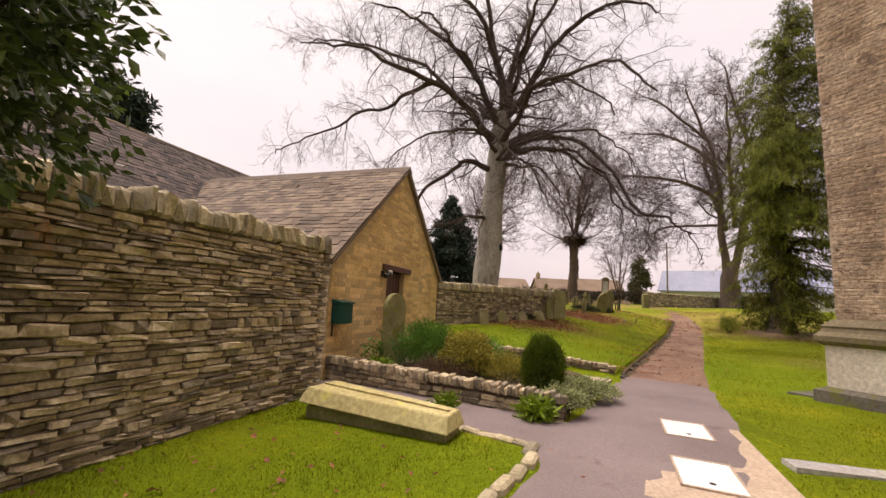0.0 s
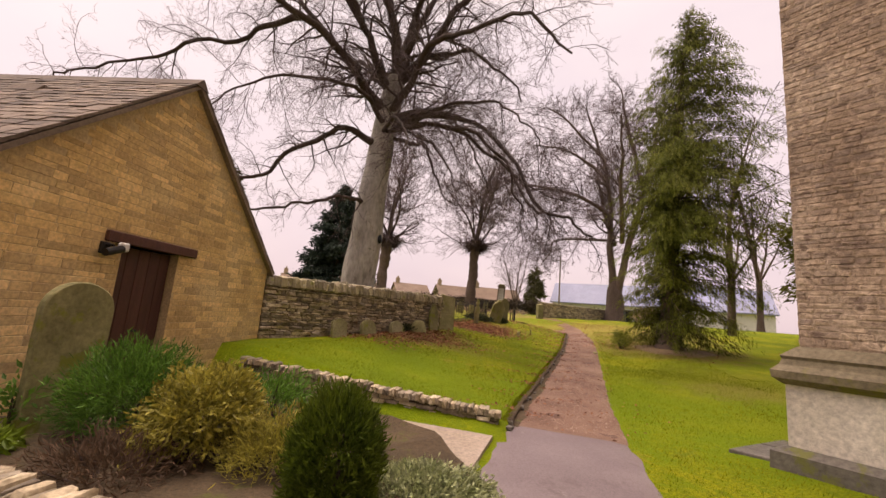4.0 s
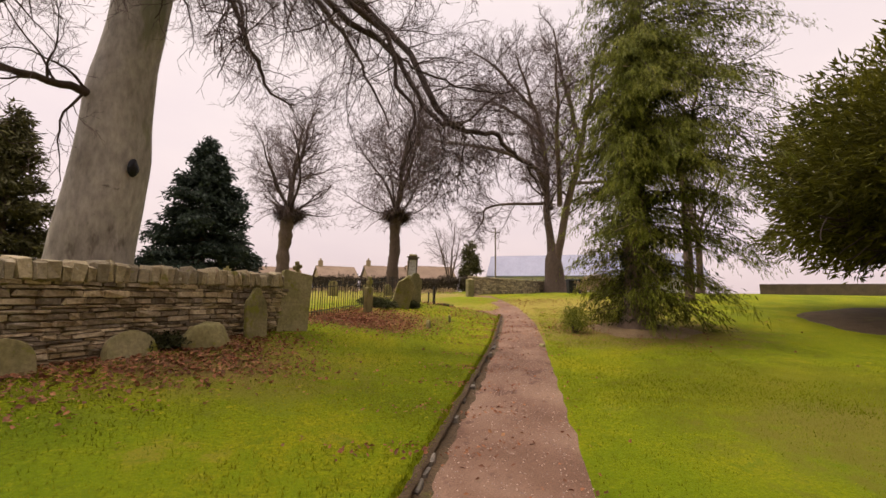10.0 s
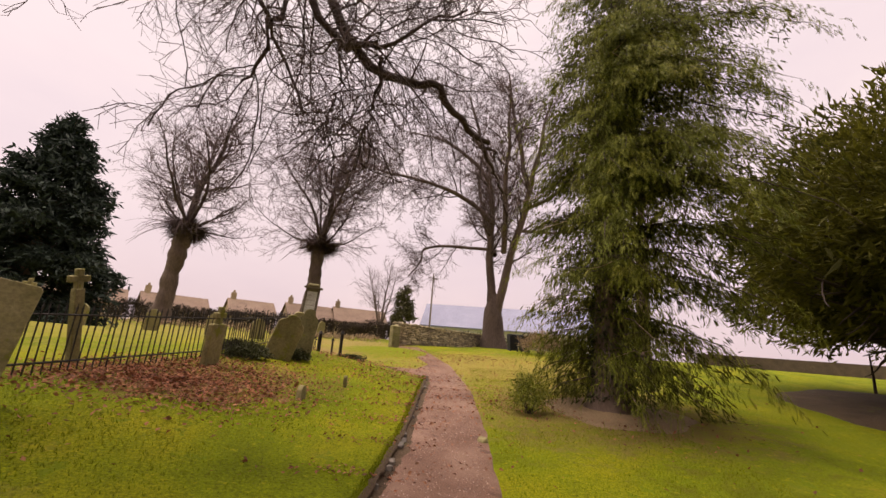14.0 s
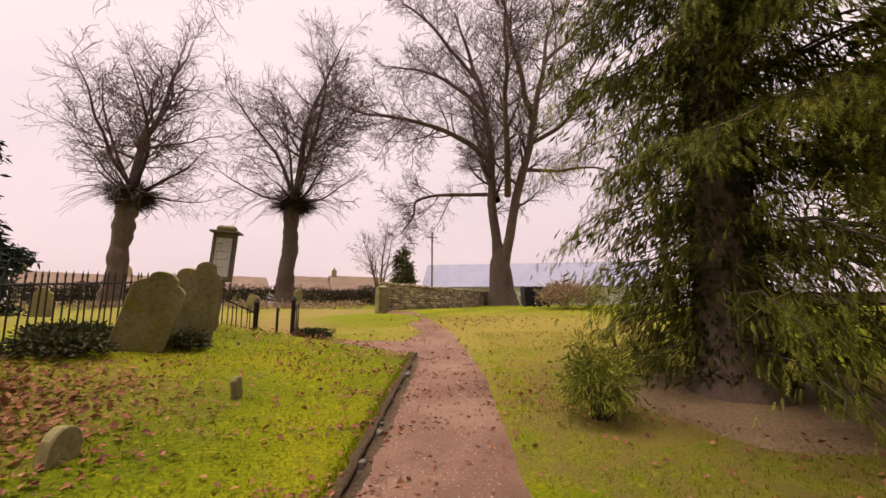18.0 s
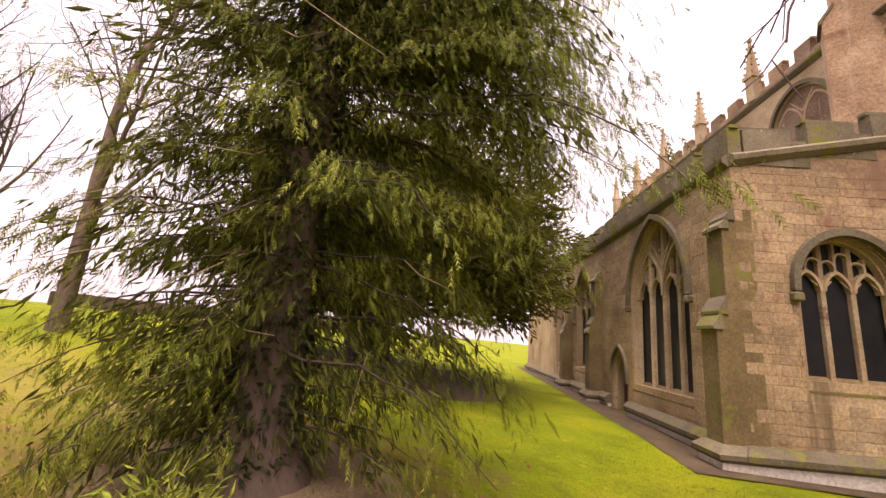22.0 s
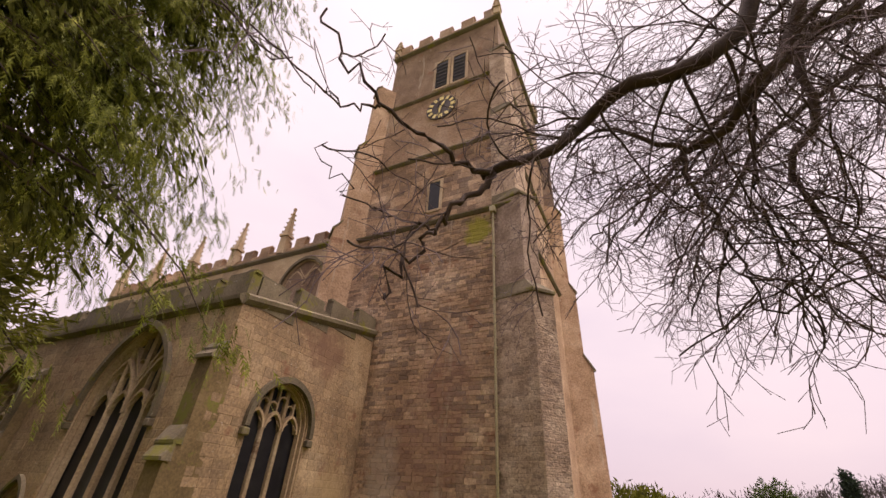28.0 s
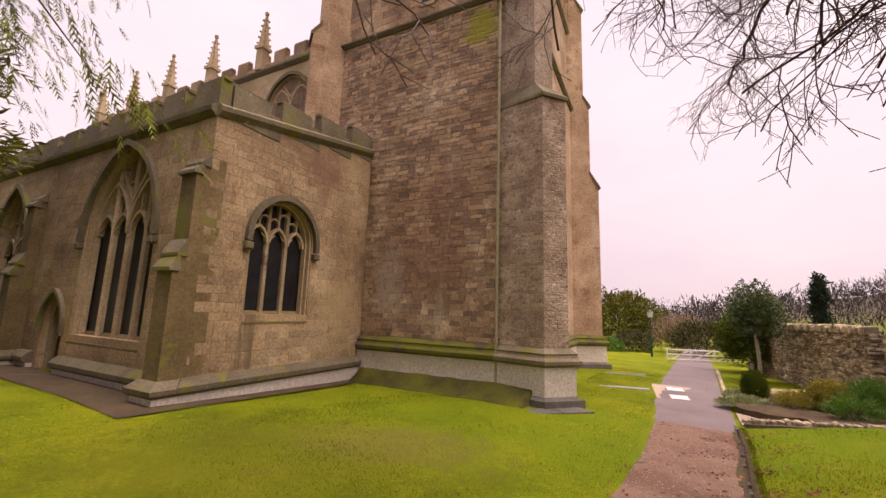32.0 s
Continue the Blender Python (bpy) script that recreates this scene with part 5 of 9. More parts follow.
for i in range(7):
    bm = bmesh.new()
    box(bm, 0.07 + i * 0.124, 0.07 + i * 0.124 + 0.119, -0.022, 0.022, 0.03, 2.13, 0.005)
    part("gate_board", bm, M_GATE, gate)
bm = bmesh.new()
rod(bm, (0.20, 0.0, 1.15), (0.20, -0.06, 1.15), 0.02, sides=8)
part("gate_latch", bm, M_IRON, gate)

# ---- dry stone walls: their cores, with the stones laid on further down ----
def along(p, q, off=0.0):
    """A frame for a wall from p to q: the way along it, its right-hand normal and its length."""
    p, q = Vector(p), Vector(q)
    d = (q - p)
    n = d.length
    d.normalize()
    return p, d, Vector((d.y, -d.x)), n


def wall_core(name, p, q, thick, z0, z1, top0, top1, label, right=True):
    """z0, z1: base heights at p and q; the face is the line p-q, the body lies on the other side of it."""
    p, d, nr, n = along(p, q)
    s = -1 if right else 1
    bm = bmesh.new()
    a, b = p + nr * s * 0.05, p + nr * s * thick
    c, e = a + d * n, b + d * n
    vs = [bm.verts.new((v.x, v.y, z)) for v, z in ((a, z0), (c, z1), (e, z1), (b, z0), (a, top0), (c, top1), (e, top1), (b, top0))]
    for f in ((0, 1, 5, 4), (1, 2, 6, 5), (2, 3, 7, 6), (3, 0, 4, 7), (4, 5, 6, 7), (3, 2, 1, 0)):
        bm.faces.new([vs[i] for i in f])
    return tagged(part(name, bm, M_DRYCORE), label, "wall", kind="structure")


W1A, W1B = (-5.9, -3.7), (-2.05, 6.78)
W2A, W2B = (-0.14, 13.95), (5.58, 19.75)
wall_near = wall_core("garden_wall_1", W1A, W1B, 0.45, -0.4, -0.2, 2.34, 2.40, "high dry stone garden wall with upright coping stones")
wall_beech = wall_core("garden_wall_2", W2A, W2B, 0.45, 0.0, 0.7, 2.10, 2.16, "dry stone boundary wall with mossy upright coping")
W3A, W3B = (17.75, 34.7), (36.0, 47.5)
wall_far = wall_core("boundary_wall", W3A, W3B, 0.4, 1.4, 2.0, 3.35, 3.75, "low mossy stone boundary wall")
# the bed's own low walls
B1 = [sl(5.62, 6.15), sl(6.0, 3.6), sl(6.05, 1.62)]
B2A, B2B = sl(9.95, 6.2), sl(10.48, 1.62)
bed_wall = wall_core("bed_wall_1", B1[0][:2], B1[2][:2], 0.28, -0.2, -0.2, 0.36, 0.28, "low dry stone bed wall with upright coping")
lawn_wall = wall_core("bed_wall_2", B2A[:2], B2B[:2], 0.30, -0.2, -0.2, 0.62, 0.26, "low stone retaining wall of the upper lawn")

# ---- trees ----
class Grower:
    """Grows a bare tree as limbs sorted by level."""

    def __init__(self, seed, spec):
        self.r = np.random.default_rng(seed)
        self.spec = spec
        self.levels = [[] for _ in range(len(spec) + 1)]

    def unit(self):
        v = self.r.normal(size=3)
        return v / np.linalg.norm(v)

    def limb(self, p, d, length, r0, level, pull=None, keep=None):
        sp = self.spec[level]
        n = sp["n"]
        step = length / n
        pts, rad = [np.array(p, float)], [r0]
        d = np.array(d, float) / np.linalg.norm(d)
        for i in range(n):
            f = (i + 1) / n
            d = d + self.unit() * sp["wander"] + np.array([0, 0, sp["lift0"] * (1 - f) + sp["lift1"] * f])
            if pull is not None:
                d = d + np.array(pull) * 0.08
            d /= np.linalg.norm(d)
            pts.append(pts[-1] + d * step)
            rad.append(max(sp["tip"], r0 * (1 - f * sp["taper"])))
        self.add(pts, rad, level, length)

    def add(self, pts, rad, level, length):
        sp = self.spec[level]
        self.levels[level].append((pts, rad))
        if level + 1 >= len(self.spec):
            return
        pts = np.asarray(pts)
        seg = len(pts) - 1
        count = max(1, int(sp["kids"] * length + self.r.random()))
        for k in range(count):
            f = sp["from"] + (1 - sp["from"]) * (k + self.r.random()) / count
            x = min(seg - 1e-4, f * seg)
            i = int(x)
            q = pts[i] + (pts[i + 1] - pts[i]) * (x - i)
            t = pts[i + 1] - pts[i]
            t = t / (np.linalg.norm(t) + 1e-9)
            side = np.cross(t, self.unit())
            side /= np.linalg.norm(side) + 1e-9
            a = math.radians(sp["angle"] * (0.7 + 0.6 * self.r.random()))
            d = t * math.cos(a) + side * math.sin(a)
            ln = length * sp["ratio"] * (1.15 - 0.6 * f) * (0.6 + 0.7 * self.r.random())
            ln = max(ln, sp.get("min", 0.2))
            r0 = max(self.spec[level + 1]["tip"], rad[i] * sp["thin"])
            self.limb(q, d, ln, r0, level + 1)

    def build(self, parent, mats, sides, names):
        for lv, (m, sd, nm) in enumerate(zip(mats, sides, names)):
            if self.levels[lv]:
                ob = tubes(nm, self.levels[lv], m, parent, sd)
                if nm != "trunk":
                    tagged(ob, kind="stuff")


def spec(n, wander, lift0, lift1, taper, tip, kids, frm, angle, ratio, thin, mn=0.2):
    return {"n": n, "wander": wander, "lift0": lift0, "lift1": lift1, "taper": taper, "tip": tip, "kids": kids, "from": frm, "angle": angle, "ratio": ratio, "thin": thin, "min": mn}


def curve_through(points, n=24):
    """A smooth line through points."""
    p = np.asarray(points, float)
    t = np.linspace(0, len(p) - 1, n)
    out = []
    for x in t:
        i = min(int(x), len(p) - 2)
        f = x - i
        p0, p1, p2, p3 = p[max(0, i - 1)], p[i], p[i + 1], p[min(len(p) - 1, i + 2)]
        out.append(0.5 * (2 * p1 + (p2 - p0) * f + (2 * p0 - 5 * p1 + 4 * p2 - p3) * f * f + (3 * p1 - p0 - 3 * p2 + p3) * f ** 3))
    return np.array(out)


# the great beech behind the wall
beech = empty("beech_tree", pose(2.25, 19.5, 0.9), "huge bare grey beech with wide drooping branches", "tree")


def build_beech():
    g = Grower(11, [
        spec(14, 0.10, 0.02, -0.10, 0.80, 0.03, 3.0, 0.10, 58, 0.25, 0.33, 0.8),
        spec(10, 0.30, 0.03, -0.12, 0.88, 0.008, 4.2, 0.10, 52, 0.40, 0.42, 0.5),
        spec(4, 0.36, 0.0, -0.14, 0.8, 0.0048, 5.6, 0.1, 48, 0.50, 0.5, 0.3),
        spec(2, 0.36, -0.02, -0.10, 0.7, 0.0034, 4.6, 0.1, 44, 0.5, 0.6, 0.18),
        spec(1, 0.25, -0.02, -0.04, 0.6, 0.0026, 0, 0.1, 40, 0.5, 0.6, 0.18)])
    o = np.array([2.25, 19.5, 0.9])
    line = curve_through([(2.15, 19.5, 0.5), (2.1, 19.5, 2.6), (2.2, 19.5, 4.6), (2.3, 19.5, 6.8), (2.5, 19.6, 9.3), (2.7, 19.7, 11.5)], 40)
    rad = np.interp(line[:, 2], [0.5, 1.2, 2.6, 4.6, 6.8, 9.0, 11.5], [1.05, 0.80, 0.66, 0.62, 0.50, 0.52, 0.40])
    bark = tubes("trunk", [(line - o, rad)], M_BARK, beech, 20, "smooth grey trunk with a dark knot hole")
    for v in bark.data.vertices:
        q = v.co
        k = 0.07 * noise.noise(Vector((q.x * 1.2, q.y * 1.2, q.z * 0.45))) + 0.03 * noise.noise(Vector((q.x * 3, q.y * 3, q.z)))
        c = np.interp(q.z + 0.9, line[:, 2], line[:, 0]) - 2.25, np.interp(q.z + 0.9, line[:, 2], line[:, 1]) - 19.5
        v.co.x += (q.x - c[0]) * k * 2
        v.co.y += (q.y - c[1]) * k * 2
    # solid lump whose black colour imitates the shade inside a knot hole
    bm = bmesh.new()
    bmesh.ops.create_icosphere(bm, subdivisions=2, radius=0.2)
    bmesh.ops.scale(bm, vec=(0.48, 0.4, 0.95), verts=bm.verts)
    for v in bm.verts:
        v.co += Vector((1, 0, 0.6)) * 0.05 * noise.noise(v.co * 9)
    hole = part("knot_hole", bm, M_LEAD, beech, "solid dark lump for the shade in a knot")
    hole.matrix_local = pose(2.72 - o[0], 19.02 - o[1], 4.39 - o[2], 0, 0, 40)
    # the great limbs that the view shows, then the rest of the crown round them
    known = [
        ([(2.45, 19.6, 9.2), (4.4, 20.2, 10.4), (6.4, 20.8, 10.9), (7.9, 20.6, 10.1), (9.05, 19.1, 7.2), (10.0, 18.83, 6.3), (10.45, 18.5, 6.0), (10.9, 18.4, 5.72), (11.38, 18.39, 5.44)], 0.17, 0.042, 0.5),
        ([(11.38, 18.39, 5.44), (11.65, 18.42, 5.05), (11.87, 18.45, 4.72), (12.02, 18.52, 4.4), (12.18, 18.6, 4.12)], 0.036, 0.012, 0.35),
        ([(11.38, 18.39, 5.44), (11.7, 18.5, 5.45), (12.0, 18.75, 5.5), (12.35, 18.95, 5.6), (12.7, 19.1, 6.0), (13.0, 19.2, 6.6)], 0.034, 0.010, 0.2),
        ([(11.85, 18.45, 4.74), (12.05, 18.5, 4.78), (12.35, 18.6, 4.80), (12.6, 18.75, 4.92), (12.8, 18.85, 5.2)], 0.014, 0.005, 0.3),
        ([(12.35, 18.95, 5.6), (12.6, 19.0, 5.55), (12.9, 19.15, 5.6), (13.2, 19.3, 5.7)], 0.014, 0.005, 0.2),
        ([(2.5, 19.5, 9.3), (5.0, 19.3, 9.7), (7.2, 19.1, 8.6), (8.4, 18.9, 7.2), (8.9, 18.76, 6.57), (9.19, 18.42, 6.1), (9.42, 18.22, 6.04), (9.58, 18.1, 6.13), (9.87, 17.9, 6.67), (10.3, 17.5, 6.7)], 0.11, 0.015, 1.0),
        ([(9.42, 18.22, 6.04), (9.45, 18.2, 5.6), (9.40, 18.25, 5.2), (9.35, 18.27, 4.78), (9.26, 18.35, 4.24)], 0.035, 0.008, 2.6),
        ([(8.9, 18.76, 6.57), (8.9, 18.5, 6.0), (9.0, 18.35, 5.5), (8.85, 18.3, 4.9), (8.8, 18.25, 4.4)], 0.03, 0.008, 2.4),
        ([(2.6, 19.4, 9.0), (4.2, 18.9, 9.5), (6.0, 18.6, 9.3), (7.4, 18.3, 8.0), (7.9, 18.1, 6.8), (8.0, 18.0, 5.6), (7.9, 18.0, 4.8)], 0.14, 0.012, 1.3),
        ([(7.2, 19.1, 8.6), (7.9, 18.4, 7.6), (8.6, 17.6, 6.8), (9.2, 17.0, 6.4), (9.8, 16.4, 6.2)], 0.05, 0.010, 1.5),
        ([(3.4, 19.0, 9.6), (5.0, 17.0, 9.6), (6.0, 15.4, 8.8), (6.6, 14.4, 7.6), (6.9, 13.8, 6.6)], 0.09, 0.015, 1.6),
        ([(2.45, 19.6, 8.6), (3.6, 19.2, 8.7), (4.4, 18.9, 7.9), (4.9, 18.8, 6.5), (5.6, 18.6, 6.0)], 0.13, 0.015, 1.7),
        ([(2.4, 19.4, 8.9), (3.2, 18.4, 8.6), (4.0, 17.2, 7.7), (4.6, 16.4, 6.5), (4.8, 16.0, 5.6)], 0.10, 0.012, 2.0),
        ([(2.4, 19.3, 8.8), (2.6, 17.8, 8.8), (2.8, 16.4, 8.0), (2.9, 15.2, 6.9), (2.6, 14.6, 6.0)], 0.10, 0.012, 2.0),
        ([(2.4, 19.3, 9.2), (1.2, 17.8, 9.6), (-0.4, 16.4, 9.0), (-1.8, 15.6, 7.8), (-2.8, 15.2, 6.6)], 0.12, 0.012, 1.6),
        ([(2.3, 19.4, 8.3), (1.0, 18.9, 8.6), (-0.8, 18.5, 7.0), (-2.4, 18.2, 5.6), (-4.2, 17.8, 5.0)], 0.18),
        ([(2.2, 19.3, 6.0), (1.2, 18.6, 5.7), (-0.4, 17.6, 4.9), (-1.8, 16.9, 4.4)], 0.11),
        ([(2.5, 19.6, 9.8), (1.2, 18.6, 10.9), (-1.0, 17.4, 11.7), (-3.8, 16.2, 12.4), (-6.2, 15.6, 12.2)], 0.27),
        ([(2.6, 19.6, 10.3), (2.0, 21.0, 12.2), (1.0, 22.8, 14.0), (0.5, 24.5, 14.6)], 0.25),
        ([(2.6, 19.7, 10.8), (3.9, 19.0, 13.2), (5.6, 18.0, 15.2), (7.6, 17.2, 16.2), (9.6, 16.8, 15.8)], 0.26),
        ([(2.7, 19.7, 11.3), (2.2, 19.2, 14.0), (1.4, 18.6, 17.0), (1.0, 18.2, 20.0)], 0.30),
        ([(2.7, 19.7, 11.4), (3.4, 20.4, 14.5), (3.9, 21.0, 17.6), (4.4, 21.8, 20.4)], 0.30),
        ([(2.6, 19.6, 10.6), (1.0, 18.9, 13.0), (-1.4, 18.0, 15.0), (-4.0, 17.5, 15.8)], 0.24),
        ([(2.5, 19.7, 9.4), (4.2, 21.2, 11.2), (6.0, 23.2, 12.2), (8.0, 25.2, 11.4), (9.6, 26.8, 9.6)], 0.22),
        ([(2.5, 19.5, 9.6), (3.4, 17.9, 11.0), (4.4, 15.9, 11.6), (5.8, 14.0, 10.9), (7.0, 12.8, 9.2)], 0.2),
        ([(2.6, 19.7, 10.9), (3.6, 19.9, 12.6), (5.4, 19.6, 13.6), (7.4, 19.8, 13.2), (9.0, 20.2, 12.0)], 0.19),
        ([(2.2, 19.0, 14.0), (0.4, 18.0, 16.4), (-1.6, 17.0, 18.0), (-3.4, 16.4, 18.4)], 0.16),
        ([(3.4, 20.2, 14.4), (5.0, 19.4, 17.0), (6.6, 18.8, 18.8), (8.2, 18.6, 19.2)], 0.16),
        ([(1.2, 18.6, 10.9), (-1.6, 18.6, 13.2), (-4.6, 18.4, 14.2), (-7.4, 18.0, 13.8)], 0.15),
        ([(-1.0, 17.4, 11.7), (-3.6, 18.2, 10.6), (-6.4, 18.6, 9.6), (-8.4, 18.6, 8.4)], 0.12),
        ([(1.2, 18.8, 12.8), (0.2, 17.2, 13.6), (-0.8, 15.4, 13.4), (-1.6, 13.8, 12.2)], 0.14),
        ([(3.0, 19.0, 12.4), (3.4, 17.0, 14.0), (3.2, 15.0, 14.6), (3.4, 13.2, 13.8)], 0.15),
    ]
    for pts, r, *more in known:
        tip, much = more if more else (0.03, 1.0)
        g.spec[0]["thin"] = 0.26 if more else 0.33
        c = curve_through(pts, 26)
        c += g.r.normal(size=c.shape) * 0.045 * np.linspace(0.3, 1, len(c))[:, None]
        bow, often = (0.09, 0.9) if more and r < 0.09 else (0.34, 0.8) if more else (0.42, 0.55)
        c += np.array([[bow * noise.noise(Vector(q) * often + Vector((k, 0, 0))) for k in (3, 17, 31)] for q in c]) * min(1.0, r / 0.15) * np.minimum(np.minimum(1.0, np.arange(len(c)) / 4), 1.0 if not more or r < 0.09 else np.linspace(2.4, 0.1, len(c)))[:, None]
        ln = float(np.sum(np.linalg.norm(np.diff(c, axis=0), axis=1)))
        g.spec[0]["kids"] = 3.3 * much
        if much < 0.9:
            g.spec[0]["ratio"] = 0.16
        g.add(list(c - o), list(np.interp(np.linspace(0, 1, len(c)), [0, 0.25, 0.6, 1], [r, r * 0.60 + tip * 0.2, r * 0.34 + tip * 0.3, tip])), 0, ln)
        g.spec[0]["ratio"] = 0.25
    g.build(beech, (M_LIMB, M_LIMB, M_TWIG, M_TWIG, M_TWIG), (8, 5, 3, 3, 3), ("limb", "branch", "twig", "fine_twig", "twig_tip"))


build_beech()


def pollard(x, y, z, h, r, seed, lean, crown):
    """A pollarded lime: stout trunk, a knob of shoots, then a fan of upright branches."""
    t = empty("pollard_lime_tree", pose(x, y, z - 0.2), "bare pollarded lime with a bristling knob of shoots", "tree", "pollarded limes")
    g = Grower(seed, [
        spec(14, 0.17, 0.04, 0.06, 0.86, 0.022, 2.2, 0.16, 54, 0.40, 0.42, 1.2),
        spec(8, 0.24, 0.05, 0.03, 0.82, 0.016, 3.2, 0.1, 48, 0.46, 0.5, 0.6),
        spec(3, 0.28, 0.03, 0.0, 0.7, 0.011, 3.4, 0.1, 42, 0.5, 0.6, 0.4), spec(1, 0.25, 0.0, 0.0, 0.7, 0.009, 0, 0.1, 40, 0.5, 0.6, 0.4)])
    line = curve_through([(0, 0, 0), (lean * 0.3, 0, h * 0.35), (lean * 0.5, 0, h * 0.7), (lean, 0, h)], 26)
    rad = np.interp(line[:, 2], [0, h * 0.12, h * 0.5, h * 0.85, h], [r * 1.35, r, r * 0.85, r * 0.95, r * 1.15])
    rad = rad * (1 + 0.05 * np.sin(np.arange(26) * 1.9 + seed)) * (1 + 0.05 * g.r.normal(size=26))
    line[:, :2] += np.cumsum(g.r.normal(size=(26, 2)) * 0.035, 0)
    tubes("trunk", [(line, rad)], M_TRUNK2, t, 12, "knobbly brown trunk")
    top = line[-1]
    # a leader, steep co-leaders round it, then long arching limbs low down
    for k in range(12):
        a = 2 * math.pi * (k * 0.382 + 0.1 * g.r.random())
        el = 88.0 if k == 0 else g.r.uniform(52, 72) if k < 5 else g.r.uniform(4, 40)
        reach = 1.0 if k == 0 else g.r.uniform(0.62, 0.84) if k < 5 else g.r.uniform(0.38, 0.56)
        el = radians(el)
        d = (math.cos(a) * math.cos(el), math.sin(a) * math.cos(el), math.sin(el))
        g.limb(top + np.array(d) * r * 0.3 - np.array([0, 0, 0.3 * (k > 4)]), d, crown * reach, r * (0.46 if k == 0 else g.r.uniform(0.2, 0.28) if k < 5 else g.r.uniform(0.11, 0.17)), 0)
    shoots = []
    for k in range(1200):
        d = g.unit()
        d[2] = d[2] * 0.7 + 0.1
        p = top + np.array([0, 0, -0.5]) + d * r * 1.0
        e = p + d * g.r.uniform(0.4, 1.3) + g.unit() * 0.22
        shoots.append(([p, (p + e) / 2 + g.unit() * 0.06, e], [0.022, 0.016, 0.008]))
    g.build(t, (M_LIMB, M_TWIG, M_TWIG, M_TWIG), (6, 4, 3, 3), ("limb", "branch", "twig", "fine_twig"))
    tagged(tubes("knob", shoots, M_KNOB, t, 3, "dense knob of short shoots"), "dense knob of short shoots", kind="stuff")
    drop = []
    for k in range(40):
        a = g.r.uniform(0, 2 * math.pi)
        p = top + np.array([math.cos(a) * r, math.sin(a) * r, -0.3])
        q = [p]
        d = np.array([math.cos(a), math.sin(a), 0.3])
        for i in range(7):
            d = d + g.unit() * 0.16 + np.array([0, 0, -0.17])
            d /= np.linalg.norm(d)
            q.append(q[-1] + d * g.r.uniform(0.4, 0.62))
        drop.append((q, np.linspace(0.022, 0.007, 8)))
    tagged(tubes("hanging_twig", drop, M_TWIG, t, 3), kind="stuff")
    return t


pollard(5.4, 50.0, 2.6, 7.6, 0.64, 21, 0.5, 12.0)
pollard(15.1, 46.6, 2.5, 7.8, 0.58, 22, 0.3, 13.0)


def spreading_tree(name, x, y, z, stems, seed, size, label, trunk_h=4.2, r=0.8, mat=M_TRUNK2, dense=1.0):
    t = empty(name, pose(x, y, z - 0.2), label, "tree")
    g = Grower(seed, [
        spec(12, 0.07, 0.05, 0.06, 0.85, 0.04, 1.15 * dense, 0.22, 46, 0.42, 0.45, 1.0),
        spec(8, 0.14, 0.0, 0.04, 0.82, 0.02, 1.9 * dense, 0.12, 44, 0.48, 0.5, 0.6),
        spec(6, 0.2, 0.0, 0.0, 0.8, 0.012, 2.3 * dense, 0.1, 44, 0.5, 0.55, 0.4),
        spec(4, 0.2, 0.0, -0.04, 0.7, 0.009, 0, 0.1, 40, 0.5, 0.6, 0.3)])
    line = curve_through([(0, 0, 0), (0.05, 0, trunk_h * 0.5), (0.1, 0, trunk_h)], 14)
    rad = np.interp(line[:, 2], [0, trunk_h * 0.25, trunk_h], [r * 1.5, r, r * 0.92])
    tubes("trunk", [(line, rad)], mat, t, 14, "stout grey-brown trunk")
    for a, el, ln, rr in stems:
        d = (math.cos(radians(a)) * math.cos(radians(el)), math.sin(radians(a)) * math.cos(radians(el)), math.sin(radians(el)))
        g.limb(line[-2] + np.array([d[0], d[1], -0.4 + (0.4 if el > 60 else -0.5)]) * r * 0.45, d, ln * size, rr, 0)
    g.build(t, (M_TRUNK2, M_LIMB, M_TWIG, M_TWIG), (9, 5, 3, 3), ("limb", "branch", "twig", "fine_twig"))
    return t


chestnut = empty("chestnut_tree", pose(30.0, 42.0, 2.5), "tall bare twin-stemmed tree with a rounded crown", "tree")


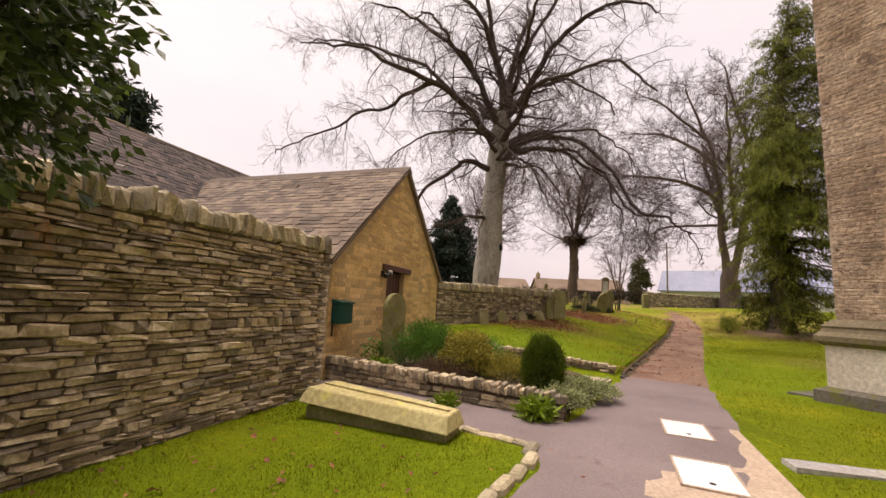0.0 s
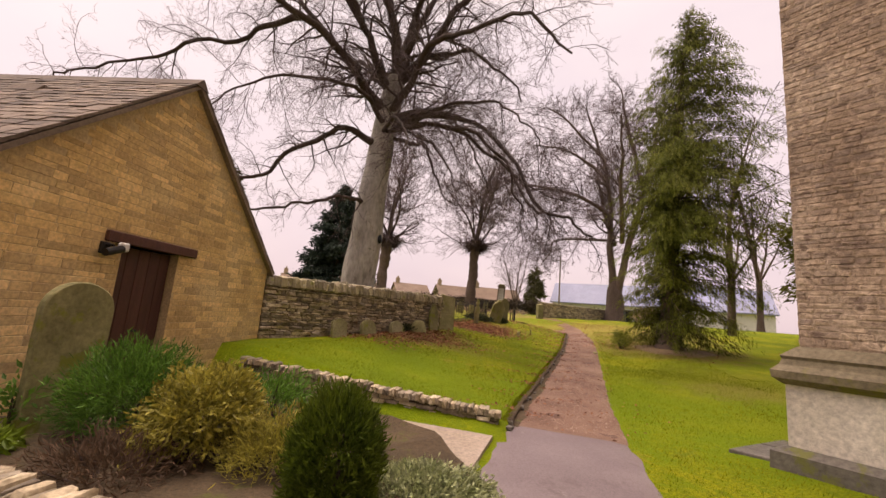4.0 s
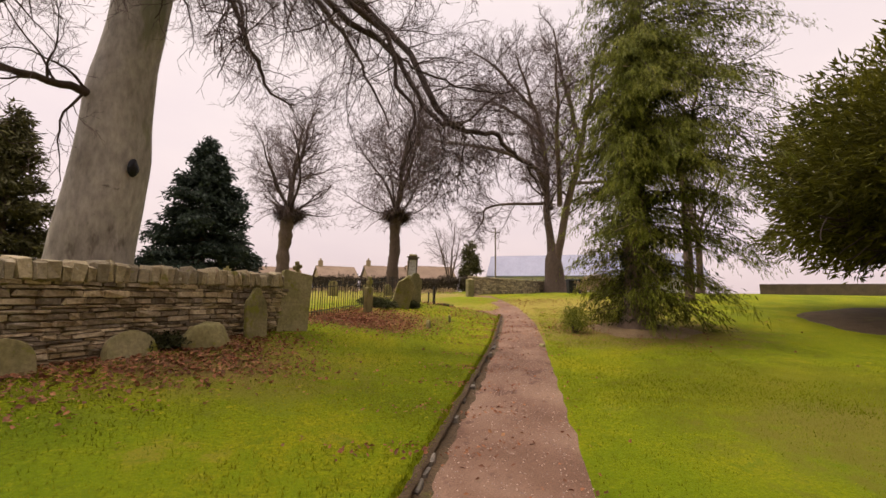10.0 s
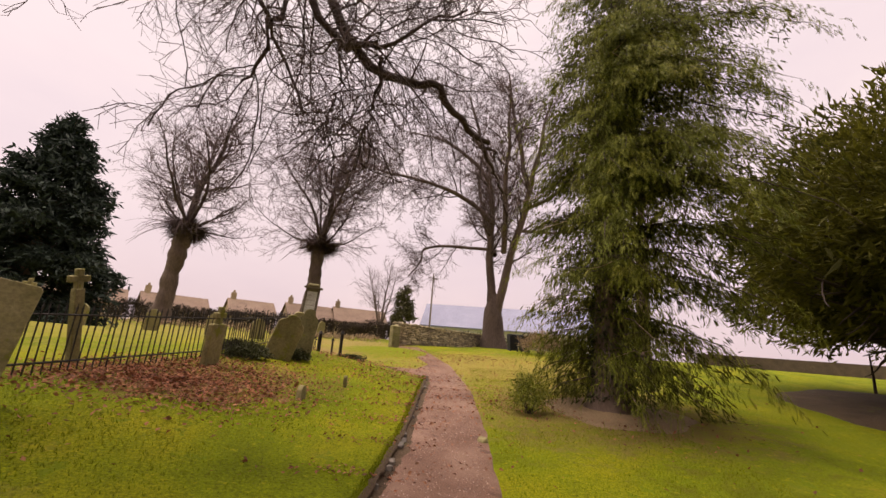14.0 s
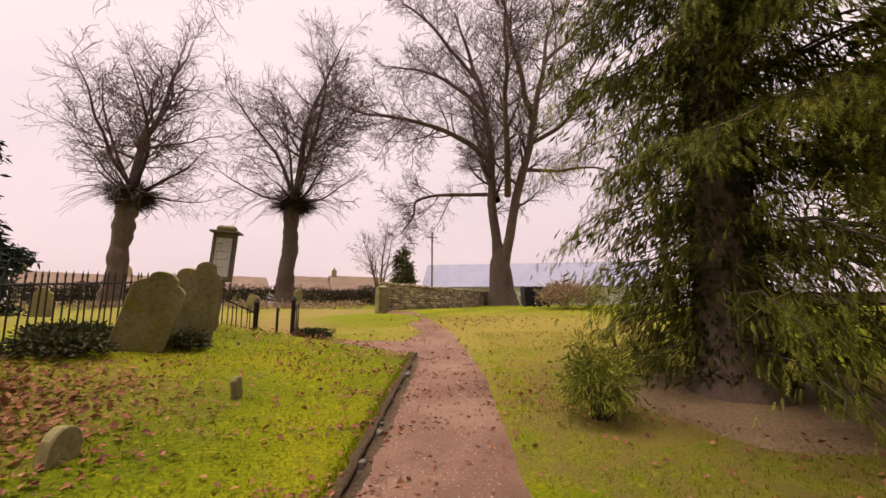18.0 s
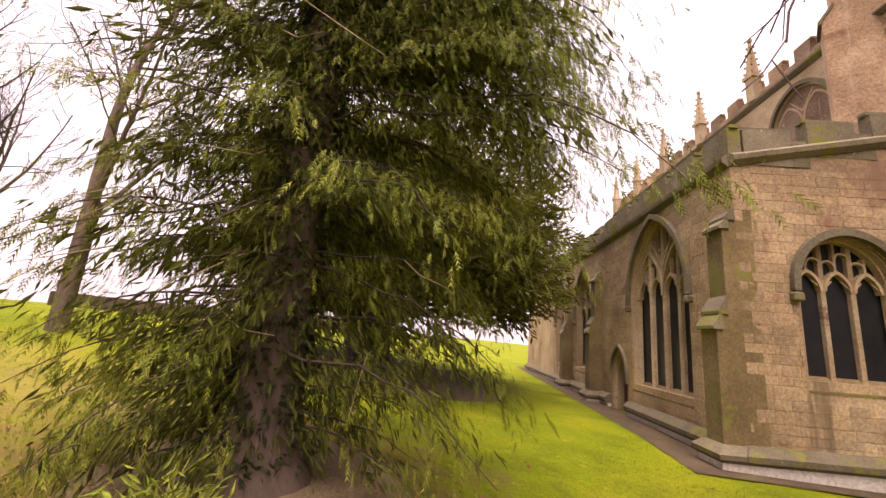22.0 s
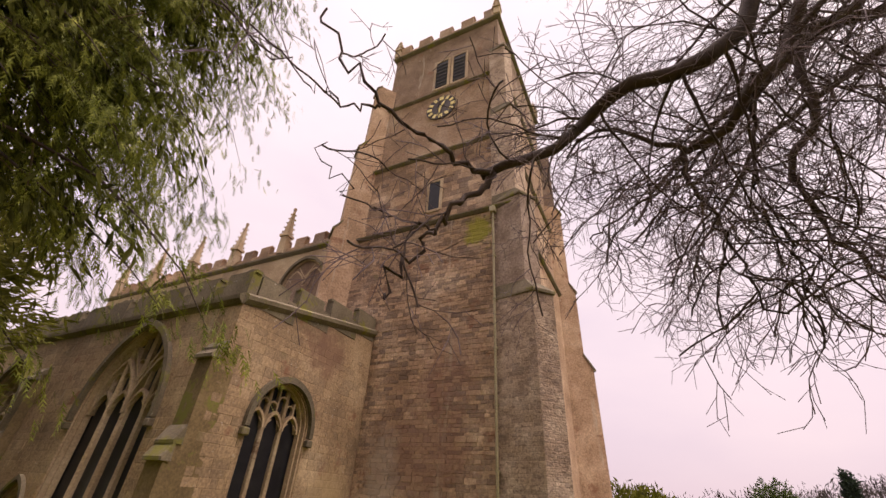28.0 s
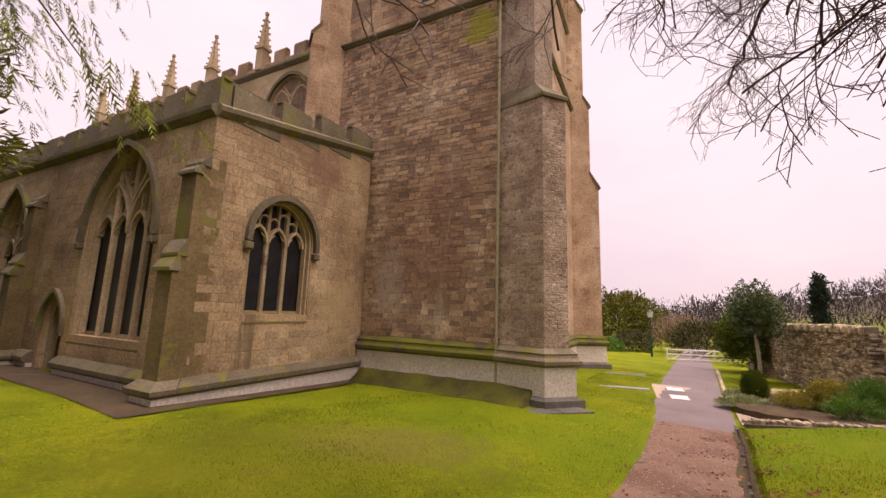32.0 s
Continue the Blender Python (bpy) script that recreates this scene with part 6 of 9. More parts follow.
def build_chestnut():
    g = Grower(31, [
        spec(12, 0.1, 0.05, 0.03, 0.88, 0.035, 1.9, 0.25, 58, 0.32, 0.36, 1.4),
        spec(9, 0.22, 0.05, 0.05, 0.85, 0.022, 2.8, 0.12, 50, 0.46, 0.48, 0.9),
        spec(6, 0.26, 0.04, 0.02, 0.8, 0.016, 3.3, 0.1, 48, 0.5, 0.55, 0.6),
        spec(2, 0.28, 0.02, 0.0, 0.7, 0.012, 2.0, 0.1, 42, 0.5, 0.6, 0.5),
        spec(1, 0.25, 0.0, 0.0, 0.7, 0.010, 0, 0.1, 40, 0.5, 0.6, 0.5)])
    across, deep = np.array([0.781, -0.625, 0.0]), np.array([0.625, 0.781, 0.0])
    tubes("trunk", [(curve_through([(0.3, -0.2, -0.6), (0.2, -0.1, 2.2), (0.15, 0, 3.6), (0.2, 0.0, 5.2)], 14), np.interp(np.arange(14), [0, 3, 8, 13], [1.5, 0.95, 0.74, 0.12]))], M_TRUNK2, chestnut, 14, "stout grey-brown trunk")
    # side, height, depth along each limb
    stems = [
        ([(0.1, 1.4, 0.1), (-0.1, 4.8, 0.1), (-0.35, 9.6, 0.2), (-0.4, 13.8, 0.3), (-1.1, 18.7, 0.2), (-2.2, 23.0, 0.0), (-2.8, 25.5, 0.0)], 0.46),
        ([(0.3, 1.4, 0.0), (0.7, 4.8, -0.1), (1.7, 10.1, -0.3), (2.5, 14.3, -0.5), (3.2, 18.6, -0.4), (3.8, 22.6, 0.0), (4.2, 25.0, 0.3)], 0.46),
        ([(-0.2, 11.5, 0.2), (-2.4, 13.5, -0.6), (-5.2, 14.7, -1.4), (-8.4, 15.4, -2.0), (-10.6, 16.4, -2.4)], 0.26),
        ([(0.0, 9.0, 0.2), (-2.6, 9.3, 0.9), (-5.6, 9.3, 1.6), (-7.3, 8.0, 2.0), (-8.3, 6.4, 2.2)], 0.17),
        ([(-0.6, 15.8, 0.2), (-3.2, 19.4, 0.8), (-5.6, 21.2, 1.3), (-8.2, 22.2, 1.6)], 0.22),
        ([(2.2, 12.8, -0.4), (3.8, 13.6, -0.8), (5.0, 15.2, -1.0), (6.2, 18.0, -1.2), (7.2, 20.0, -1.4)], 0.20),
        ([(2.6, 14.6, -0.5), (1.6, 18.7, -1.6), (0.9, 22.8, -2.4), (0.6, 25.6, -2.8)], 0.26),
        ([(3.4, 19.8, -0.3), (5.5, 22.6, 0.6), (7.0, 24.6, 1.2)], 0.18),
        ([(0.1, 8.5, 0.4), (-0.8, 12.0, 3.0), (-1.6, 17.0, 5.0), (-2.0, 21.0, 6.2)], 0.30),
        ([(1.0, 8.5, -0.4), (0.6, 12.5, -3.2), (0.8, 17.0, -5.2), (0.6, 20.5, -6.4)], 0.28),
        ([(-1.2, 19.0, 0.2), (-4.2, 22.8, -1.8), (-6.0, 24.4, -2.6)], 0.17),
        ([(1.6, 10.6, -0.2), (4.0, 11.4, 2.0), (6.8, 12.2, 3.4), (8.8, 11.6, 4.2)], 0.18),
    ]
    for pts, r in stems:
        c = curve_through([across * a * (1.0 if z < 9 else 1.2) + deep * d * 1.1 + np.array([0, 0, z]) for a, z, d in pts], 22)
        c += np.array([[0.22 * noise.noise(Vector(q) * 0.45 + Vector((k, 0, 0))) for k in (3, 17, 31)] for q in c])
        ln = float(np.sum(np.linalg.norm(np.diff(c, axis=0), axis=1)))
        g.add(list(c), list(np.linspace(r, 0.06, len(c))), 0, min(ln, 15.0))
    g.build(chestnut, (M_TRUNK2, M_LIMB, M_TWIG, M_TWIG, M_TWIG), (9, 5, 3, 3, 3), ("limb", "branch", "twig", "fine_twig", "twig_tip"))


build_chestnut()
spreading_tree("bare_tree", 27.5, 26.0, 1.2, [(100, 84, 12, 0.2), (20, 60, 7, 0.1), (200, 55, 7, 0.1), (300, 58, 6, 0.09)], 33, 1.0, "slim bare tree beyond the conifer", 5.0, 0.26)


def foliage_cloud(name, parent, pts, dirs, size, material, seed, k=5, droop=0.5, wide=0.28, label=""):
    """Small sprays of foliage: k leaflets round each point, along its direction."""
    r = np.random.default_rng(seed)
    pts, dirs = np.repeat(np.asarray(pts, float), k, 0), np.repeat(np.asarray(dirs, float), k, 0)
    n = len(pts)
    d = dirs + r.normal(size=(n, 3)) * 0.55 + np.array([0, 0, -droop])
    d /= np.linalg.norm(d, axis=1)[:, None]
    s = size * r.uniform(0.55, 1.25, n)[:, None]
    c = pts + r.normal(size=(n, 3)) * size * 0.8
    w = np.cross(d, r.normal(size=(n, 3)))
    w /= np.linalg.norm(w, axis=1)[:, None] + 1e-9
    ob = quads(name, c + d * s * 0.5, d * s, w * s * wide, material, parent, label, 0.12)
    return tagged(ob, label, kind="stuff") if parent is not None else ob


def conifer(name, x, y, z, h, rad_at, seed, count, size, material, label, trunk_r=0.4, droop=0.6, tilt=-0.25, gaps=0.35, low=0.06, sub=7, trunk_mat=M_TRUNK2, k=5, wide=0.28, lean=(0, 0)):
    """A conifer: a straight trunk, tiers of boughs and hanging sprays. rad_at: crown radius by height fraction and angle."""
    t = empty(name, pose(x, y, z - 0.2), label, "conifer")
    r = np.random.default_rng(seed)
    line = np.array([(lean[0] * f * f, lean[1] * f * f, h * f) for f in np.linspace(0, 0.97, 24)])
    tubes("trunk", [(line, np.interp(line[:, 2], [0, h * 0.06, h], [trunk_r * 1.6, trunk_r, 0.04]))], trunk_mat, t, 10, "dark ivy-clad trunk")
    boughs, pts, dirs = [], [], []
    for i in range(count):
        f = low + (1 - low) * (i + r.random()) / count
        a = r.uniform(0, 2 * math.pi)
        R = rad_at(f, a)
        if R <= 0.05:
            continue
        R *= r.uniform(0.72, 1.08)
        base = np.array([lean[0] * f * f, lean[1] * f * f, h * f])
        d = np.array([math.cos(a), math.sin(a), tilt + 0.3 * f])
        q, n = [base], 8
        for j in range(n):
            g = (j + 1) / n
            d2 = d + np.array([0, 0, -0.22 * g + (0.35 * max(0, g - 0.7))]) + r.normal(size=3) * 0.10
            q.append(q[-1] + d2 / np.linalg.norm(d2) * R / n)
        boughs.append((q, np.linspace(0.02 + 0.018 * R, 0.008, n + 1)))
        q = np.array(q)
        m = max(3, int(sub * R))
        for j in range(m):
            g = gaps + (1 - gaps) * r.random() ** 0.75
            xx = g * n
            i0 = min(int(xx), n - 1)
            p = q[i0] + (q[i0 + 1] - q[i0]) * (xx - i0)
            spread = 0.16 * R * (1.2 - g)
            side = np.array([-math.sin(a), math.cos(a), 0]) * r.normal() * (spread + 0.12)
            pts.append(p + side + np.array([0, 0, -abs(r.normal()) * 0.12]))
            dirs.append(np.array([math.cos(a), math.sin(a), 0]) * 0.5 + side / (np.linalg.norm(side) + 0.2) * 0.5)
    tagged(tubes("bough", boughs, M_LIMB, t, 4), kind="stuff")
    foliage_cloud("foliage", t, pts, dirs, size, material, seed + 1, k, droop, wide)
    return t


def fronds(name, parent, pts, dirs, size, material, seed, pairs=6, hang=0.5, label=""):
    """Flat drooping sprays: a rachis with pairs of slim leaflets."""
    r = np.random.default_rng(seed)
    pts, d = np.asarray(pts, float), np.asarray(dirs, float)
    n = len(pts)
    d = d + r.normal(size=(n, 3)) * 0.35
    d[:, 2] -= hang * r.uniform(0.3, 1.4, n)
    d /= np.linalg.norm(d, axis=1)[:, None]
    w = np.cross(d, np.array([0, 0, 1.0]) + r.normal(size=(n, 3)) * 0.5)
    w /= np.linalg.norm(w, axis=1)[:, None] + 1e-9
    u = np.cross(w, d)
    tv, tf = [], []
    for i in range(pairs):
        x = 0.12 + 0.8 * i / pairs
        ln = 0.36 * (1 - 0.62 * i / pairs) * (1.0 if i else 0.7)
        sag = -0.28 * x * x
        for k in (-1, 1):
            b = len(tv)
            tv += [(x - 0.055, 0, sag), (x + 0.065, 0, sag - 0.01), (x + ln * 1.05, k * ln * 0.62, sag - 0.16 * ln)]
            tf.append((b, b + 1, b + 2) if k > 0 else (b + 1, b, b + 2))
    b = len(tv)
    tv += [(0.0, -0.012, 0), (0.0, 0.012, 0), (1.0, 0, -0.28)]
    tf.append((b, b + 1, b + 2))
    tv, tf = np.array(tv), np.array(tf)
    s = size * r.uniform(0.55, 1.25, n)
    v = pts[:, None, :] + s[:, None, None] * (tv[None, :, 0:1] * d[:, None, :] + tv[None, :, 1:2] * w[:, None, :] + tv[None, :, 2:3] * u[:, None, :])
    f = tf[None] + (np.arange(n) * len(tv))[:, None, None]
    return tagged(mesh_object(name, v.reshape(-1, 3).tolist(), f.reshape(-1, 3).tolist(), material, parent, False, label), label, kind="stuff")


cedar = empty("cedar_tree", pose(17.2, 20.4, 0.65), "tall shaggy green cedar with drooping sprays to the ground", "conifer")


def build_cedar():
    r = np.random.default_rng(41)
    h = 18.7
    lean = np.array([0.9, -0.7, 0])
    line = np.array([lean * f * f + np.array([0, 0, h * f]) for f in np.linspace(0, 0.97, 26)])
    rad = np.interp(line[:, 2], [0, 0.35, 0.9, 1.6, 6, h], [0.85, 0.58, 0.46, 0.40, 0.28, 0.04])
    tubes("trunk", [(line, rad)], M_TRUNK2, cedar, 14, "brown trunk clad in dark ivy above its flared foot")
    boughs, pts, dirs, bare, core, core_d = [], [], [], [], [], []
    turn = np.radians([-45, 45, 100, 148, 180, 222, 262, 318, 405])
    reach = [4.4, 3.0, 2.6, 2.2, 2.7, 4.2, 4.2, 4.4, 3.0]
    tall = [0, 0.1, 0.3, 0.5, 0.7, 0.85, 1.0]
    slim = [0.70, 0.82, 1.08, 1.06, 0.90, 0.58, 0.08]
    for i in range(550):
        f = 0.05 + 0.94 * ((i + r.random()) / 460) ** 1.1
        a = r.uniform(radians(-45), radians(315))
        heavy = i >= 460
        if heavy:
            f, a = r.uniform(0.30, 0.58), radians(r.uniform(204, 258))
        deg = math.degrees(a) % 360
        if f < 0.20 and 165 < deg < 230 and r.random() < 0.88:
            continue
        R = float(np.interp(a, turn, reach)) * float(np.interp(f, tall, slim))
        R *= r.uniform(0.62, 1.08) * (1 + 0.12 * math.sin(5 * a + 13 * f)) * (0.84 if f < 0.24 and 200 < deg < 285 else 0.84 if heavy else 1.0)
        q = [lean * f * f + np.array([0, 0, h * f])]
        tilt = 0.10 - 0.12 * (1 - f)
        n = 9
        for j in range(n):
            g = (j + 1) / n
            d = np.array([math.cos(a), math.sin(a), tilt - 0.85 * g * g * (0.5 + R / 5)]) + r.normal(size=3) * 0.16
            q.append(q[-1] + d / np.linalg.norm(d) * R * 1.15 / n)
        q = np.array(q)
        q[:, 2] = np.maximum(q[:, 2], 0.30 + 0.1 * r.random())
        boughs.append((q, np.linspace(0.008 + 0.006 * R, 0.003, n + 1)))
        if r.random() < 0.5 and f < 0.5:
            s = q[5]
            e = s + np.array([math.cos(a + r.normal()), math.sin(a + r.normal()), -0.5]) * r.uniform(0.4, 1.0)
            bare.append(([s, (s + e) / 2 + r.normal(size=3) * 0.1, e], [0.010, 0.007, 0.003]))
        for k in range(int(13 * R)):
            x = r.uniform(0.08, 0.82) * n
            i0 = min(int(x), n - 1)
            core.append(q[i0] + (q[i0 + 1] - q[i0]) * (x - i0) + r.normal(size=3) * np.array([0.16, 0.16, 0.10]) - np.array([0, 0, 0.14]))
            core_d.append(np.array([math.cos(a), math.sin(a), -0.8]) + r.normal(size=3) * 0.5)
        # side shoots, each hung with sprays
        for k in range(int((9.0 if 210 < deg < 285 and 0.12 < f < 0.55 else 6.5 if 185 < deg < 285 and 0.12 < f < 0.6 else 4.6) * R) + 3):
            x = (0.08 + 0.92 * r.random() ** 0.8) * n
            i0 = min(int(x), n - 1)
            p = q[i0] + (q[i0 + 1] - q[i0]) * (x - i0)
            if noise.noise(Vector((p[0] * 0.85, p[1] * 0.85, p[2] * 0.6))) + 0.35 * noise.noise(Vector((p[0] * 2.2, p[1] * 2.2, p[2] * 1.7))) < (-0.6 if heavy else -0.22):
                continue
            b = a + r.normal() * 0.9
            ln = r.uniform(0.25, 0.75) * min(1.0, 0.4 + R / 4)
            for m in range(9):
                u = (m + r.random()) / 9
                pts.append(p + np.array([math.cos(b), math.sin(b), 0.0]) * ln * u + np.array([0, 0, -0.85 * ln * u * u]) + r.normal(size=3) * 0.05)
                dirs.append(np.array([math.cos(b), math.sin(b), -0.2 - 1.3 * u]) + r.normal(size=3) * 0.2)
    tagged(tubes("bough", boughs, M_LIMB, cedar, 4), kind="stuff")
    tagged(tubes("bare_twig", bare, M_TAN, cedar, 3), kind="stuff")
    fronds("foliage", cedar, pts, dirs, 0.18, M_CEDAR, 42, 4, 0.9)
    # leaves inside the crown, their shade painted by the darker material
    foliage_cloud("inner_foliage", cedar, core, core_d, 0.095, M_CEDARIN, 45, 5, 0.8, 0.20, "inner foliage coloured dark for crown shade")
    iv = []
    for k in range(1500):
        z = r.uniform(0.45, 7.0)
        a = r.uniform(0, 6.28)
        rr = float(np.interp(z, [0, 0.35, 0.9, 1.6, 6], [0.85, 0.58, 0.46, 0.40, 0.28])) + 0.04
        iv.append((math.cos(a) * rr + lean[0] * (z / h) ** 2, math.sin(a) * rr + lean[1] * (z / h) ** 2, z))
    iv = np.array(iv)
    foliage_cloud("ivy", cedar, iv, iv * np.array([1, 1, 0]), 0.055, M_IVY, 43, 4, 0.4, 0.5)


build_cedar()
conifer("fir_tree", 0.6, 39.6, 2.2, 10.4, lambda f, a: 4.4 * (1 - f) ** 0.8 * (1 + 0.12 * math.sin(5 * a + 20 * f)), 42, 230, 0.2, M_FIR, "dark blue-green spruce beyond the wall", 0.25, 0.3, -0.1, 0.3, 0.03, 14, k=6)

# ---- yew, holly, shrubs and other greenery ----
def shell(center, radii, n, seed, thick=0.45, rough=0.25, freq=1.3, low=-1.0):
    """Points and outward directions in the outer part of an uneven crown."""
    r = np.random.default_rng(seed)
    d = r.normal(size=(n * 2, 3))
    d /= np.linalg.norm(d, axis=1)[:, None]
    d = d[d[:, 2] > low][:n]
    k = np.array([1 + rough * noise.noise(Vector((v[0] * freq, v[1] * freq, v[2] * freq)) * 2.0 + Vector((seed, 0, 0))) + 0.5 * rough * noise.noise(Vector((v[0], v[1], v[2])) * 7.0) for v in d])
    f = (1 - thick * r.random(len(d)) ** 1.6) * k
    return np.asarray(center) + d * np.asarray(radii) * f[:, None], d


def shrub(name, x, y, z, radii, material, n, size, seed, label, category="shrub", droop=0.0, k=3, thick=0.5, rough=0.3, low=-0.55, wide=0.35, group=""):
    t = empty(name, pose(x, y, z), label, category, group)
    pts, dirs = shell((0, 0, radii[2] * 0.85), radii, n, seed, thick, rough, 1.3, low)
    foliage_cloud("foliage", t, pts, dirs, size, material, seed, k, droop, wide)
    r = np.random.default_rng(seed)
    stems = []
    for i in range(10):
        p = pts[int(r.integers(len(pts)))]
        stems.append(([(r.normal() * 0.04, r.normal() * 0.04, -0.05), p * 0.5, p * 0.9], [0.018, 0.012, 0.005]))
    tagged(tubes("stem", stems, M_LIMB, t, 4), kind="stuff")
    return t


def gz(x, y):
    return ground_z(x, y)


# yew with a dark spreading crown
yew = empty("yew_tree", pose(29.3, 16.2, 1.15), "broad dark yew with a short thick trunk", "tree")


def build_yew():
    g = Grower(51, [spec(9, 0.13, 0.04, 0.02, 0.8, 0.04, 1.2, 0.25, 45, 0.45, 0.5, 0.8), spec(6, 0.16, 0.03, 0.02, 0.8, 0.02, 0, 0.1, 45, 0.5, 0.5, 0.5)])
    tubes("trunk", [([(0, 0, -0.3), (0.05, 0, 0.6), (0, 0, 1.4), (0.1, 0, 2.4)], [1.35, 1.0, 1.05, 0.8])], M_LIMB, yew, 12, "fluted dark trunk")
    for i in range(22):
        a = 2 * math.pi * i / 22 + g.r.random()
        el = radians(g.r.uniform(8, 70))
        g.limb((0, 0, 1.5 + g.r.random()), (math.cos(a) * math.cos(el), math.sin(a) * math.cos(el), math.sin(el)), g.r.uniform(5, 7.5), 0.22, 0)
    g.build(yew, (M_LIMB, M_LIMB), (6, 4), ("limb", "branch"))
    pts, dirs = shell((0.8, -1.6, 5.9), (7.6, 7.6, 5.3), 12500, 52, 0.42, 0.26, 1.9, -0.72)
    keep = pts[:, 2] > 1.6 + 0.5 * np.sin(pts[:, 0] * 1.3) * np.cos(pts[:, 1])
    dirs[:, 2] += 0.05
    foliage_cloud("foliage", yew, pts[keep], dirs[keep], 0.20, M_YEW, 53, 5, 0.05, 0.24)
    p2, d2 = shell((0.8, -1.6, 5.2), (6.0, 6.0, 3.9), 1800, 54, 0.6, 0.3, 1.6, -0.6)
    foliage_cloud("inner_foliage", yew, p2, d2, 0.42, M_YEW, 55, 4, 0.1, 0.3)


build_yew()

# holly over the garden wall
holly = empty("holly_tree", pose(-2.5, 1.55, 0.0), "glossy dark green holly overhanging the wall", "tree")


def build_holly():
    r = np.random.default_rng(61)
    g = Grower(61, [spec(8, 0.14, 0.1, 0.05, 0.8, 0.012, 2.0, 0.25, 45, 0.5, 0.5, 0.4), spec(5, 0.2, 0.05, -0.02, 0.8, 0.006, 0, 0.1, 45, 0.5, 0.5, 0.3)])
    tubes("trunk", [([(-0.15, -0.1, -0.2), (-0.1, 0, 1.0), (0, 0, 2.2)], [0.10, 0.075, 0.055])], M_BARK, holly, 8)
    for i in range(16):
        a = 2 * math.pi * i / 16
        el = radians(r.uniform(0, 75))
        g.limb((0, 0, 1.9 + 0.4 * r.random()), (math.cos(a) * math.cos(el), math.sin(a) * math.cos(el), math.sin(el)), r.uniform(0.8, 1.2), 0.03, 0)
    g.build(holly, (M_LIMB, M_LIMB), (5, 3), ("branch", "twig"))
    ends = np.array([p for ln in (g.levels[0] + g.levels[1]) for p in np.asarray(ln[0])[2:]])
    pts, dirs = shell((-0.12, -0.15, 3.15), (1.05, 1.05, 1.35), 2600, 62, 0.6, 0.30, 1.8, -0.85)
    pts = np.concatenate([pts, ends, ends])
    dirs = np.concatenate([dirs, ends * 0.2, ends * 0.1])
    keep = pts[:, 2] > 2.0
    foliage_cloud("leaves", holly, pts[keep], dirs[keep], 0.045, M_HOLLY, 63, 6, 0.1, 0.5)


build_holly()

# the bed: earth, then its shrubs
bm = bmesh.new()
bp = [sl(5.75, 6.0, 0), sl(6.12, 3.6, 0), sl(6.15, 1.75, 0), sl(8.4, 1.60, 0), sl(9.2, 2.2, 0), sl(9.55, 3.6, 0), sl(10.0, 6.4, 0), sl(7.6, 6.35, 0)]
prism(bm, [(p.x, p.y) for p in bp], -0.2, 0.22, "z", [(p.x, p.y) for p in bp])
bmesh.ops.triangulate(bm, faces=[f for f in bm.faces if f.normal.z > 0.5 or len(f.verts) > 4])
bmesh.ops.subdivide_edges(bm, edges=list(bm.edges), cuts=3, use_grid_fill=True)
for v in bm.verts:
    if v.co.z > 0.2:
        v.co.z += 0.10 * noise.noise(Vector((v.co.x * 1.4, v.co.y * 1.4, 0))) + 0.05
tagged(part("bed_soil", bm, M_SOIL), "dark earth of the raised shrub bed", "soil", kind="structure")
bm = bmesh.new()
pv = [sl(8.55, 1.58, 0), sl(10.1, 1.62, 0), sl(10.05, 4.0, 0), sl(9.25, 2.6, 0)]
prism(bm, [(p.x, p.y) for p in pv], -0.1, 0.10, "z")
tagged(part("paving", bm, M_PAVE), "pale mossy paved strip beside the bed", "paving", kind="structure")


def at_sl(s, l, z):
    p = PD * s + PL * l
    return p.x, p.y, z


shrub("dwarf_conifer", *at_sl(6.85, 2.2, 0.18), (0.33, 0.33, 0.52), M_DWARF, 2800, 0.036, 71, "small rounded dwarf conifer of upright green sprays", "shrub", -0.9, 4, 0.35, 0.12, -0.6, 0.22)
shrub("feathery_shrub", *at_sl(7.15, 4.75, 0.2), (0.62, 0.60, 0.54), M_SHRUB, 2200, 0.045, 72, "feathery blue-green shrub in the raised bed", "shrub", -0.35, 4, 0.6, 0.4, -0.5, 0.16)
shrub("golden_shrub", *at_sl(7.2, 3.85, 0.2), (0.52, 0.52, 0.46), M_GOLD, 2400, 0.034, 73, "yellow-variegated rounded shrub in the raised bed", "shrub", 0.0, 4, 0.5, 0.3, -0.5, 0.4)
shrub("heather_clump", *at_sl(7.3, 3.05, 0.15), (0.50, 0.45, 0.30), M_GOLD, 1500, 0.04, 74, "straggling olive heather clump in the bed", "shrub", -0.5, 3, 0.7, 0.4, -0.4, 0.14)
shrub("heather_clump", *at_sl(6.5, 4.0, 0.15), (0.55, 0.40, 0.22), surface("brown heather", [(0.10, 0.06, 0.035), (0.16, 0.10, 0.06)], 3, 25, 0.8, 0, 0, 0.4, trans=0.2), 700, 0.045, 75, "brown winter heather spreading in the bed", "shrub", -0.4, 3, 0.7, 0.4, -0.4, 0.14)
shrub("feathery_shrub", *at_sl(8.3, 4.1, 0.2), (0.55, 0.5, 0.35), M_SHRUB, 700, 0.055, 76, "low dark green shrub", "shrub", -0.3, 3, 0.6, 0.35, -0.4, 0.2)
shrub("ground_cover", *at_sl(7.5, 1.85, 0.05), (0.80, 0.46, 0.20), M_VARIEG, 3000, 0.028, 77, "cream-variegated trailing ground cover", "ground cover", 0.0, 3, 0.5, 0.3, -0.2, 0.42)
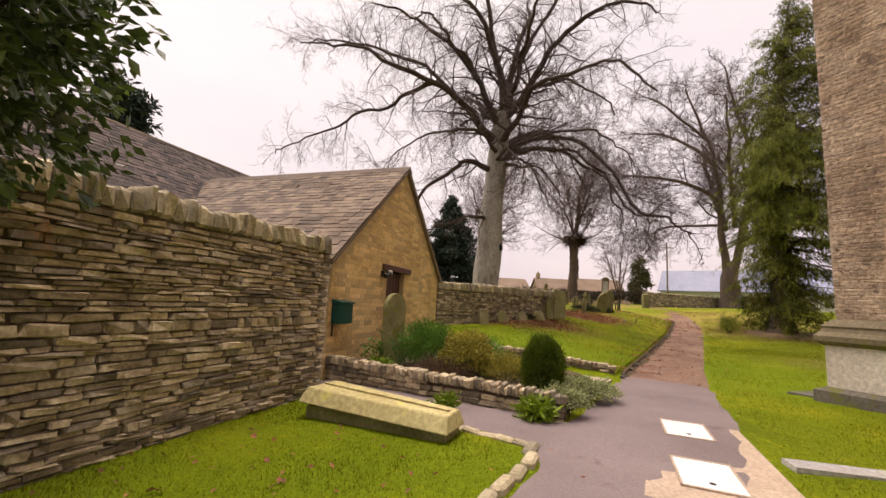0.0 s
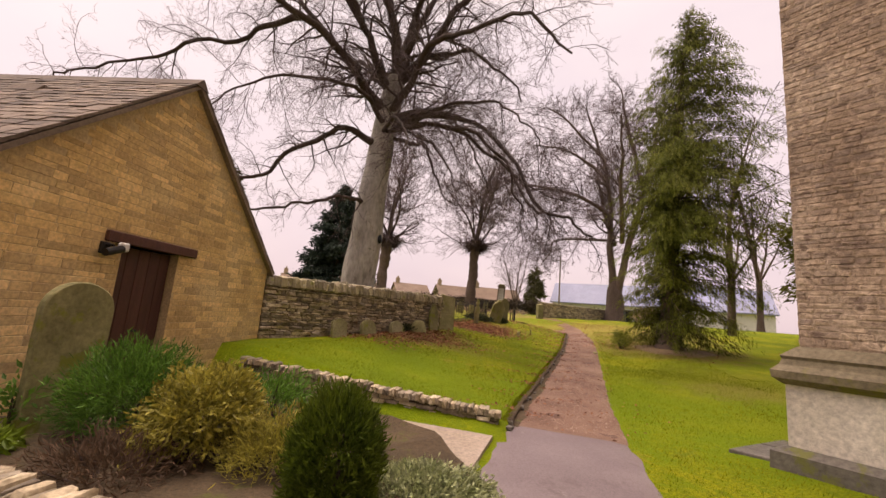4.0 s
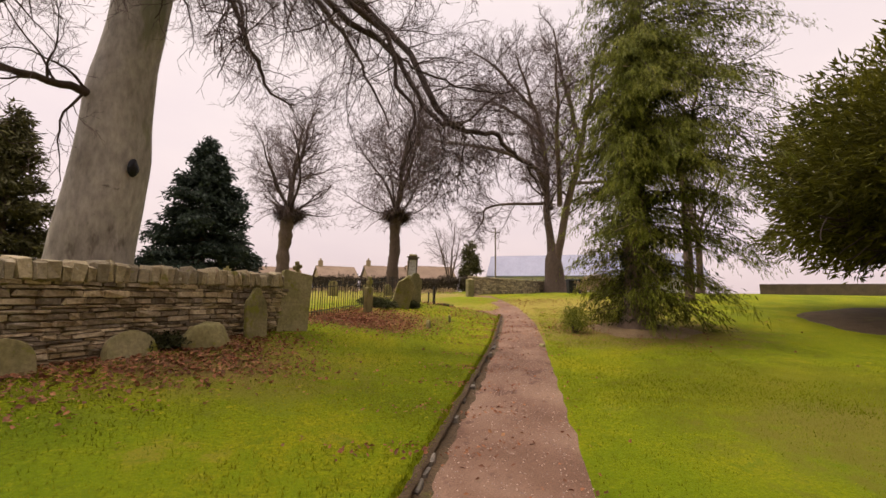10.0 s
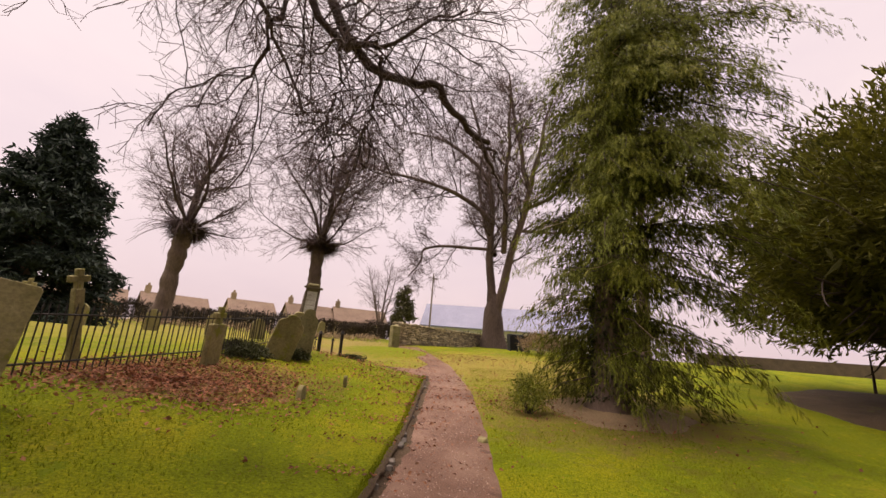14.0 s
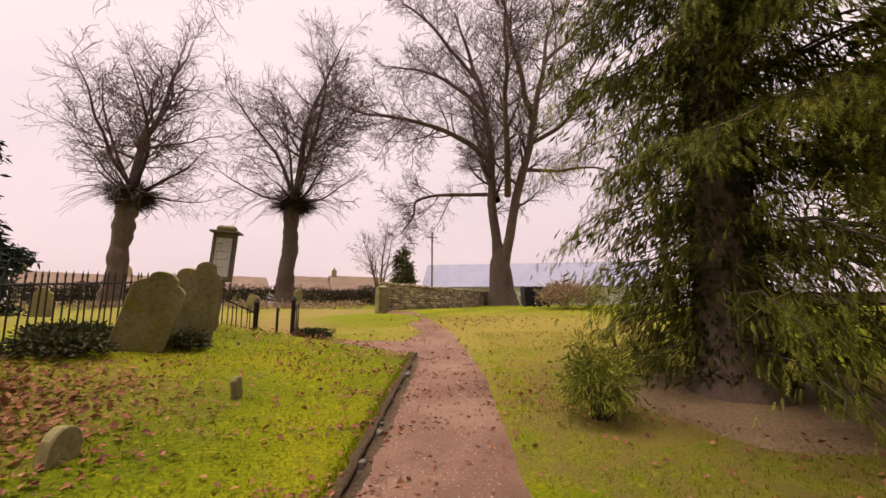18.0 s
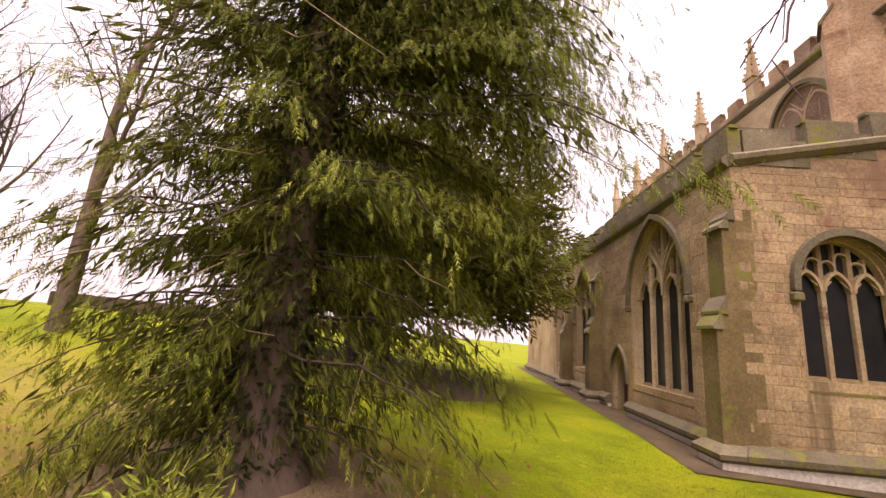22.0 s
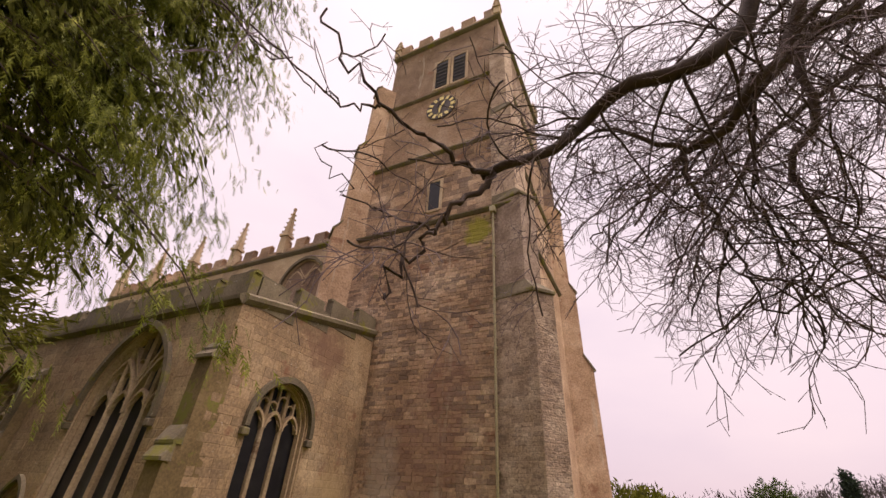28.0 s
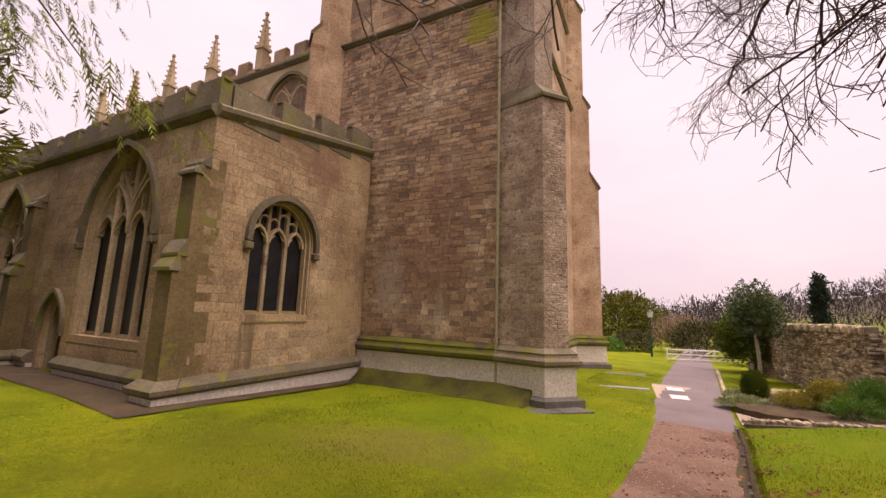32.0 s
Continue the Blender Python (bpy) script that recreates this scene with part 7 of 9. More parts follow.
shrub("ground_cover", *at_sl(6.35, 1.72, 0.05), (0.35, 0.28, 0.22), M_VARIEG, 1000, 0.028, 78, "cream-variegated trailing ground cover", "ground cover", 0.0, 3, 0.5, 0.3, -0.2, 0.42)
M_LIME = surface("bright green leaves", [(0.13, 0.20, 0.01), (0.20, 0.28, 0.02)], 6, 30, 0.5, 0, 0, 0.3, trans=0.3)
shrub("bright_plant", *at_sl(5.85, 1.95, 0.0), (0.24, 0.22, 0.16), M_LIME, 240, 0.06, 79, "bright lime-green leafy plant at the wall's foot", "plant", 0.0, 3, 0.7, 0.3, -0.1, 0.4)
shrub("bright_plant", *at_sl(5.45, 3.25, 0.0), (0.16, 0.15, 0.11), M_LIME, 150, 0.05, 80, "bright lime-green leafy plant at the wall's foot", "plant", 0.0, 3, 0.7, 0.3, -0.1, 0.4)
shrub("bright_plant", *at_sl(6.3, 5.3, 0.25), (0.25, 0.2, 0.10), M_LIME, 180, 0.045, 84, "low yellow-green bedding plant", "plant", 0.0, 3, 0.7, 0.3, -0.1, 0.4)
shrub("rose_bush", *at_sl(6.6, 5.6, 0.25), (0.35, 0.3, 0.35), M_SHRUB, 130, 0.045, 81, "thin straggling rose bush beside the headstone", "shrub", 0.0, 2, 0.9, 0.4, -0.3, 0.4)
# ivy and low growth round the stones
for i, (x, y, rr) in enumerate([(3.65, 17.75, 0.45), (9.1, 24.6, 0.5), (9.0, 25.6, 0.6), (13.35, 29.3, 0.55), (10.4, 25.2, 0.35)]):
    shrub("ivy_clump", x, y, gz(x, y) - 0.05, (rr, rr * 0.8, 0.17), M_IVY, int(600 * rr / 0.45), 0.04, 90 + i, "low dark ivy clump among the graves", "ivy", 0.1, 3, 0.7, 0.35, -0.2, 0.45, "ivy clumps")
# low branches of cedar seedlings round its foot
shrub("cedar_seedling", 14.9, 20.9, gz(14.9, 20.9), (0.45, 0.45, 0.5), M_CEDAR, 600, 0.06, 95, "young shaggy cedar growth near the trunk", "shrub", 0.5, 3, 0.7, 0.4, -0.6, 0.2)
# conifers beyond the beech
conifer("conifer_tree", -8.0, 37.0, 1.8, 10.2, lambda f, a: 3.0 * (1 - f) ** 0.75 * (1 + 0.15 * math.sin(4 * a + 15 * f)), 43, 150, 0.2, M_HEDGE, "olive-brown conifer behind the wall", 0.22, 0.2, 0.25, 0.25, 0.03, 16)
conifer("conifer_tree", -9.6, 33.8, 1.8, 9.6, lambda f, a: 3.2 * (1 - f) ** 0.75 * (1 + 0.15 * math.sin(4 * a + 11 * f)), 44, 150, 0.2, M_HEDGE, "olive-brown conifer behind the wall", 0.22, 0.2, 0.25, 0.25, 0.03, 16)
conifer("pine_tree", -20.0, 23.0, 0.6, 13.4, lambda f, a: 2.0 * (1 - abs(f - 0.72) * 1.5) * (1 + 0.2 * math.sin(4 * a + 9 * f)) if f > 0.4 else 0.0, 46, 90, 0.3, M_FIR, "pine top above the hall's roof", 0.2, 0.1, 0.15, 0.25, 0.4, 9)
shrub("dark_bush", -1.6, 24.5, 0.6, (0.9, 0.9, 1.1), M_HEDGE, 700, 0.09, 97, "small dark bush behind the boundary wall", "shrub", 0, 3, 0.5, 0.3, -0.5, 0.3)

# ---- graves, railings and other things ----
def headstone(x, y, z, w, h, t, turn, lean, tilt, shape, label, mat=M_GRAVE):
    """An upright stone with a shaped head. shape: round, shouldered, ogee, square, cross."""
    ob = empty("headstone", pose(x, y, z, 0, 0, turn) @ pose(0, 0, 0, lean, tilt, 0), label, "headstone", "headstones")
    hw = w / 2
    if shape == "round":
        top = [(hw * math.cos(a), h - hw * 0.9 + hw * 0.9 * math.sin(a)) for a in np.linspace(0, math.pi, 14)]
    elif shape == "shouldered":
        q = hw * 0.55
        top = [(hw, h * 0.74), (hw * 0.96, h * 0.80), (hw * 0.8, h * 0.84), (q, h * 0.86)] + [(q * math.cos(a), h - q * 0.7 + q * 0.7 * math.sin(a)) for a in np.linspace(0, math.pi, 9)] + [(-q, h * 0.86), (-hw * 0.8, h * 0.84), (-hw * 0.96, h * 0.80), (-hw, h * 0.74)]
    elif shape == "ogee":
        top = [(hw, h * 0.62), (hw * 0.92, h * 0.72), (hw * 0.55, h * 0.82), (hw * 0.30, h * 0.90), (hw * 0.26, h * 0.97), (0, h), (-hw * 0.26, h * 0.97), (-hw * 0.30, h * 0.90), (-hw * 0.55, h * 0.82), (-hw * 0.92, h * 0.72), (-hw, h * 0.62)]
    else:
        top = [(hw, h * 0.97), (hw * 0.9, h), (-hw * 0.9, h), (-hw, h * 0.97)]
    bm = bmesh.new()
    prism(bm, [(-hw, -0.3), (hw, -0.3)] + top, -t / 2, t / 2, "y")
    bmesh.ops.bevel(bm, geom=[e for e in bm.edges if abs(e.verts[0].co.y - e.verts[1].co.y) < 1e-5], offset=0.012, segments=1, affect="EDGES", profile=0.5)
    for v in bm.verts:
        k = 0.010 * noise.noise(v.co * 5 + Vector((x, y, 0)))
        v.co += Vector((k, k * 0.6, k))
    part("stone", bm, mat, ob)
    if shape == "cross":
        bm = bmesh.new()
        box(bm, -0.06, 0.06, -0.05, 0.05, h - 0.02, h + 0.36, 0.015)
        box(bm, -0.17, 0.17, -0.05, 0.05, h + 0.12, h + 0.24, 0.015)
        part("cross", bm, mat, ob, "small carved cross head")
    return ob


T0 = math.degrees(math.atan2(PD.y, PD.x))
WT = math.degrees(math.atan2(W2B[1] - W2A[1], W2B[0] - W2A[0]))
headstone(-1.02, 8.78, 0.15, 0.62, 1.62, 0.12, HALL_TURN - 15, 0, 0, "round", "tall round-headed grey headstone in the shrub bed")
headstone(5.80, 19.82, gz(5.80, 19.82), 0.76, 1.40, 0.12, WT - 20, -10, 9, "square", "tall leaning headstone with moulded top at the wall's end")
headstone(5.10, 18.92, gz(5.10, 18.92), 0.50, 1.02, 0.10, WT - 4, -6, 2, "ogee", "mossy headstone with a small finial against the wall")
headstone(3.50, 17.20, gz(3.50, 17.20), 0.70, 0.40, 0.16, WT, -18, 3, "round", "low round-topped headstone sunk by the wall")
headstone(2.50, 16.25, gz(2.50, 16.25), 0.62, 0.46, 0.12, WT, -9, -3, "round", "low grey headstone leaning on the wall")
headstone(1.65, 15.40, gz(1.65, 15.40), 0.55, 0.52, 0.10, WT, -8, 2, "shouldered", "small grey headstone against the wall")


def boulder(x, y, rx, ry, rz, turn, label):
    """A half-sunk weathered lump of stone."""
    ob = empty("boulder", pose(x, y, gz(x, y), 0, 0, turn), label, "stone")
    bm = bmesh.new()
    bmesh.ops.create_icosphere(bm, subdivisions=3, radius=1.0)
    for v in bm.verts:
        q = v.co.copy()
        k = 1 + 0.22 * noise.noise(q * 1.3 + Vector((x, y, 0))) + 0.07 * noise.noise(q * 4.0)
        v.co = Vector((q.x * rx * k, q.y * ry * k, max(-0.3, min(q.z, 0.82 + 0.1 * q.x)) * rz * k))
    part("stone", bm, M_GRAVE, ob, "", True)
    return ob


boulder(4.35, 18.05, 0.44, 0.26, 0.46, WT, "half-sunk mossy slab of stone at the wall's foot")
boulder(12.62, 19.62, 0.13, 0.10, 0.10, 30, "small pale stone at the lawn's edge")
headstone(8.3, 23.45, gz(8.3, 23.45), 0.46, 0.86, 0.12, WT + 8, 4, -4, "cross", "small mossy headstone with a cross head")
headstone(9.85, 25.0, gz(9.85, 25.0), 0.70, 1.22, 0.13, T0 - 62, 6, 15, "shouldered", "mossy leaning shouldered headstone")
headstone(10.55, 25.45, gz(10.55, 25.45), 0.54, 1.42, 0.13, T0 - 62, -3, 5, "shouldered", "tall lichened shouldered headstone")
headstone(10.22, 25.75, gz(10.22, 25.75), 0.60, 1.26, 0.12, T0 - 60, 8, 10, "shouldered", "headstone leaning behind the others")
headstone(6.15, 23.3, gz(6.15, 23.3), 0.16, 1.35, 0.14, WT, 3, -13, "cross", "thin leaning grave cross by the railings")
headstone(9.85, 21.65, gz(9.85, 21.65), 0.26, 0.24, 0.10, T0, 0, 8, "round", "tiny green footstone in the lawn")
headstone(11.1, 22.9, gz(11.1, 22.9), 0.12, 0.26, 0.07, T0, 0, -10, "round", "tiny green footstone in the lawn")
for i, (x, y) in enumerate([(4.2, 33.0), (6.3, 34.5), (8.6, 36.0), (3.0, 31.5), (12.5, 37.5), (10.3, 33.5), (15.0, 41.0)]):
    headstone(x, y, gz(x, y), 0.5 + 0.06 * (i % 3), 0.8 + 0.12 * (i % 4), 0.1, T0 - 80 + 7 * i, 3, 3 - 2 * (i % 3), ("round", "shouldered", "round", "cross")[i % 4], "small far headstone in the lower graveyard")


def railing(points, h, gap, label, cap=True):
    """Iron railings along a line of ground points."""
    ob = empty("iron_railing", Matrix.Translation((points[0][0], points[0][1], 0)), label, "railing")
    o = Vector((points[0][0], points[0][1], 0))
    for (x0, y0), (x1, y1) in zip(points, points[1:]):
        n = max(2, int(math.hypot(x1 - x0, y1 - y0) / gap))
        for zz in (h - 0.10, 0.16):
            bm = bmesh.new()
            rod(bm, Vector((x0, y0, gz(x0, y0) + zz)) - o, Vector((x1, y1, gz(x1, y1) + zz)) - o, 0.016, sides=4)
            part("rail", bm, M_IRON, ob)
        for i in range(n):
            f = i / n
            x, y = x0 + (x1 - x0) * f, y0 + (y1 - y0) * f
            z = gz(x, y)
            lean = Vector((rng.uniform(-0.03, 0.03), rng.uniform(-0.03, 0.03), 0))
            bm = bmesh.new()
            rod(bm, Vector((x, y, z - 0.05)) - o, Vector((x, y, z + h)) + lean - o, 0.011, sides=4)
            rod(bm, Vector((x, y, z + h)) + lean - o, Vector((x, y, z + h + 0.09)) + lean - o, 0.018, 0.002, 4)
            part("rail_bar", bm, M_IRON, ob)
    return ob


railing([(5.75, 21.6), (8.45, 24.4), (10.3, 27.4), (11.75, 28.25)], 0.98, 0.115, "rusty black iron railings round the graves")
railing([(12.7, 28.7), (13.1, 30.0)], 0.9, 0.16, "short return of black iron railings")
railing([(2.0, 24.0), (5.75, 21.6)], 0.98, 0.115, "rusty black iron railings round the graves")


def post(x, y, h, r, label, mat=M_IRON, name="gate_post"):
    ob = empty(name, pose(x, y, gz(x, y)), label, "post")
    bm = bmesh.new()
    box(bm, -r, r, -r, r, -0.2, h, 0.012)
    part("shaft", bm, mat, ob)
    bm = bmesh.new()
    prism(bm, [(-r - 0.02, -r - 0.02), (r + 0.02, -r - 0.02), (r + 0.02, r + 0.02), (-r - 0.02, r + 0.02)], h, h + 0.10, "z", [(-0.02, -0.02), (0.02, -0.02), (0.02, 0.02), (-0.02, 0.02)])
    part("cap", bm, mat, ob)
    return ob


post(11.75, 28.2, 1.15, 0.055, "dark iron gate post")
post(12.68, 28.65, 1.15, 0.05, "dark iron gate post")
post(12.25, 28.3, 0.9, 0.03, "thin dark iron stake")
post(17.35, 34.2, 1.15, 0.22, "squat mossy stone gate pier at the wall's end", M_GRAVE, "gate_pier")

# notice board on its post
board = empty("notice_board", pose(10.85, 26.85, gz(10.85, 26.85), 0, 0, T0 - 78) @ pose(0, 0, 0, 0, 3, 0), "weathered timber notice board with a blank sheet on a post", "notice board")
bm = bmesh.new()
box(bm, -0.07, 0.07, -0.05, 0.05, -0.2, 1.15, 0.01)
part("post", bm, M_WOOD, board)
bm = bmesh.new()
box(bm, -0.22, 0.22, -0.06, 0.06, 0.98, 1.98, 0.015)
cs = part("case", bm, M_WOOD, board)
bm = bmesh.new()
for a, b, c, d in ((-0.22, -0.16, 1.0, 1.98), (0.16, 0.22, 1.0, 1.98), (-0.16, 0.16, 1.88, 1.98), (-0.16, 0.16, 1.0, 1.08)):
    box(bm, a, b, -0.095, -0.06, c, d, 0.008)
part("frame", bm, M_WOOD, cs)
bm = bmesh.new()
box(bm, -0.16, 0.16, -0.068, -0.062, 1.08, 1.88)
part("notice", bm, M_WHITE, cs, "pale faded notice sheet")
bm = bmesh.new()
for i in range(4):
    z = 1.74 - i * 0.16
    box(bm, -0.13, 0.0 + 0.12 * ((i * 7) % 5) / 5, -0.0705, -0.0685, z, z + 0.016)
part("writing", bm, M_PAVE, cs, "faded lines of unreadable print")
bm = bmesh.new()
prism(bm, [(-0.16, 1.98), (-0.16, 2.02), (0.16, 2.02), (0.16, 1.98)], -0.28, 0.28, "x")
part("cap_board", bm, M_WOOD, board)
bm = bmesh.new()
box(bm, -0.19, 0.19, -0.08, 0.08, 2.02, 2.14, 0.04)
part("cap", bm, M_GRAVE, board, "moss-covered cap")


def wheelie_bin(x, y, turn):
    z = gz(x, y)
    ob = empty("wheelie_bin", pose(x, y, z, 0, 0, turn), "black plastic wheelie bin with closed lid", "bin", "bins")
    bm = bmesh.new()
    prism(bm, [(-0.23, -0.27), (0.23, -0.27), (0.23, 0.25), (-0.23, 0.25)], 0.06, 0.94, "z", [(-0.29, -0.34), (0.29, -0.34), (0.29, 0.33), (-0.29, 0.33)])
    part("body", bm, M_BIN, ob)
    bm = bmesh.new()
    prism(bm, [(-0.36, 0.94), (-0.36, 0.99), (0.0, 1.07), (0.36, 1.02), (0.36, 0.94)], -0.30, 0.30, "x")
    part("lid", bm, M_BIN, ob)
    for k in (-1, 1):
        bm = bmesh.new()
        rod(bm, (k * 0.20, 0.27, 0.1), (k * 0.26, 0.27, 0.1), 0.10, sides=14)
        part("wheel", bm, M_BIN, ob)
    bm = bmesh.new()
    rod(bm, (-0.24, 0.38, 0.93), (0.24, 0.38, 0.93), 0.018, sides=6)
    part("handle", bm, M_BIN, ob)
    return ob


wheelie_bin(25.0, 33.2, T0 + 100)
wheelie_bin(25.6, 32.8, T0 + 96)

# tapered ledger stone on the lawn beside the wall
LT = math.degrees(math.atan2(5.15 - 5.85, 0.1 + 1.5))
ledger = empty("coffin_stone", pose(-0.72, 5.48, 0.0, 0, 0, LT), "tapered coffin-shaped ledger stone, yellow with lichen", "tomb")
bm = bmesh.new()
prism(bm, [(-1.0, -0.30), (1.0, -0.22), (1.0, 0.22), (-1.0, 0.30)], -0.15, 0.17, "z")
part("base", bm, M_GRAVE, ledger)
bm = bmesh.new()
prism(bm, [(-1.08, -0.40), (1.06, -0.30), (1.06, 0.30), (-1.08, 0.40)], 0.17, 0.36, "z", [(-1.02, -0.30), (1.0, -0.20), (1.0, 0.20), (-1.02, 0.30)])
bmesh.ops.bevel(bm, geom=list(bm.edges), offset=0.02, segments=2, affect="EDGES", profile=0.5)
bmesh.ops.rotate(bm, cent=(0, 0, 0.2), matrix=Matrix.Rotation(radians(2.6), 3, "Y"), verts=bm.verts)
top = part("coffin_top", bm, M_SLAB, ledger)
bm = bmesh.new()
prism(bm, [(-0.95, 0.37), (0.95, 0.30), (0.95, 0.34), (-0.95, 0.43)], -0.03, 0.03, "y")
part("ridge", bm, M_SLAB, ledger)

# inspection covers in their concrete surround
bm = bmesh.new()
cc = [sl(7.35, 0.60, 0), sl(7.35, -0.50, 0), sl(4.2, -0.95, 0), sl(4.2, 0.42, 0)]
prism(bm, [(p.x, p.y) for p in cc], -0.1, 0.045, "z")
tagged(part("cover_surround", bm, M_CONC), "sandy concrete surround set in the tarmac", "paving", kind="structure")
for s0, l0 in ((6.83, 0.14), (5.10, -0.07)):
    c = sl(s0, l0, 0.045)
    cov = empty("inspection_cover", Matrix.Translation(c) @ pose(0, 0, 0, 0, 0, math.degrees(math.atan2(PD.y, PD.x)) + 9), "pale galvanised inspection cover flush with the path", "manhole cover", "inspection covers")
    bm = bmesh.new()
    box(bm, -0.42, 0.42, -0.27, 0.27, -0.02, 0.012, 0.004)
    part("plate", bm, M_PLATE, cov)
    for k in ((-0.43, -0.40, -0.29, 0.29), (0.40, 0.43, -0.29, 0.29), (-0.43, 0.43, -0.29, -0.265), (-0.43, 0.43, 0.265, 0.29)):
        bm = bmesh.new()
        box(bm, k[0], k[1], k[2], k[3], -0.02, 0.018)
        part("frame_bar", bm, M_CONC, cov)
    bm = bmesh.new()
    rod(bm, (-0.25, 0.0, 0.012), (-0.25, 0.0, 0.016), 0.03, sides=12)
    part("lifting_eye", bm, M_IRON, cov)

# kerb stones round the front lawn and stone flags at the tower's foot
r2 = random.Random(19)
kerb = empty("lawn_edging", Matrix.Identity(4), "rounded pale edging stones along the front lawn", "edging")
for i in range(26):
    s = -4.0 + i * 0.36
    l = 1.50 if s < 4.4 else 1.5 + (s - 4.4) * 0.5
    if s > 4.95:
        break
    p = sl(s, l, 0)
    bm = bmesh.new()
    box(bm, -0.17, 0.17, -0.07, 0.07, -0.1, 0.07 + 0.03 * r2.random(), 0.03)
    q = part("edging_stone", bm, M_COPING, kerb)
    q.matrix_local = pose(p.x, p.y, 0, r2.uniform(-4, 4), r2.uniform(-4, 4), T0 + r2.uniform(-9, 9))
for i in range(13):
    f = i / 12
    p = sl(4.74 + 0.10 * f, 1.75 + 2.8 * f, 0)
    bm = bmesh.new()
    box(bm, -0.13, 0.13, -0.06, 0.06, -0.08, 0.05 + 0.03 * r2.random(), 0.025)
    q = part("edging_stone", bm, M_COPING, kerb)
    q.matrix_local = pose(p.x, p.y, 0, r2.uniform(-5, 5), r2.uniform(-5, 5), T0 + 84 + r2.uniform(-14, 14))
for pts_ in ([(7.45, 8.80), (8.33, 9.05), (8.62, 8.55), (7.78, 8.25)], [(8.37, 9.06), (9.10, 9.26), (9.44, 8.76), (8.66, 8.56)], [(7.80, 8.22), (8.30, 8.40), (8.52, 7.98), (8.02, 7.80)]):
    bm = bmesh.new()
    prism(bm, pts_, 0.0, 0.15, "z")
    bmesh.ops.bevel(bm, geom=list(bm.edges), offset=0.012, segments=1, affect="EDGES", profile=0.5)
    tagged(part("flagstone", bm, M_FOOT), "worn grey flagstone at the buttress foot", "paving", kind="structure")
# drain channels from the tower to the path
for (x0, y0), (x1, y1) in (((6.6, 4.0), (3.9, 4.65)), ((4.9, 0.4), (2.2, 0.9))):
    bm = bmesh.new()
    d = Vector((x1 - x0, y1 - y0)).normalized()
    n = Vector((-d.y, d.x)) * 0.14
    prism(bm, [(x0 + n.x, y0 + n.y), (x1 + n.x, y1 + n.y), (x1 - n.x, y1 - n.y), (x0 - n.x, y0 - n.y)], 0.0, 0.095, "z")
    tagged(part("drain_channel", bm, M_WATER), "wet stone drain channel across the grass", "paving", kind="structure")
# mossy bank heaped against the tower's foot
bm = bmesh.new()
sweep(bm, [(-0.1, -0.3), (1.02, -0.3), (0.98, 0.08), (0.80, 0.20), (0.55, 0.33), (0.36, 0.50), (0.20, 0.58), (-0.1, 0.60)], [(AU - 0.3 - 0.44 * i, TN) for i in range(12)] + [(4.3, 11.25)])
bm.transform(CHM)
for v in bm.verts:
    if v.co.z > 0.0:
        v.co.z += 0.05 * noise.noise(v.co * 1.6) + 0.03 * noise.noise(v.co * 5.0)
tagged(part("moss_bank", bm, M_MOSSBANK, None, "", True), "dark mossy bank heaped against the tower's foot", "ground", kind="structure")
# apron of bare earth along the church wall
for nm, pts in (("earth_apron", [(AU - 0.7, TN + 0.6), (AU - 0.75, AN + 1.6), (AU + 2.0, AN + 1.35), (AE, AN + 1.1), (AE, AN), (AU, AN), (AU, TN)]), ("earth_apron", [(6.2, TN + 0.62), (AU - 0.5, TN + 0.8), (AU, TN), (6.2, TN)])):
    bm = bmesh.new()
    vs = []
    for u, v in pts:
        p = church_point(u, v)
        vs.append(bm.verts.new((p.x, p.y, gz(p.x, p.y) + 0.02)))
    bm.faces.new(vs)
    bmesh.ops.triangulate(bm, faces=bm.faces)
    tagged(part(nm, bm, M_SOIL), "bare damp earth along the wall's foot", "ground", kind="structure")

# ---- distance ----
def house(x, y, z, turn, w, d, h, rh, label, chim=True, wall=M_HOUSE, roof=M_HROOF, wins=3):
    ob = empty("house", pose(x, y, z, 0, 0, turn), label, "house", "far houses")
    bm = bmesh.new()
    prism(bm, [(-d / 2, -3), (d / 2, -3), (d / 2, h), (0, h + rh), (-d / 2, h)], -w / 2, w / 2, "x")
    part("wall", bm, wall, ob)
    for k in (-1, 1):
        bm = bmesh.new()
        prism(bm, [(k * (d / 2 + 0.35), h - 0.25), (k * (d / 2 + 0.35), h - 0.05), (0, h + rh + 0.2), (0, h + rh)], -w / 2 - 0.3, w / 2 + 0.3, "x")
        part("roof", bm, roof, ob)
    if chim:
        for xx in (-w / 2 + 0.6,):
            bm = bmesh.new()
            box(bm, xx - 0.4, xx + 0.4, -0.35, 0.35, h + rh * 0.5, h + rh + 1.2)
            box(bm, xx - 0.15, xx + 0.15, -0.15, 0.15, h + rh + 1.2, h + rh + 1.6)
            part("chimney", bm, wall, ob)
    for i in range(wins):
        for zz in ((h - 1.7,) if h < 4 else (h - 1.6, h - 4.2)):
            for k in (-1, 1):
                xx = -w / 2 + w * (i + 0.5) / wins
                bm = bmesh.new()
                box(bm, xx - 0.55, xx + 0.55, k * d / 2 - 0.04, k * d / 2 + 0.04, zz, zz + 1.1)
                wdw = part("window", bm, M_WHITE, ob)
                bm = bmesh.new()
                box(bm, xx - 0.47, xx + 0.47, k * d / 2 - 0.06, k * d / 2 + 0.06, zz + 0.08, zz + 1.02)
                part("pane", bm, M_PANE, wdw)
    return ob


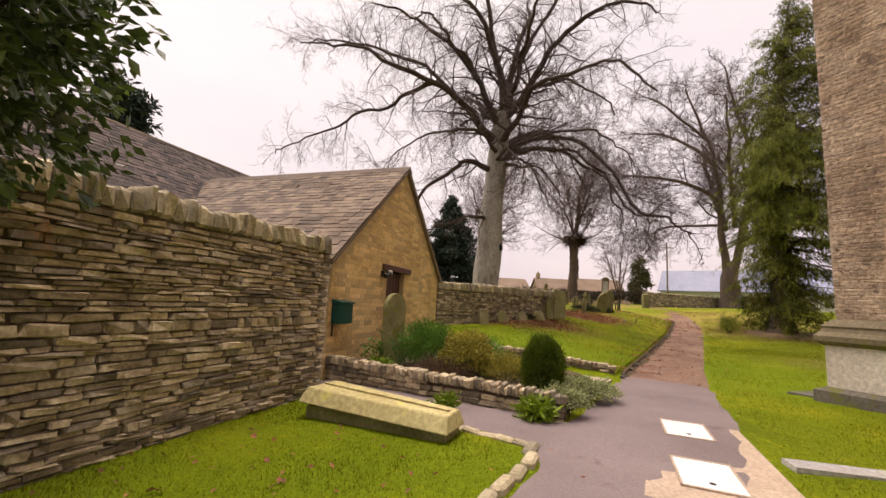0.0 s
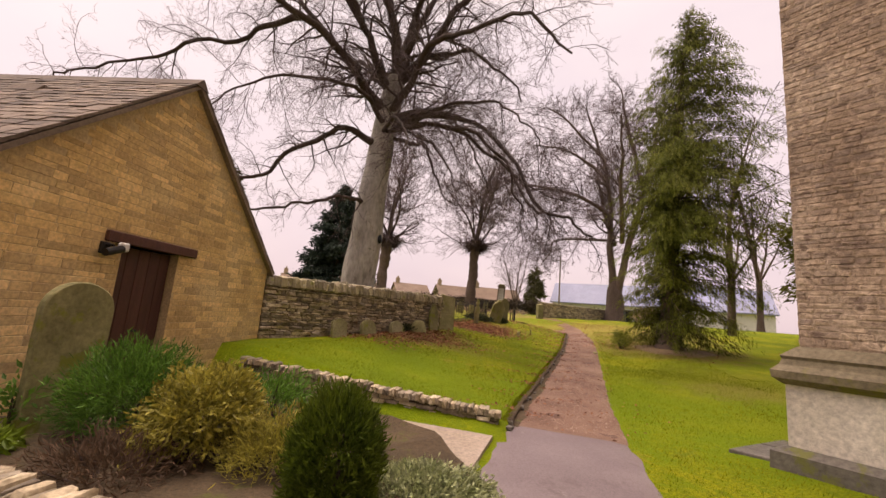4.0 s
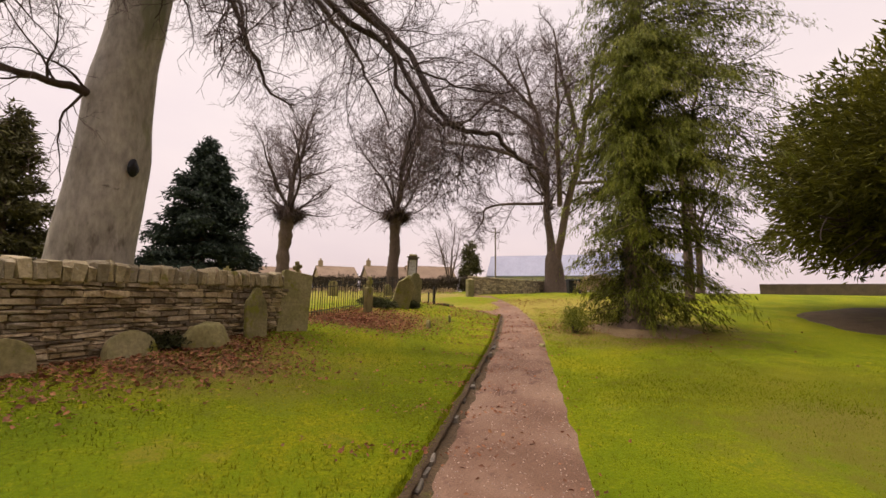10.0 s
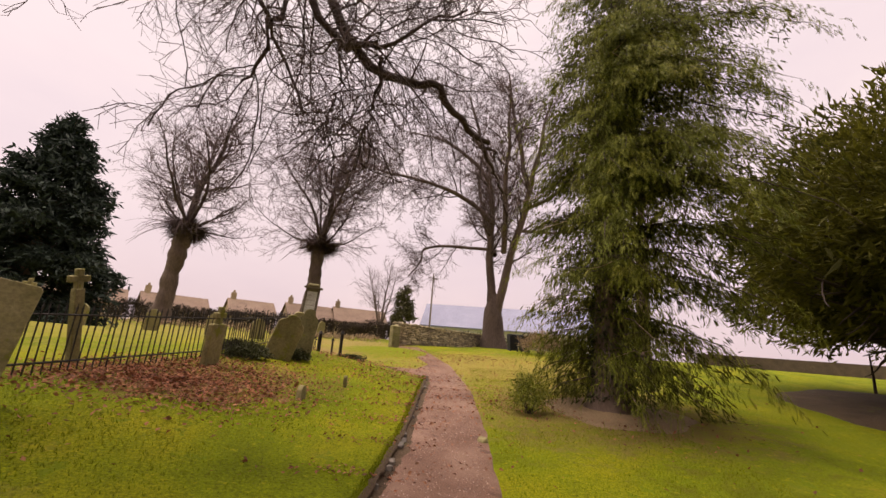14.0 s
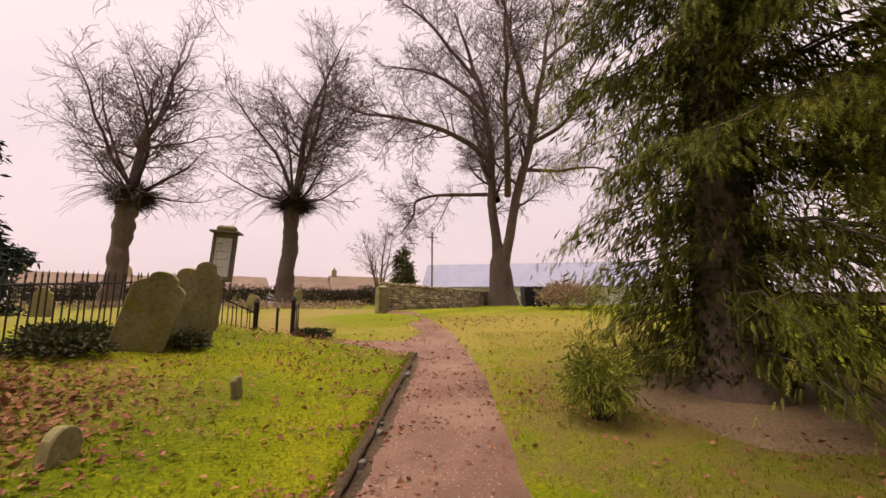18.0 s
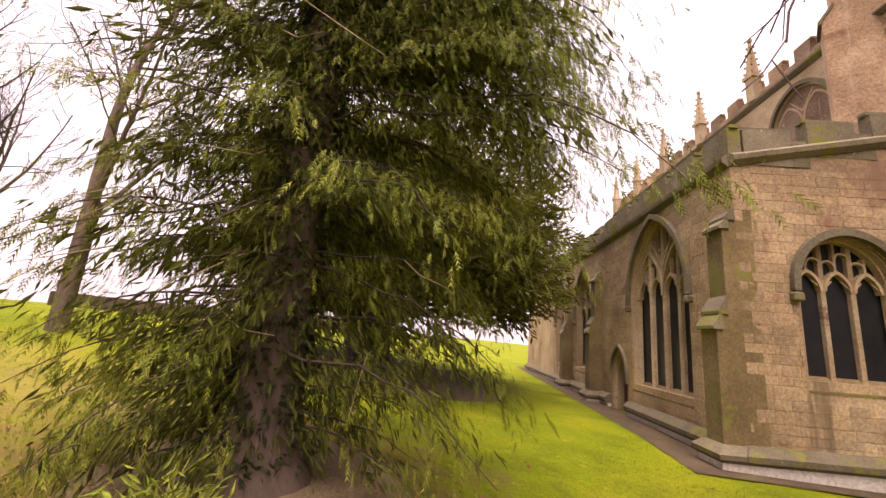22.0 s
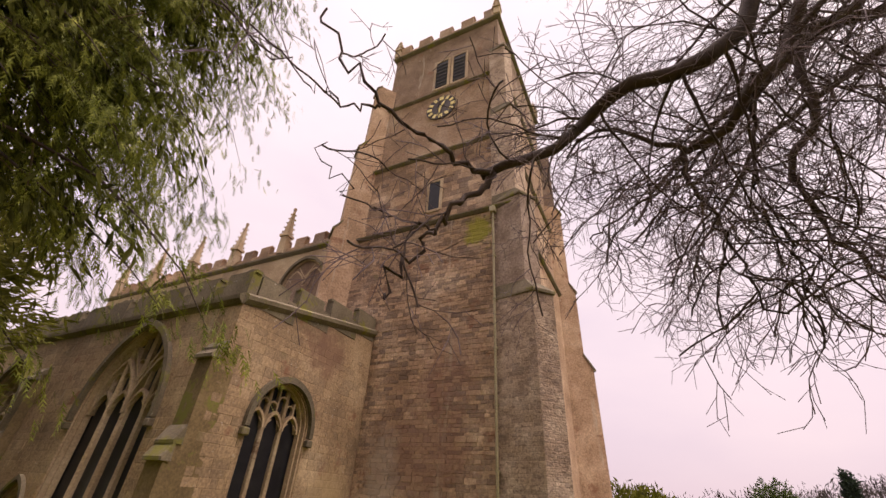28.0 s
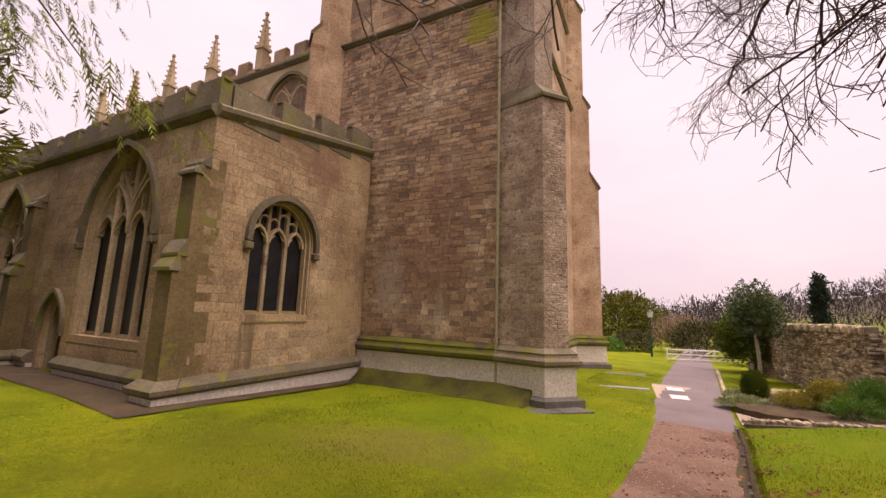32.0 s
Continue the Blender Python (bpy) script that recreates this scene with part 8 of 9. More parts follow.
# north: a long pale-roofed barn and a row of bungalows
barn = empty("barn", pose(54.6, 64.6, 2.6, 0, 0, -39.8), "long low building with a pale blue-grey sheet roof", "barn")
bm = bmesh.new()
box(bm, -16.5, 16.5, -4, 4, -1, 3.2)
part("wall", bm, M_WHITE, barn)
for k in (-1, 1):
    bm = bmesh.new()
    prism(bm, [(k * 4.5, 3.0), (k * 4.5, 3.2), (0, 7.1), (0, 6.9)], -16.9, 16.9, "x")
    part("roof", bm, M_BARNROOF, barn)
for x, y, t, w, h, rh in ((15.2, 91.0, 6, 7.0, 2.9, 2.1), (25.5, 90.5, 2, 9.0, 3.0, 2.4), (34.0, 88.5, -6, 9.5, 3.1, 2.5), (4.0, 93.0, 12, 9, 2.4, 2.2), (-7.0, 92.0, 12, 9, 2.4, 2.2)):
    house(x, y, 2.6, t, w, 7, h, rh, "far stone bungalow with a tiled roof and chimney")
# hedge and rough banks before them


def hedge(name, line, h, w, n, material, seed, label, size=0.25, z=None):
    r = np.random.default_rng(seed)
    pts = []
    for _ in range(n):
        f = r.random() * (len(line) - 1)
        i = int(f)
        p = np.array(line[i]) + (np.array(line[i + 1]) - np.array(line[i])) * (f - i)
        k = 0.75 + 0.35 * noise.noise(Vector((p[0] * 0.6, p[1] * 0.6, seed)))
        zz = (ground_z(p[0], p[1]) if z is None else z)
        pts.append((p[0] + r.normal() * w * 0.35, p[1] + r.normal() * w * 0.35, zz + r.random() ** 0.7 * h * k))
    d = r.normal(size=(len(pts), 3)) * 0.6 + np.array([0, 0, 0.5])
    o = foliage_cloud(name, None, pts, d, size, material, seed, 3, -0.2, 0.3)
    return tagged(o, label, "hedge", kind="stuff")


hedge("hedge", [(-14, 52), (2, 56), (10, 58.5), (22, 58), (27, 54)], 2.1, 1.4, 9000, surface("dark bramble", [(0.035, 0.024, 0.018), (0.06, 0.045, 0.026)], 1, 9, 0.9, 0, 0, 0.4), 101, "dark winter hedge of brambles beyond the graveyard", 0.13)
hedge("hedge", [(17.5, 37.5), (12.0, 41.0), (2.0, 45.0)], 0.4, 0.7, 900, M_TAN, 102, "strip of dry straw-coloured grass", 0.1)
hedge("hedge", [(30, 47), (40, 54), (52, 56)], 1.2, 1.2, 500, M_HEDGE, 103, "low scrub beyond the boundary wall")
shrub("brush_pile", 25.4, 31.0, gz(25.4, 31.0), (1.3, 1.0, 0.6), M_TAN, 500, 0.2, 104, "heap of dry brushwood beside the bins", "brushwood", -0.1, 3, 0.8, 0.4, -0.2, 0.12)
shrub("laurel_bush", 27.2, 31.2, gz(27.2, 31.2), (0.9, 0.8, 0.5), M_VARIEG, 260, 0.13, 105, "low variegated laurel beside the brushwood", "shrub", 0, 3, 0.8, 0.4, -0.2, 0.4)
spreading_tree("far_tree", 33.5, 76.0, 2.6, [(20, 80, 9, 0.2), (110, 62, 8, 0.15), (200, 60, 8, 0.15), (290, 66, 8, 0.15), (60, 45, 6, 0.1), (240, 45, 6, 0.1)], 35, 1.2, "far bare tree beside the barn", 2.6, 0.4)
conifer("ivy_clad_tree", 36.0, 73.0, 2.6, 9.0, lambda f, a: 1.9 * (1 - abs(f - 0.45) * 1.3), 47, 60, 0.4, M_HEDGE, "tree trunk clad in yellow-green ivy", 0.25, 0.1, 0.2, 0.2, 0.08, 8)
pole = empty("telegraph_pole", pose(39.5, 70.0, 2.6), "far wooden telegraph pole", "pole")
bm = bmesh.new()
rod(bm, (0, 0, -0.5), (0, 0, 11.5), 0.16, 0.11, 8)
box(bm, -0.9, 0.9, -0.06, 0.06, 10.6, 10.75)
part("pole_shaft", bm, M_WOOD, pole)
spreading_tree("bare_tree", 44.0, 37.0, 2.4, [(100, 84, 14, 0.26), (20, 62, 9, 0.14), (200, 60, 9, 0.14), (300, 62, 8, 0.12)], 36, 1.0, "tall bare tree beyond the churchyard", 6.0, 0.3)
# east side: wall and shrubs seen under the yew
wall_core("boundary_wall", (62.0, 8.0), (48.0, 34.0), 0.4, 1.0, 1.6, 3.4, 3.6, "low boundary wall beyond the yew")
sap = empty("sapling", pose(33.5, 19.3, gz(33.5, 19.3)), "thin bare sapling on the lawn", "tree")
tubes("stem", [([(0, 0, -0.1), (0.05, 0, 0.8), (0.0, 0, 1.7)], [0.06, 0.05, 0.03])], M_LIMB, sap, 5)

# south: lamp, fence, garden greenery, houses, wooded hill
lamp = empty("street_lamp", pose(-3.75, -10.2, -0.25), "dark green cast-iron lamp post with a glazed lantern", "street lamp")
bm = bmesh.new()
rod(bm, (0, 0, -0.2), (0, 0, 0.9), 0.09, 0.075, 10)
rod(bm, (0, 0, 0.9), (0, 0, 3.0), 0.05, 0.038, 10)
rod(bm, (0, 0, 0.86), (0, 0, 0.94), 0.10, 0.10, 10)
rod(bm, (-0.25, 0, 2.72), (0.25, 0, 2.72), 0.018, sides=6)
part("column", bm, M_BOX, lamp)
bm = bmesh.new()
prism(bm, [(-0.10, -0.10), (0.10, -0.10), (0.10, 0.10), (-0.10, 0.10)], 3.0, 3.36, "z", [(-0.17, -0.17), (0.17, -0.17), (0.17, 0.17), (-0.17, 0.17)])
part("lantern", bm, M_WHITE, lamp, "frosted lantern glass")
bm = bmesh.new()
prism(bm, [(-0.2, -0.2), (0.2, -0.2), (0.2, 0.2), (-0.2, 0.2)], 3.36, 3.58, "z", [(-0.03, -0.03), (0.03, -0.03), (0.03, 0.03), (-0.03, 0.03)])
part("lantern_roof", bm, M_BOX, lamp)
fence = empty("white_fence", pose(-3.6, -7.9, 0), "low white-painted rail fence on the grass", "fence")
for z in (0.20, 0.52, 0.84):
    bm = bmesh.new()
    rod(bm, (0, 0, z - 0.2), (-4.6, 0.3, z - 0.25), 0.045, sides=6)
    part("fence_rail", bm, M_WHITE, fence)
for i in range(4):
    bm = bmesh.new()
    rod(bm, (-4.6 * i / 3, 0.1 * i, -0.5), (-4.6 * i / 3, 0.1 * i, 0.72), 0.05, sides=6)
    part("fence_post", bm, M_WHITE, fence)
for i in range(3):
    bm = bmesh.new()
    rod(bm, (-1.5 * i, 0.1 * i, -0.15), (-1.5 * (i + 1), 0.1 * i, 0.58), 0.035, sides=5)
    part("fence_brace", bm, M_WHITE, fence)
shrub("clipped_bush", -4.6, -15.0, -0.5, (1.5, 1.5, 1.1), M_HEDGE, 900, 0.14, 111, "rounded clipped garden bush", "shrub", 0, 3, 0.4, 0.15, -0.5, 0.3)
shrub("clipped_bush", -2.2, -14.0, -0.5, (1.0, 1.0, 0.8), M_SHRUB, 600, 0.12, 112, "rounded clipped garden bush", "shrub", 0, 3, 0.4, 0.15, -0.5, 0.3)
shrub("garden_shrub", -9.6, -13.5, -0.4, (2.4, 2.0, 1.6), M_HEDGE, 1400, 0.16, 113, "broad dark garden shrub", "shrub", 0, 3, 0.5, 0.25, -0.5, 0.3)
shrub("garden_shrub", -8.2, -6.2, -0.2, (1.3, 1.2, 1.15), M_HOLLY, 1300, 0.10, 114, "dark glossy evergreen shrub", "shrub", 0, 3, 0.5, 0.25, -0.5, 0.35)
shrub("pampas_clump", -9.0, -16.0, -0.4, (2.2, 1.6, 1.7), M_TAN, 700, 0.35, 115, "clump of dry pale stalks", "grass", -0.9, 3, 0.7, 0.3, -0.3, 0.06)
shrub("evergreen_tree", -9.5, -30.0, -1.0, (5.2, 5.0, 3.6), M_YEW, 2200, 0.35, 116, "broad dark evergreen tree", "tree", -0.1, 3, 0.5, 0.3, -0.6, 0.3)
shrub("willow_tree", -2.8, -34.0, -1.0, (2.2, 2.2, 3.6), M_GOLD, 1200, 0.3, 117, "small yellow-green willow beside the cottages", "tree", 0.2, 3, 0.6, 0.3, -0.6, 0.18)
round_tree = shrub("round_tree", -5.0, -1.8, 0.4, (1.55, 1.5, 1.75), M_DWARF, 4200, 0.11, 118, "dense rounded evergreen tree beside the wall", "tree", -0.1, 3, 0.45, 0.25, -0.7, 0.3)
bm = bmesh.new()
rod(bm, (0, 0, -0.6), (0.1, 0, 1.0), 0.10, 0.08, 8)
part("trunk", bm, M_LIMB, round_tree)
conifer("cypress_tree", -15.5, -9.2, 0.0, 6.6, lambda f, a: 0.46 * min(1.0, (1 - f) * 2.6) * (0.8 + 0.2 * f), 48, 200, 0.2, M_FIR, "slender dark columnar cypress", 0.1, -0.6, 0.8, 0.2, 0.03, 12)
house(-1.2, -52.0, -2.2, 20, 9, 7, 4.6, 3.0, "stone cottage at the foot of the hill", True)
house(-11.0, -56.0, -2.2, -8, 10, 7, 3.8, 2.8, "stone cottage with a tiled roof", True)


def far_wood():
    """Bare woods on the hill: many thin upright sprays, joined."""
    r = np.random.default_rng(121)
    pts, dirs = [], []
    for i in range(1300):
        s = r.uniform(-390, -120)
        l = r.uniform(-30, 300)
        p = PD * s + PL * l
        base = ground_z(p.x, p.y) + hill(s, l)
        h = r.uniform(7, 13)
        for k in range(30):
            f = r.random()
            rad = 3.6 * math.sin(math.pi * min(1, 0.25 + f * 0.75)) * r.random() ** 0.5
            a = r.uniform(0, 6.28)
            pts.append((p.x + math.cos(a) * rad, p.y + math.sin(a) * rad, base + h * f))
            dirs.append((math.cos(a) * 0.5, math.sin(a) * 0.5, 1.2))
    o = foliage_cloud("far_wood", None, pts, dirs, 1.0, M_FARWOOD, 122, 1, -0.2, 0.2)
    tagged(o, "bare wooded hillside beyond the village", "wood", kind="stuff")


far_wood()

# ---- stones laid one by one ----
def block_template(seed, chamfer, jitter):
    """A rough block of unit size, with broken edges."""
    bm = bmesh.new()
    bmesh.ops.create_cube(bm, size=1.0)
    bmesh.ops.bevel(bm, geom=list(bm.edges), offset=chamfer, segments=1, affect="EDGES", profile=0.5)
    bmesh.ops.triangulate(bm, faces=bm.faces)
    r = random.Random(seed)
    for v in bm.verts:
        v.co += Vector((r.uniform(-1, 1), r.uniform(-1, 1), r.uniform(-1, 1))) * jitter
    me = bpy.data.meshes.new("stone_block")
    bm.to_mesh(me)
    bm.free()
    vs = np.array([tuple(v.co) for v in me.vertices])
    fs = np.array([tuple(p.vertices) for p in me.polygons])
    return me, vs, fs


ROUGH = [block_template(i, 0.12, 0.075) for i in range(12)]
SQUARE = [block_template(20 + i, 0.05, 0.018) for i in range(6)]


def lay(parent, items, material, name, near, templates, most=300):
    """Lays blocks (centre, along, out, up, length, depth, height, roll). Those nearest to the plan point near become parts; the rest is one joined part."""
    inv = parent.matrix_world.inverted() if parent.parent is None else Matrix.Identity(4)
    order = sorted(range(len(items)), key=lambda i: (items[i][0].x - near[0]) ** 2 + (items[i][0].y - near[1]) ** 2)
    chosen = set(order[:most])
    meshes = []
    for me, _, _ in templates:
        m = me.copy()
        m.materials.clear()
        m.materials.append(material)
        meshes.append(m)
    vs, fs, base = [], [], 0
    r = random.Random(len(items))
    for i, (c, a, o, u, ln, dp, ht, roll) in enumerate(items):
        k = r.randrange(len(templates))
        m = Matrix((a, o, u)).transposed()
        m = m @ Matrix.Rotation(roll, 3, "Y") @ Matrix.Diagonal((ln, dp, ht))
        if i in chosen:
            ob = new(name, meshes[k])
            ob.parent = parent
            ob.matrix_basis = inv @ (Matrix.Translation(c) @ m.to_4x4())
        else:
            w = templates[k][1] @ np.array(m).T + np.array(c)
            vs.append(w)
            fs.append(templates[k][2] + base)
            base += len(w)
    if vs:
        v = np.concatenate(vs)
        v4 = np.concatenate([v, np.ones((len(v), 1))], 1) @ np.array(inv).T
        ob = mesh_object(name + "_rest", v4[:, :3].tolist(), np.concatenate(fs).tolist(), material, parent)
        tagged(ob, kind="stuff")


def dry_stones(parent, p, q, base, top, near, hmin=0.03, hmax=0.095, lmin=0.10, lmax=0.42, seed=1, right=True, coping=0.24, cop_mat=None, depth=0.20, cop_thick=(0.05, 0.10), name="stone", wild=1.0, most=300, cop_depth=0.40, mat=None):
    """Courses of flat stones on the face p-q, between base(f) and top(f), and a row of upright coping stones."""
    p, d, nr, n = along(p, q)
    if not right:
        nr = -nr
    r = random.Random(seed)
    d3, o3, u3 = Vector((d.x, d.y, 0)), Vector((nr.x, nr.y, 0)), Vector((0, 0, 1))
    items = []
    lo, hi = min(base(0), base(1)), max(top(0), top(1))
    z = lo
    while z < hi:
        h = r.uniform(hmin, hmax) * (1.5 if r.random() < 0.15 else 1)
        x = -r.random() * 0.2
        while x < n:
            ln = r.uniform(lmin, lmax)
            if h < 0.06:
                ln *= 1.15
            a, b = max(0.0, x), min(n, x + ln)
            x += ln
            if b - a < 0.05:
                continue
            f = (a + b) / 2 / n
            zz = z + h / 2 + wild * 0.02 * noise.noise(Vector((a * 0.9, z * 2, seed)))
            if zz - h * 0.3 < base(f) or zz + h * 0.25 > top(f):
                continue
            out = r.uniform(-0.032, 0.022) * wild
            c = p + d * ((a + b) / 2) + nr * (out - depth / 2)
            items.append((Vector((c.x, c.y, zz)), d3, o3, u3, (b - a) * r.uniform(0.93, 1.02), depth, h * r.uniform(0.72, 1.0), r.uniform(-0.055, 0.055) * wild))
        z += h * 0.97
    lay(parent, items, mat or M_DRY, name, near, ROUGH, most)
    if coping:
        cop = []
        x = 0.0
        while x < n:
            t = r.uniform(*cop_thick)
            f = min(1.0, x / n)
            hh = coping * r.uniform(0.75, 1.15)
            c = p + d * (x + t / 2) - nr * (cop_depth / 2 - 0.03 + r.uniform(-0.03, 0.03))
            cop.append((Vector((c.x, c.y, top(f) + hh / 2 - 0.02)), d3, o3, u3, t * 1.02, cop_depth * r.uniform(0.9, 1.05), hh, r.uniform(-0.14, 0.14)))
            x += t
        lay(parent, cop, cop_mat or M_COPING, "coping_stone", near, ROUGH, 200)


dry_stones(wall_near, W1A, W1B, lambda f: -0.08 + 0.02 * f, lambda f: 2.34 + 0.06 * f, (-1.0, 4.5), seed=1, coping=0.27, cop_thick=(0.06, 0.15))
# the wall's squared end beside the gate
e0 = Vector(W1B)
_, wd, wn_, _ = along(W1A, W1B)
e1 = e0 - wn_ * 0.45
dry_stones(wall_near, (e0.x, e0.y), (e1.x, e1.y), lambda f: -0.06, lambda f: 2.40, (-1.0, 4.5), seed=2, coping=0, right=False, lmin=0.2, lmax=0.45, most=60)
dry_stones(wall_beech, W2A, W2B, lambda f: 0.45 + 0.62 * f, lambda f: 2.10 + 0.06 * f, (4.0, 14.0), seed=3, coping=0.30, cop_thick=(0.09, 0.20), hmin=0.04, hmax=0.12)
f0 = Vector(W2B)
_, wd2, wn2, _ = along(W2A, W2B)
f1 = f0 - wn2 * 0.45
dry_stones(wall_beech, (f0.x, f0.y), (f1.x, f1.y), lambda f: 0.9, lambda f: 2.16, (5.0, 14.0), seed=4, coping=0, right=False, most=40)
dry_stones(wall_far, W3A, W3B, lambda f: 1.7 + 0.6 * f, lambda f: 3.35 + 0.40 * f, (20.0, 34.0), seed=5, coping=0.12, cop_thick=(0.2, 0.4), hmin=0.08, hmax=0.16, lmin=0.25, lmax=0.7, most=200)
dry_stones(bed_wall, B1[0][:2], B1[2][:2], lambda f: -0.02, lambda f: 0.36 - 0.08 * f, (1.0, 5.5), seed=6, coping=0.15, cop_thick=(0.04, 0.10), depth=0.14, cop_depth=0.22, cop_mat=M_DRY)
dry_stones(lawn_wall, B2A[:2], B2B[:2], lambda f: 0.0, lambda f: 0.62 - 0.36 * f, (3.5, 9.0), seed=7, coping=0.11, cop_thick=(0.04, 0.10), depth=0.14, cop_depth=0.24, cop_mat=M_DRY)


def ashlar(parent, frame_m, rect, holes, material, name, near, course=(0.10, 0.16), length=(0.18, 0.5), proud=0.012, seed=1, most=300, inside=None, depth=0.06, rough=False, joint=0.012):
    """Squared courses on a wall face. frame_m: x along the face, y into the wall, z up. holes: (x0, x1, z0, z1, pointed)."""
    r = random.Random(seed)
    x0, x1, z0, z1 = rect
    rot = frame_m.to_3x3()
    d3, o3, u3 = rot @ Vector((1, 0, 0)), rot @ Vector((0, -1, 0)), rot @ Vector((0, 0, 1))
    items = []
    z = z0
    while z < z1 - 0.03:
        h = min(r.uniform(*course), z1 - z)
        x = x0 - r.random() * length[0]
        while x < x1:
            ln = r.uniform(*length) * (1.0 if r.random() > 0.15 else 0.6)
            a, b = max(x0, x), min(x1, x + ln)
            x += ln
            if b - a < 0.04:
                continue
            spans = [(a, b)]
            for hx0, hx1, hz0, hz1, rise in holes:
                zc = z + h / 2
                if hz0 - h * 0.4 < zc < hz1 + rise:
                    cx, w = (hx0 + hx1) / 2, (hx1 - hx0) / 2
                    if zc > hz1:
                        rr = (w * w + rise * rise) / (2 * w)
                        w = max(0.0, math.sqrt(max(0.0, rr * rr - (zc - hz1) ** 2)) - (rr - w)) + 0.03
                    nw = []
                    for s, e in spans:
                        if e <= cx - w or s >= cx + w:
                            nw.append((s, e))
                        else:
                            if s < cx - w:
                                nw.append((s, cx - w))
                            if e > cx + w:
                                nw.append((cx + w, e))
                    spans = nw
            for s, e in spans:
                if e - s < 0.05:
                    continue
                m = (s + e) / 2
                if inside and not (inside(s, z + h) and inside(e, z + h)):
                    continue
                out = proud * r.uniform(0.4, 1.0)
                c = frame_m @ Vector((m, depth / 2 - out, z + h / 2))
                items.append((c, d3, o3, u3, (e - s) - joint, depth, h - joint, 0.0))
        z += h
    lay(parent, items, material, name, near, ROUGH if rough else SQUARE, most)


bpy.context.view_layer.update()
HM = hall.matrix_world.copy()


def in_gable(x, z):
    return z < GE + (GA - GE) * (1 - abs(x - GW / 2) / (GW / 2)) - 0.06


ashlar(hall, HM, (0.0, GW, -0.05, GA), [(DX0 - 0.0, DX1 + 0.0, -1, DZ, 0.0), (DX0 - 0.30, DX1 + 0.36, DZ, DZ + 0.15, 0.0)], M_HALL, "wall_stone", (1.5, 6.0), (0.06, 0.125), (0.16, 0.52), 0.007, 11, 300, in_gable, joint=0.006)
CT = tower.matrix_world.copy()
ashlar(tower, CT @ pose(0, TN, 0, 0, 0, 180), (-AU + 0.02, -5.62, 1.74, 13.8), [], M_CHURCH, "wall_block", (11.5, 16.0), (0.09, 0.20), (0.16, 0.55), 0.030, 12, 300)
ashlar(tower, CT @ pose(0, TN, 0, 0, 0, 180), (-12.9, -AU, 8.2, 13.8), [], M_CHURCH, "wall_block", (11.5, 16.0), (0.09, 0.20), (0.16, 0.55), 0.030, 16, 0)
ashlar(tower, CT @ pose(0, TN - 0.14, 0, 0, 0, 180), (-13.0, -5.3, 14.3, 18.6), [(-8.95 - 0.16, -8.35 + 0.16, 14.75, 16.8, 0.0)], M_CHURCH, "wall_block", (11.5, 16.0), (0.25, 0.36), (0.35, 0.9), 0.016, 13, 0)
for (ua, va), (ub, vb), lo, near_ in (((3.42, 10.75), (4.76, 9.5), 0.0, 160), ((4.0, 11.37), (3.42, 10.75), 0.0, 60), ((5.62, 10.98), (4.0, 11.37), 1.0, 100)):
    dx = Vector((ub - ua, vb - va, 0))
    run = dx.length
    dx.normalize()
    face_m = Matrix(((dx.x, -dx.y, 0, ua), (dx.y, dx.x, 0, va), (0, 0, 1, 0), (0, 0, 0, 1)))
    ashlar(tower, CT @ face_m, (0.0, run, 1.74, 9.45), [], M_BUTT, "wall_block", (3.6, 6.8), (0.09, 0.19) if lo else (0.05, 0.115), (0.16, 0.5) if lo else (0.10, 0.32), 0.010, 17 + near_, near_, rough=not lo)
ashlar(aisle, CT @ WM, (-AN, -11.0, 1.04, AZ - 0.28), [(-WIN_V - WIN_W - 0.03, -WIN_V + WIN_W + 0.03, WIN_SILL - 0.25, WIN_SPRING, WIN_RISE + 0.04)], M_AISLE, "wall_block", (13.0, 14.0), (0.18, 0.30), (0.3, 0.75), 0.014, 14, 250)
ashlar(aisle, CT @ NM, (-26.4, -AU - 0.62, 1.04, AZ - 0.28), [(-BIG_U - BIG_W - 0.03, -BIG_U + BIG_W + 0.03, BIG_SILL - 0.25, BIG_SPRING, BIG_RISE + 0.05), (-DOOR_U - 0.78, -DOOR_U + 0.78, -1, 1.75, 1.1), (-22.8 - 1.55, -22.8 + 1.55, 1.5, 4.4, 2.45)], M_AISLE, "wall_block", (16.0, 15.0), (0.2, 0.32), (0.35, 0.85), 0.014, 15, 250)


# grass, leaves and gravel, too many to count
def scatter(n, s0, s1, l0, l1, seed):
    r = np.random.default_rng(seed)
    s, l = r.uniform(s0, s1, n), r.uniform(l0, l1, n)
    if l0 > 1.3 and s0 > 10:
        l += np.array([sway(q) for q in s])
    x, y = s * PD.x + l * PL.x, s * PD.y + l * PL.y
    z = np.array([ground_z(a, b) for a, b in zip(x, y)])
    return np.stack([x, y, z], 1), r


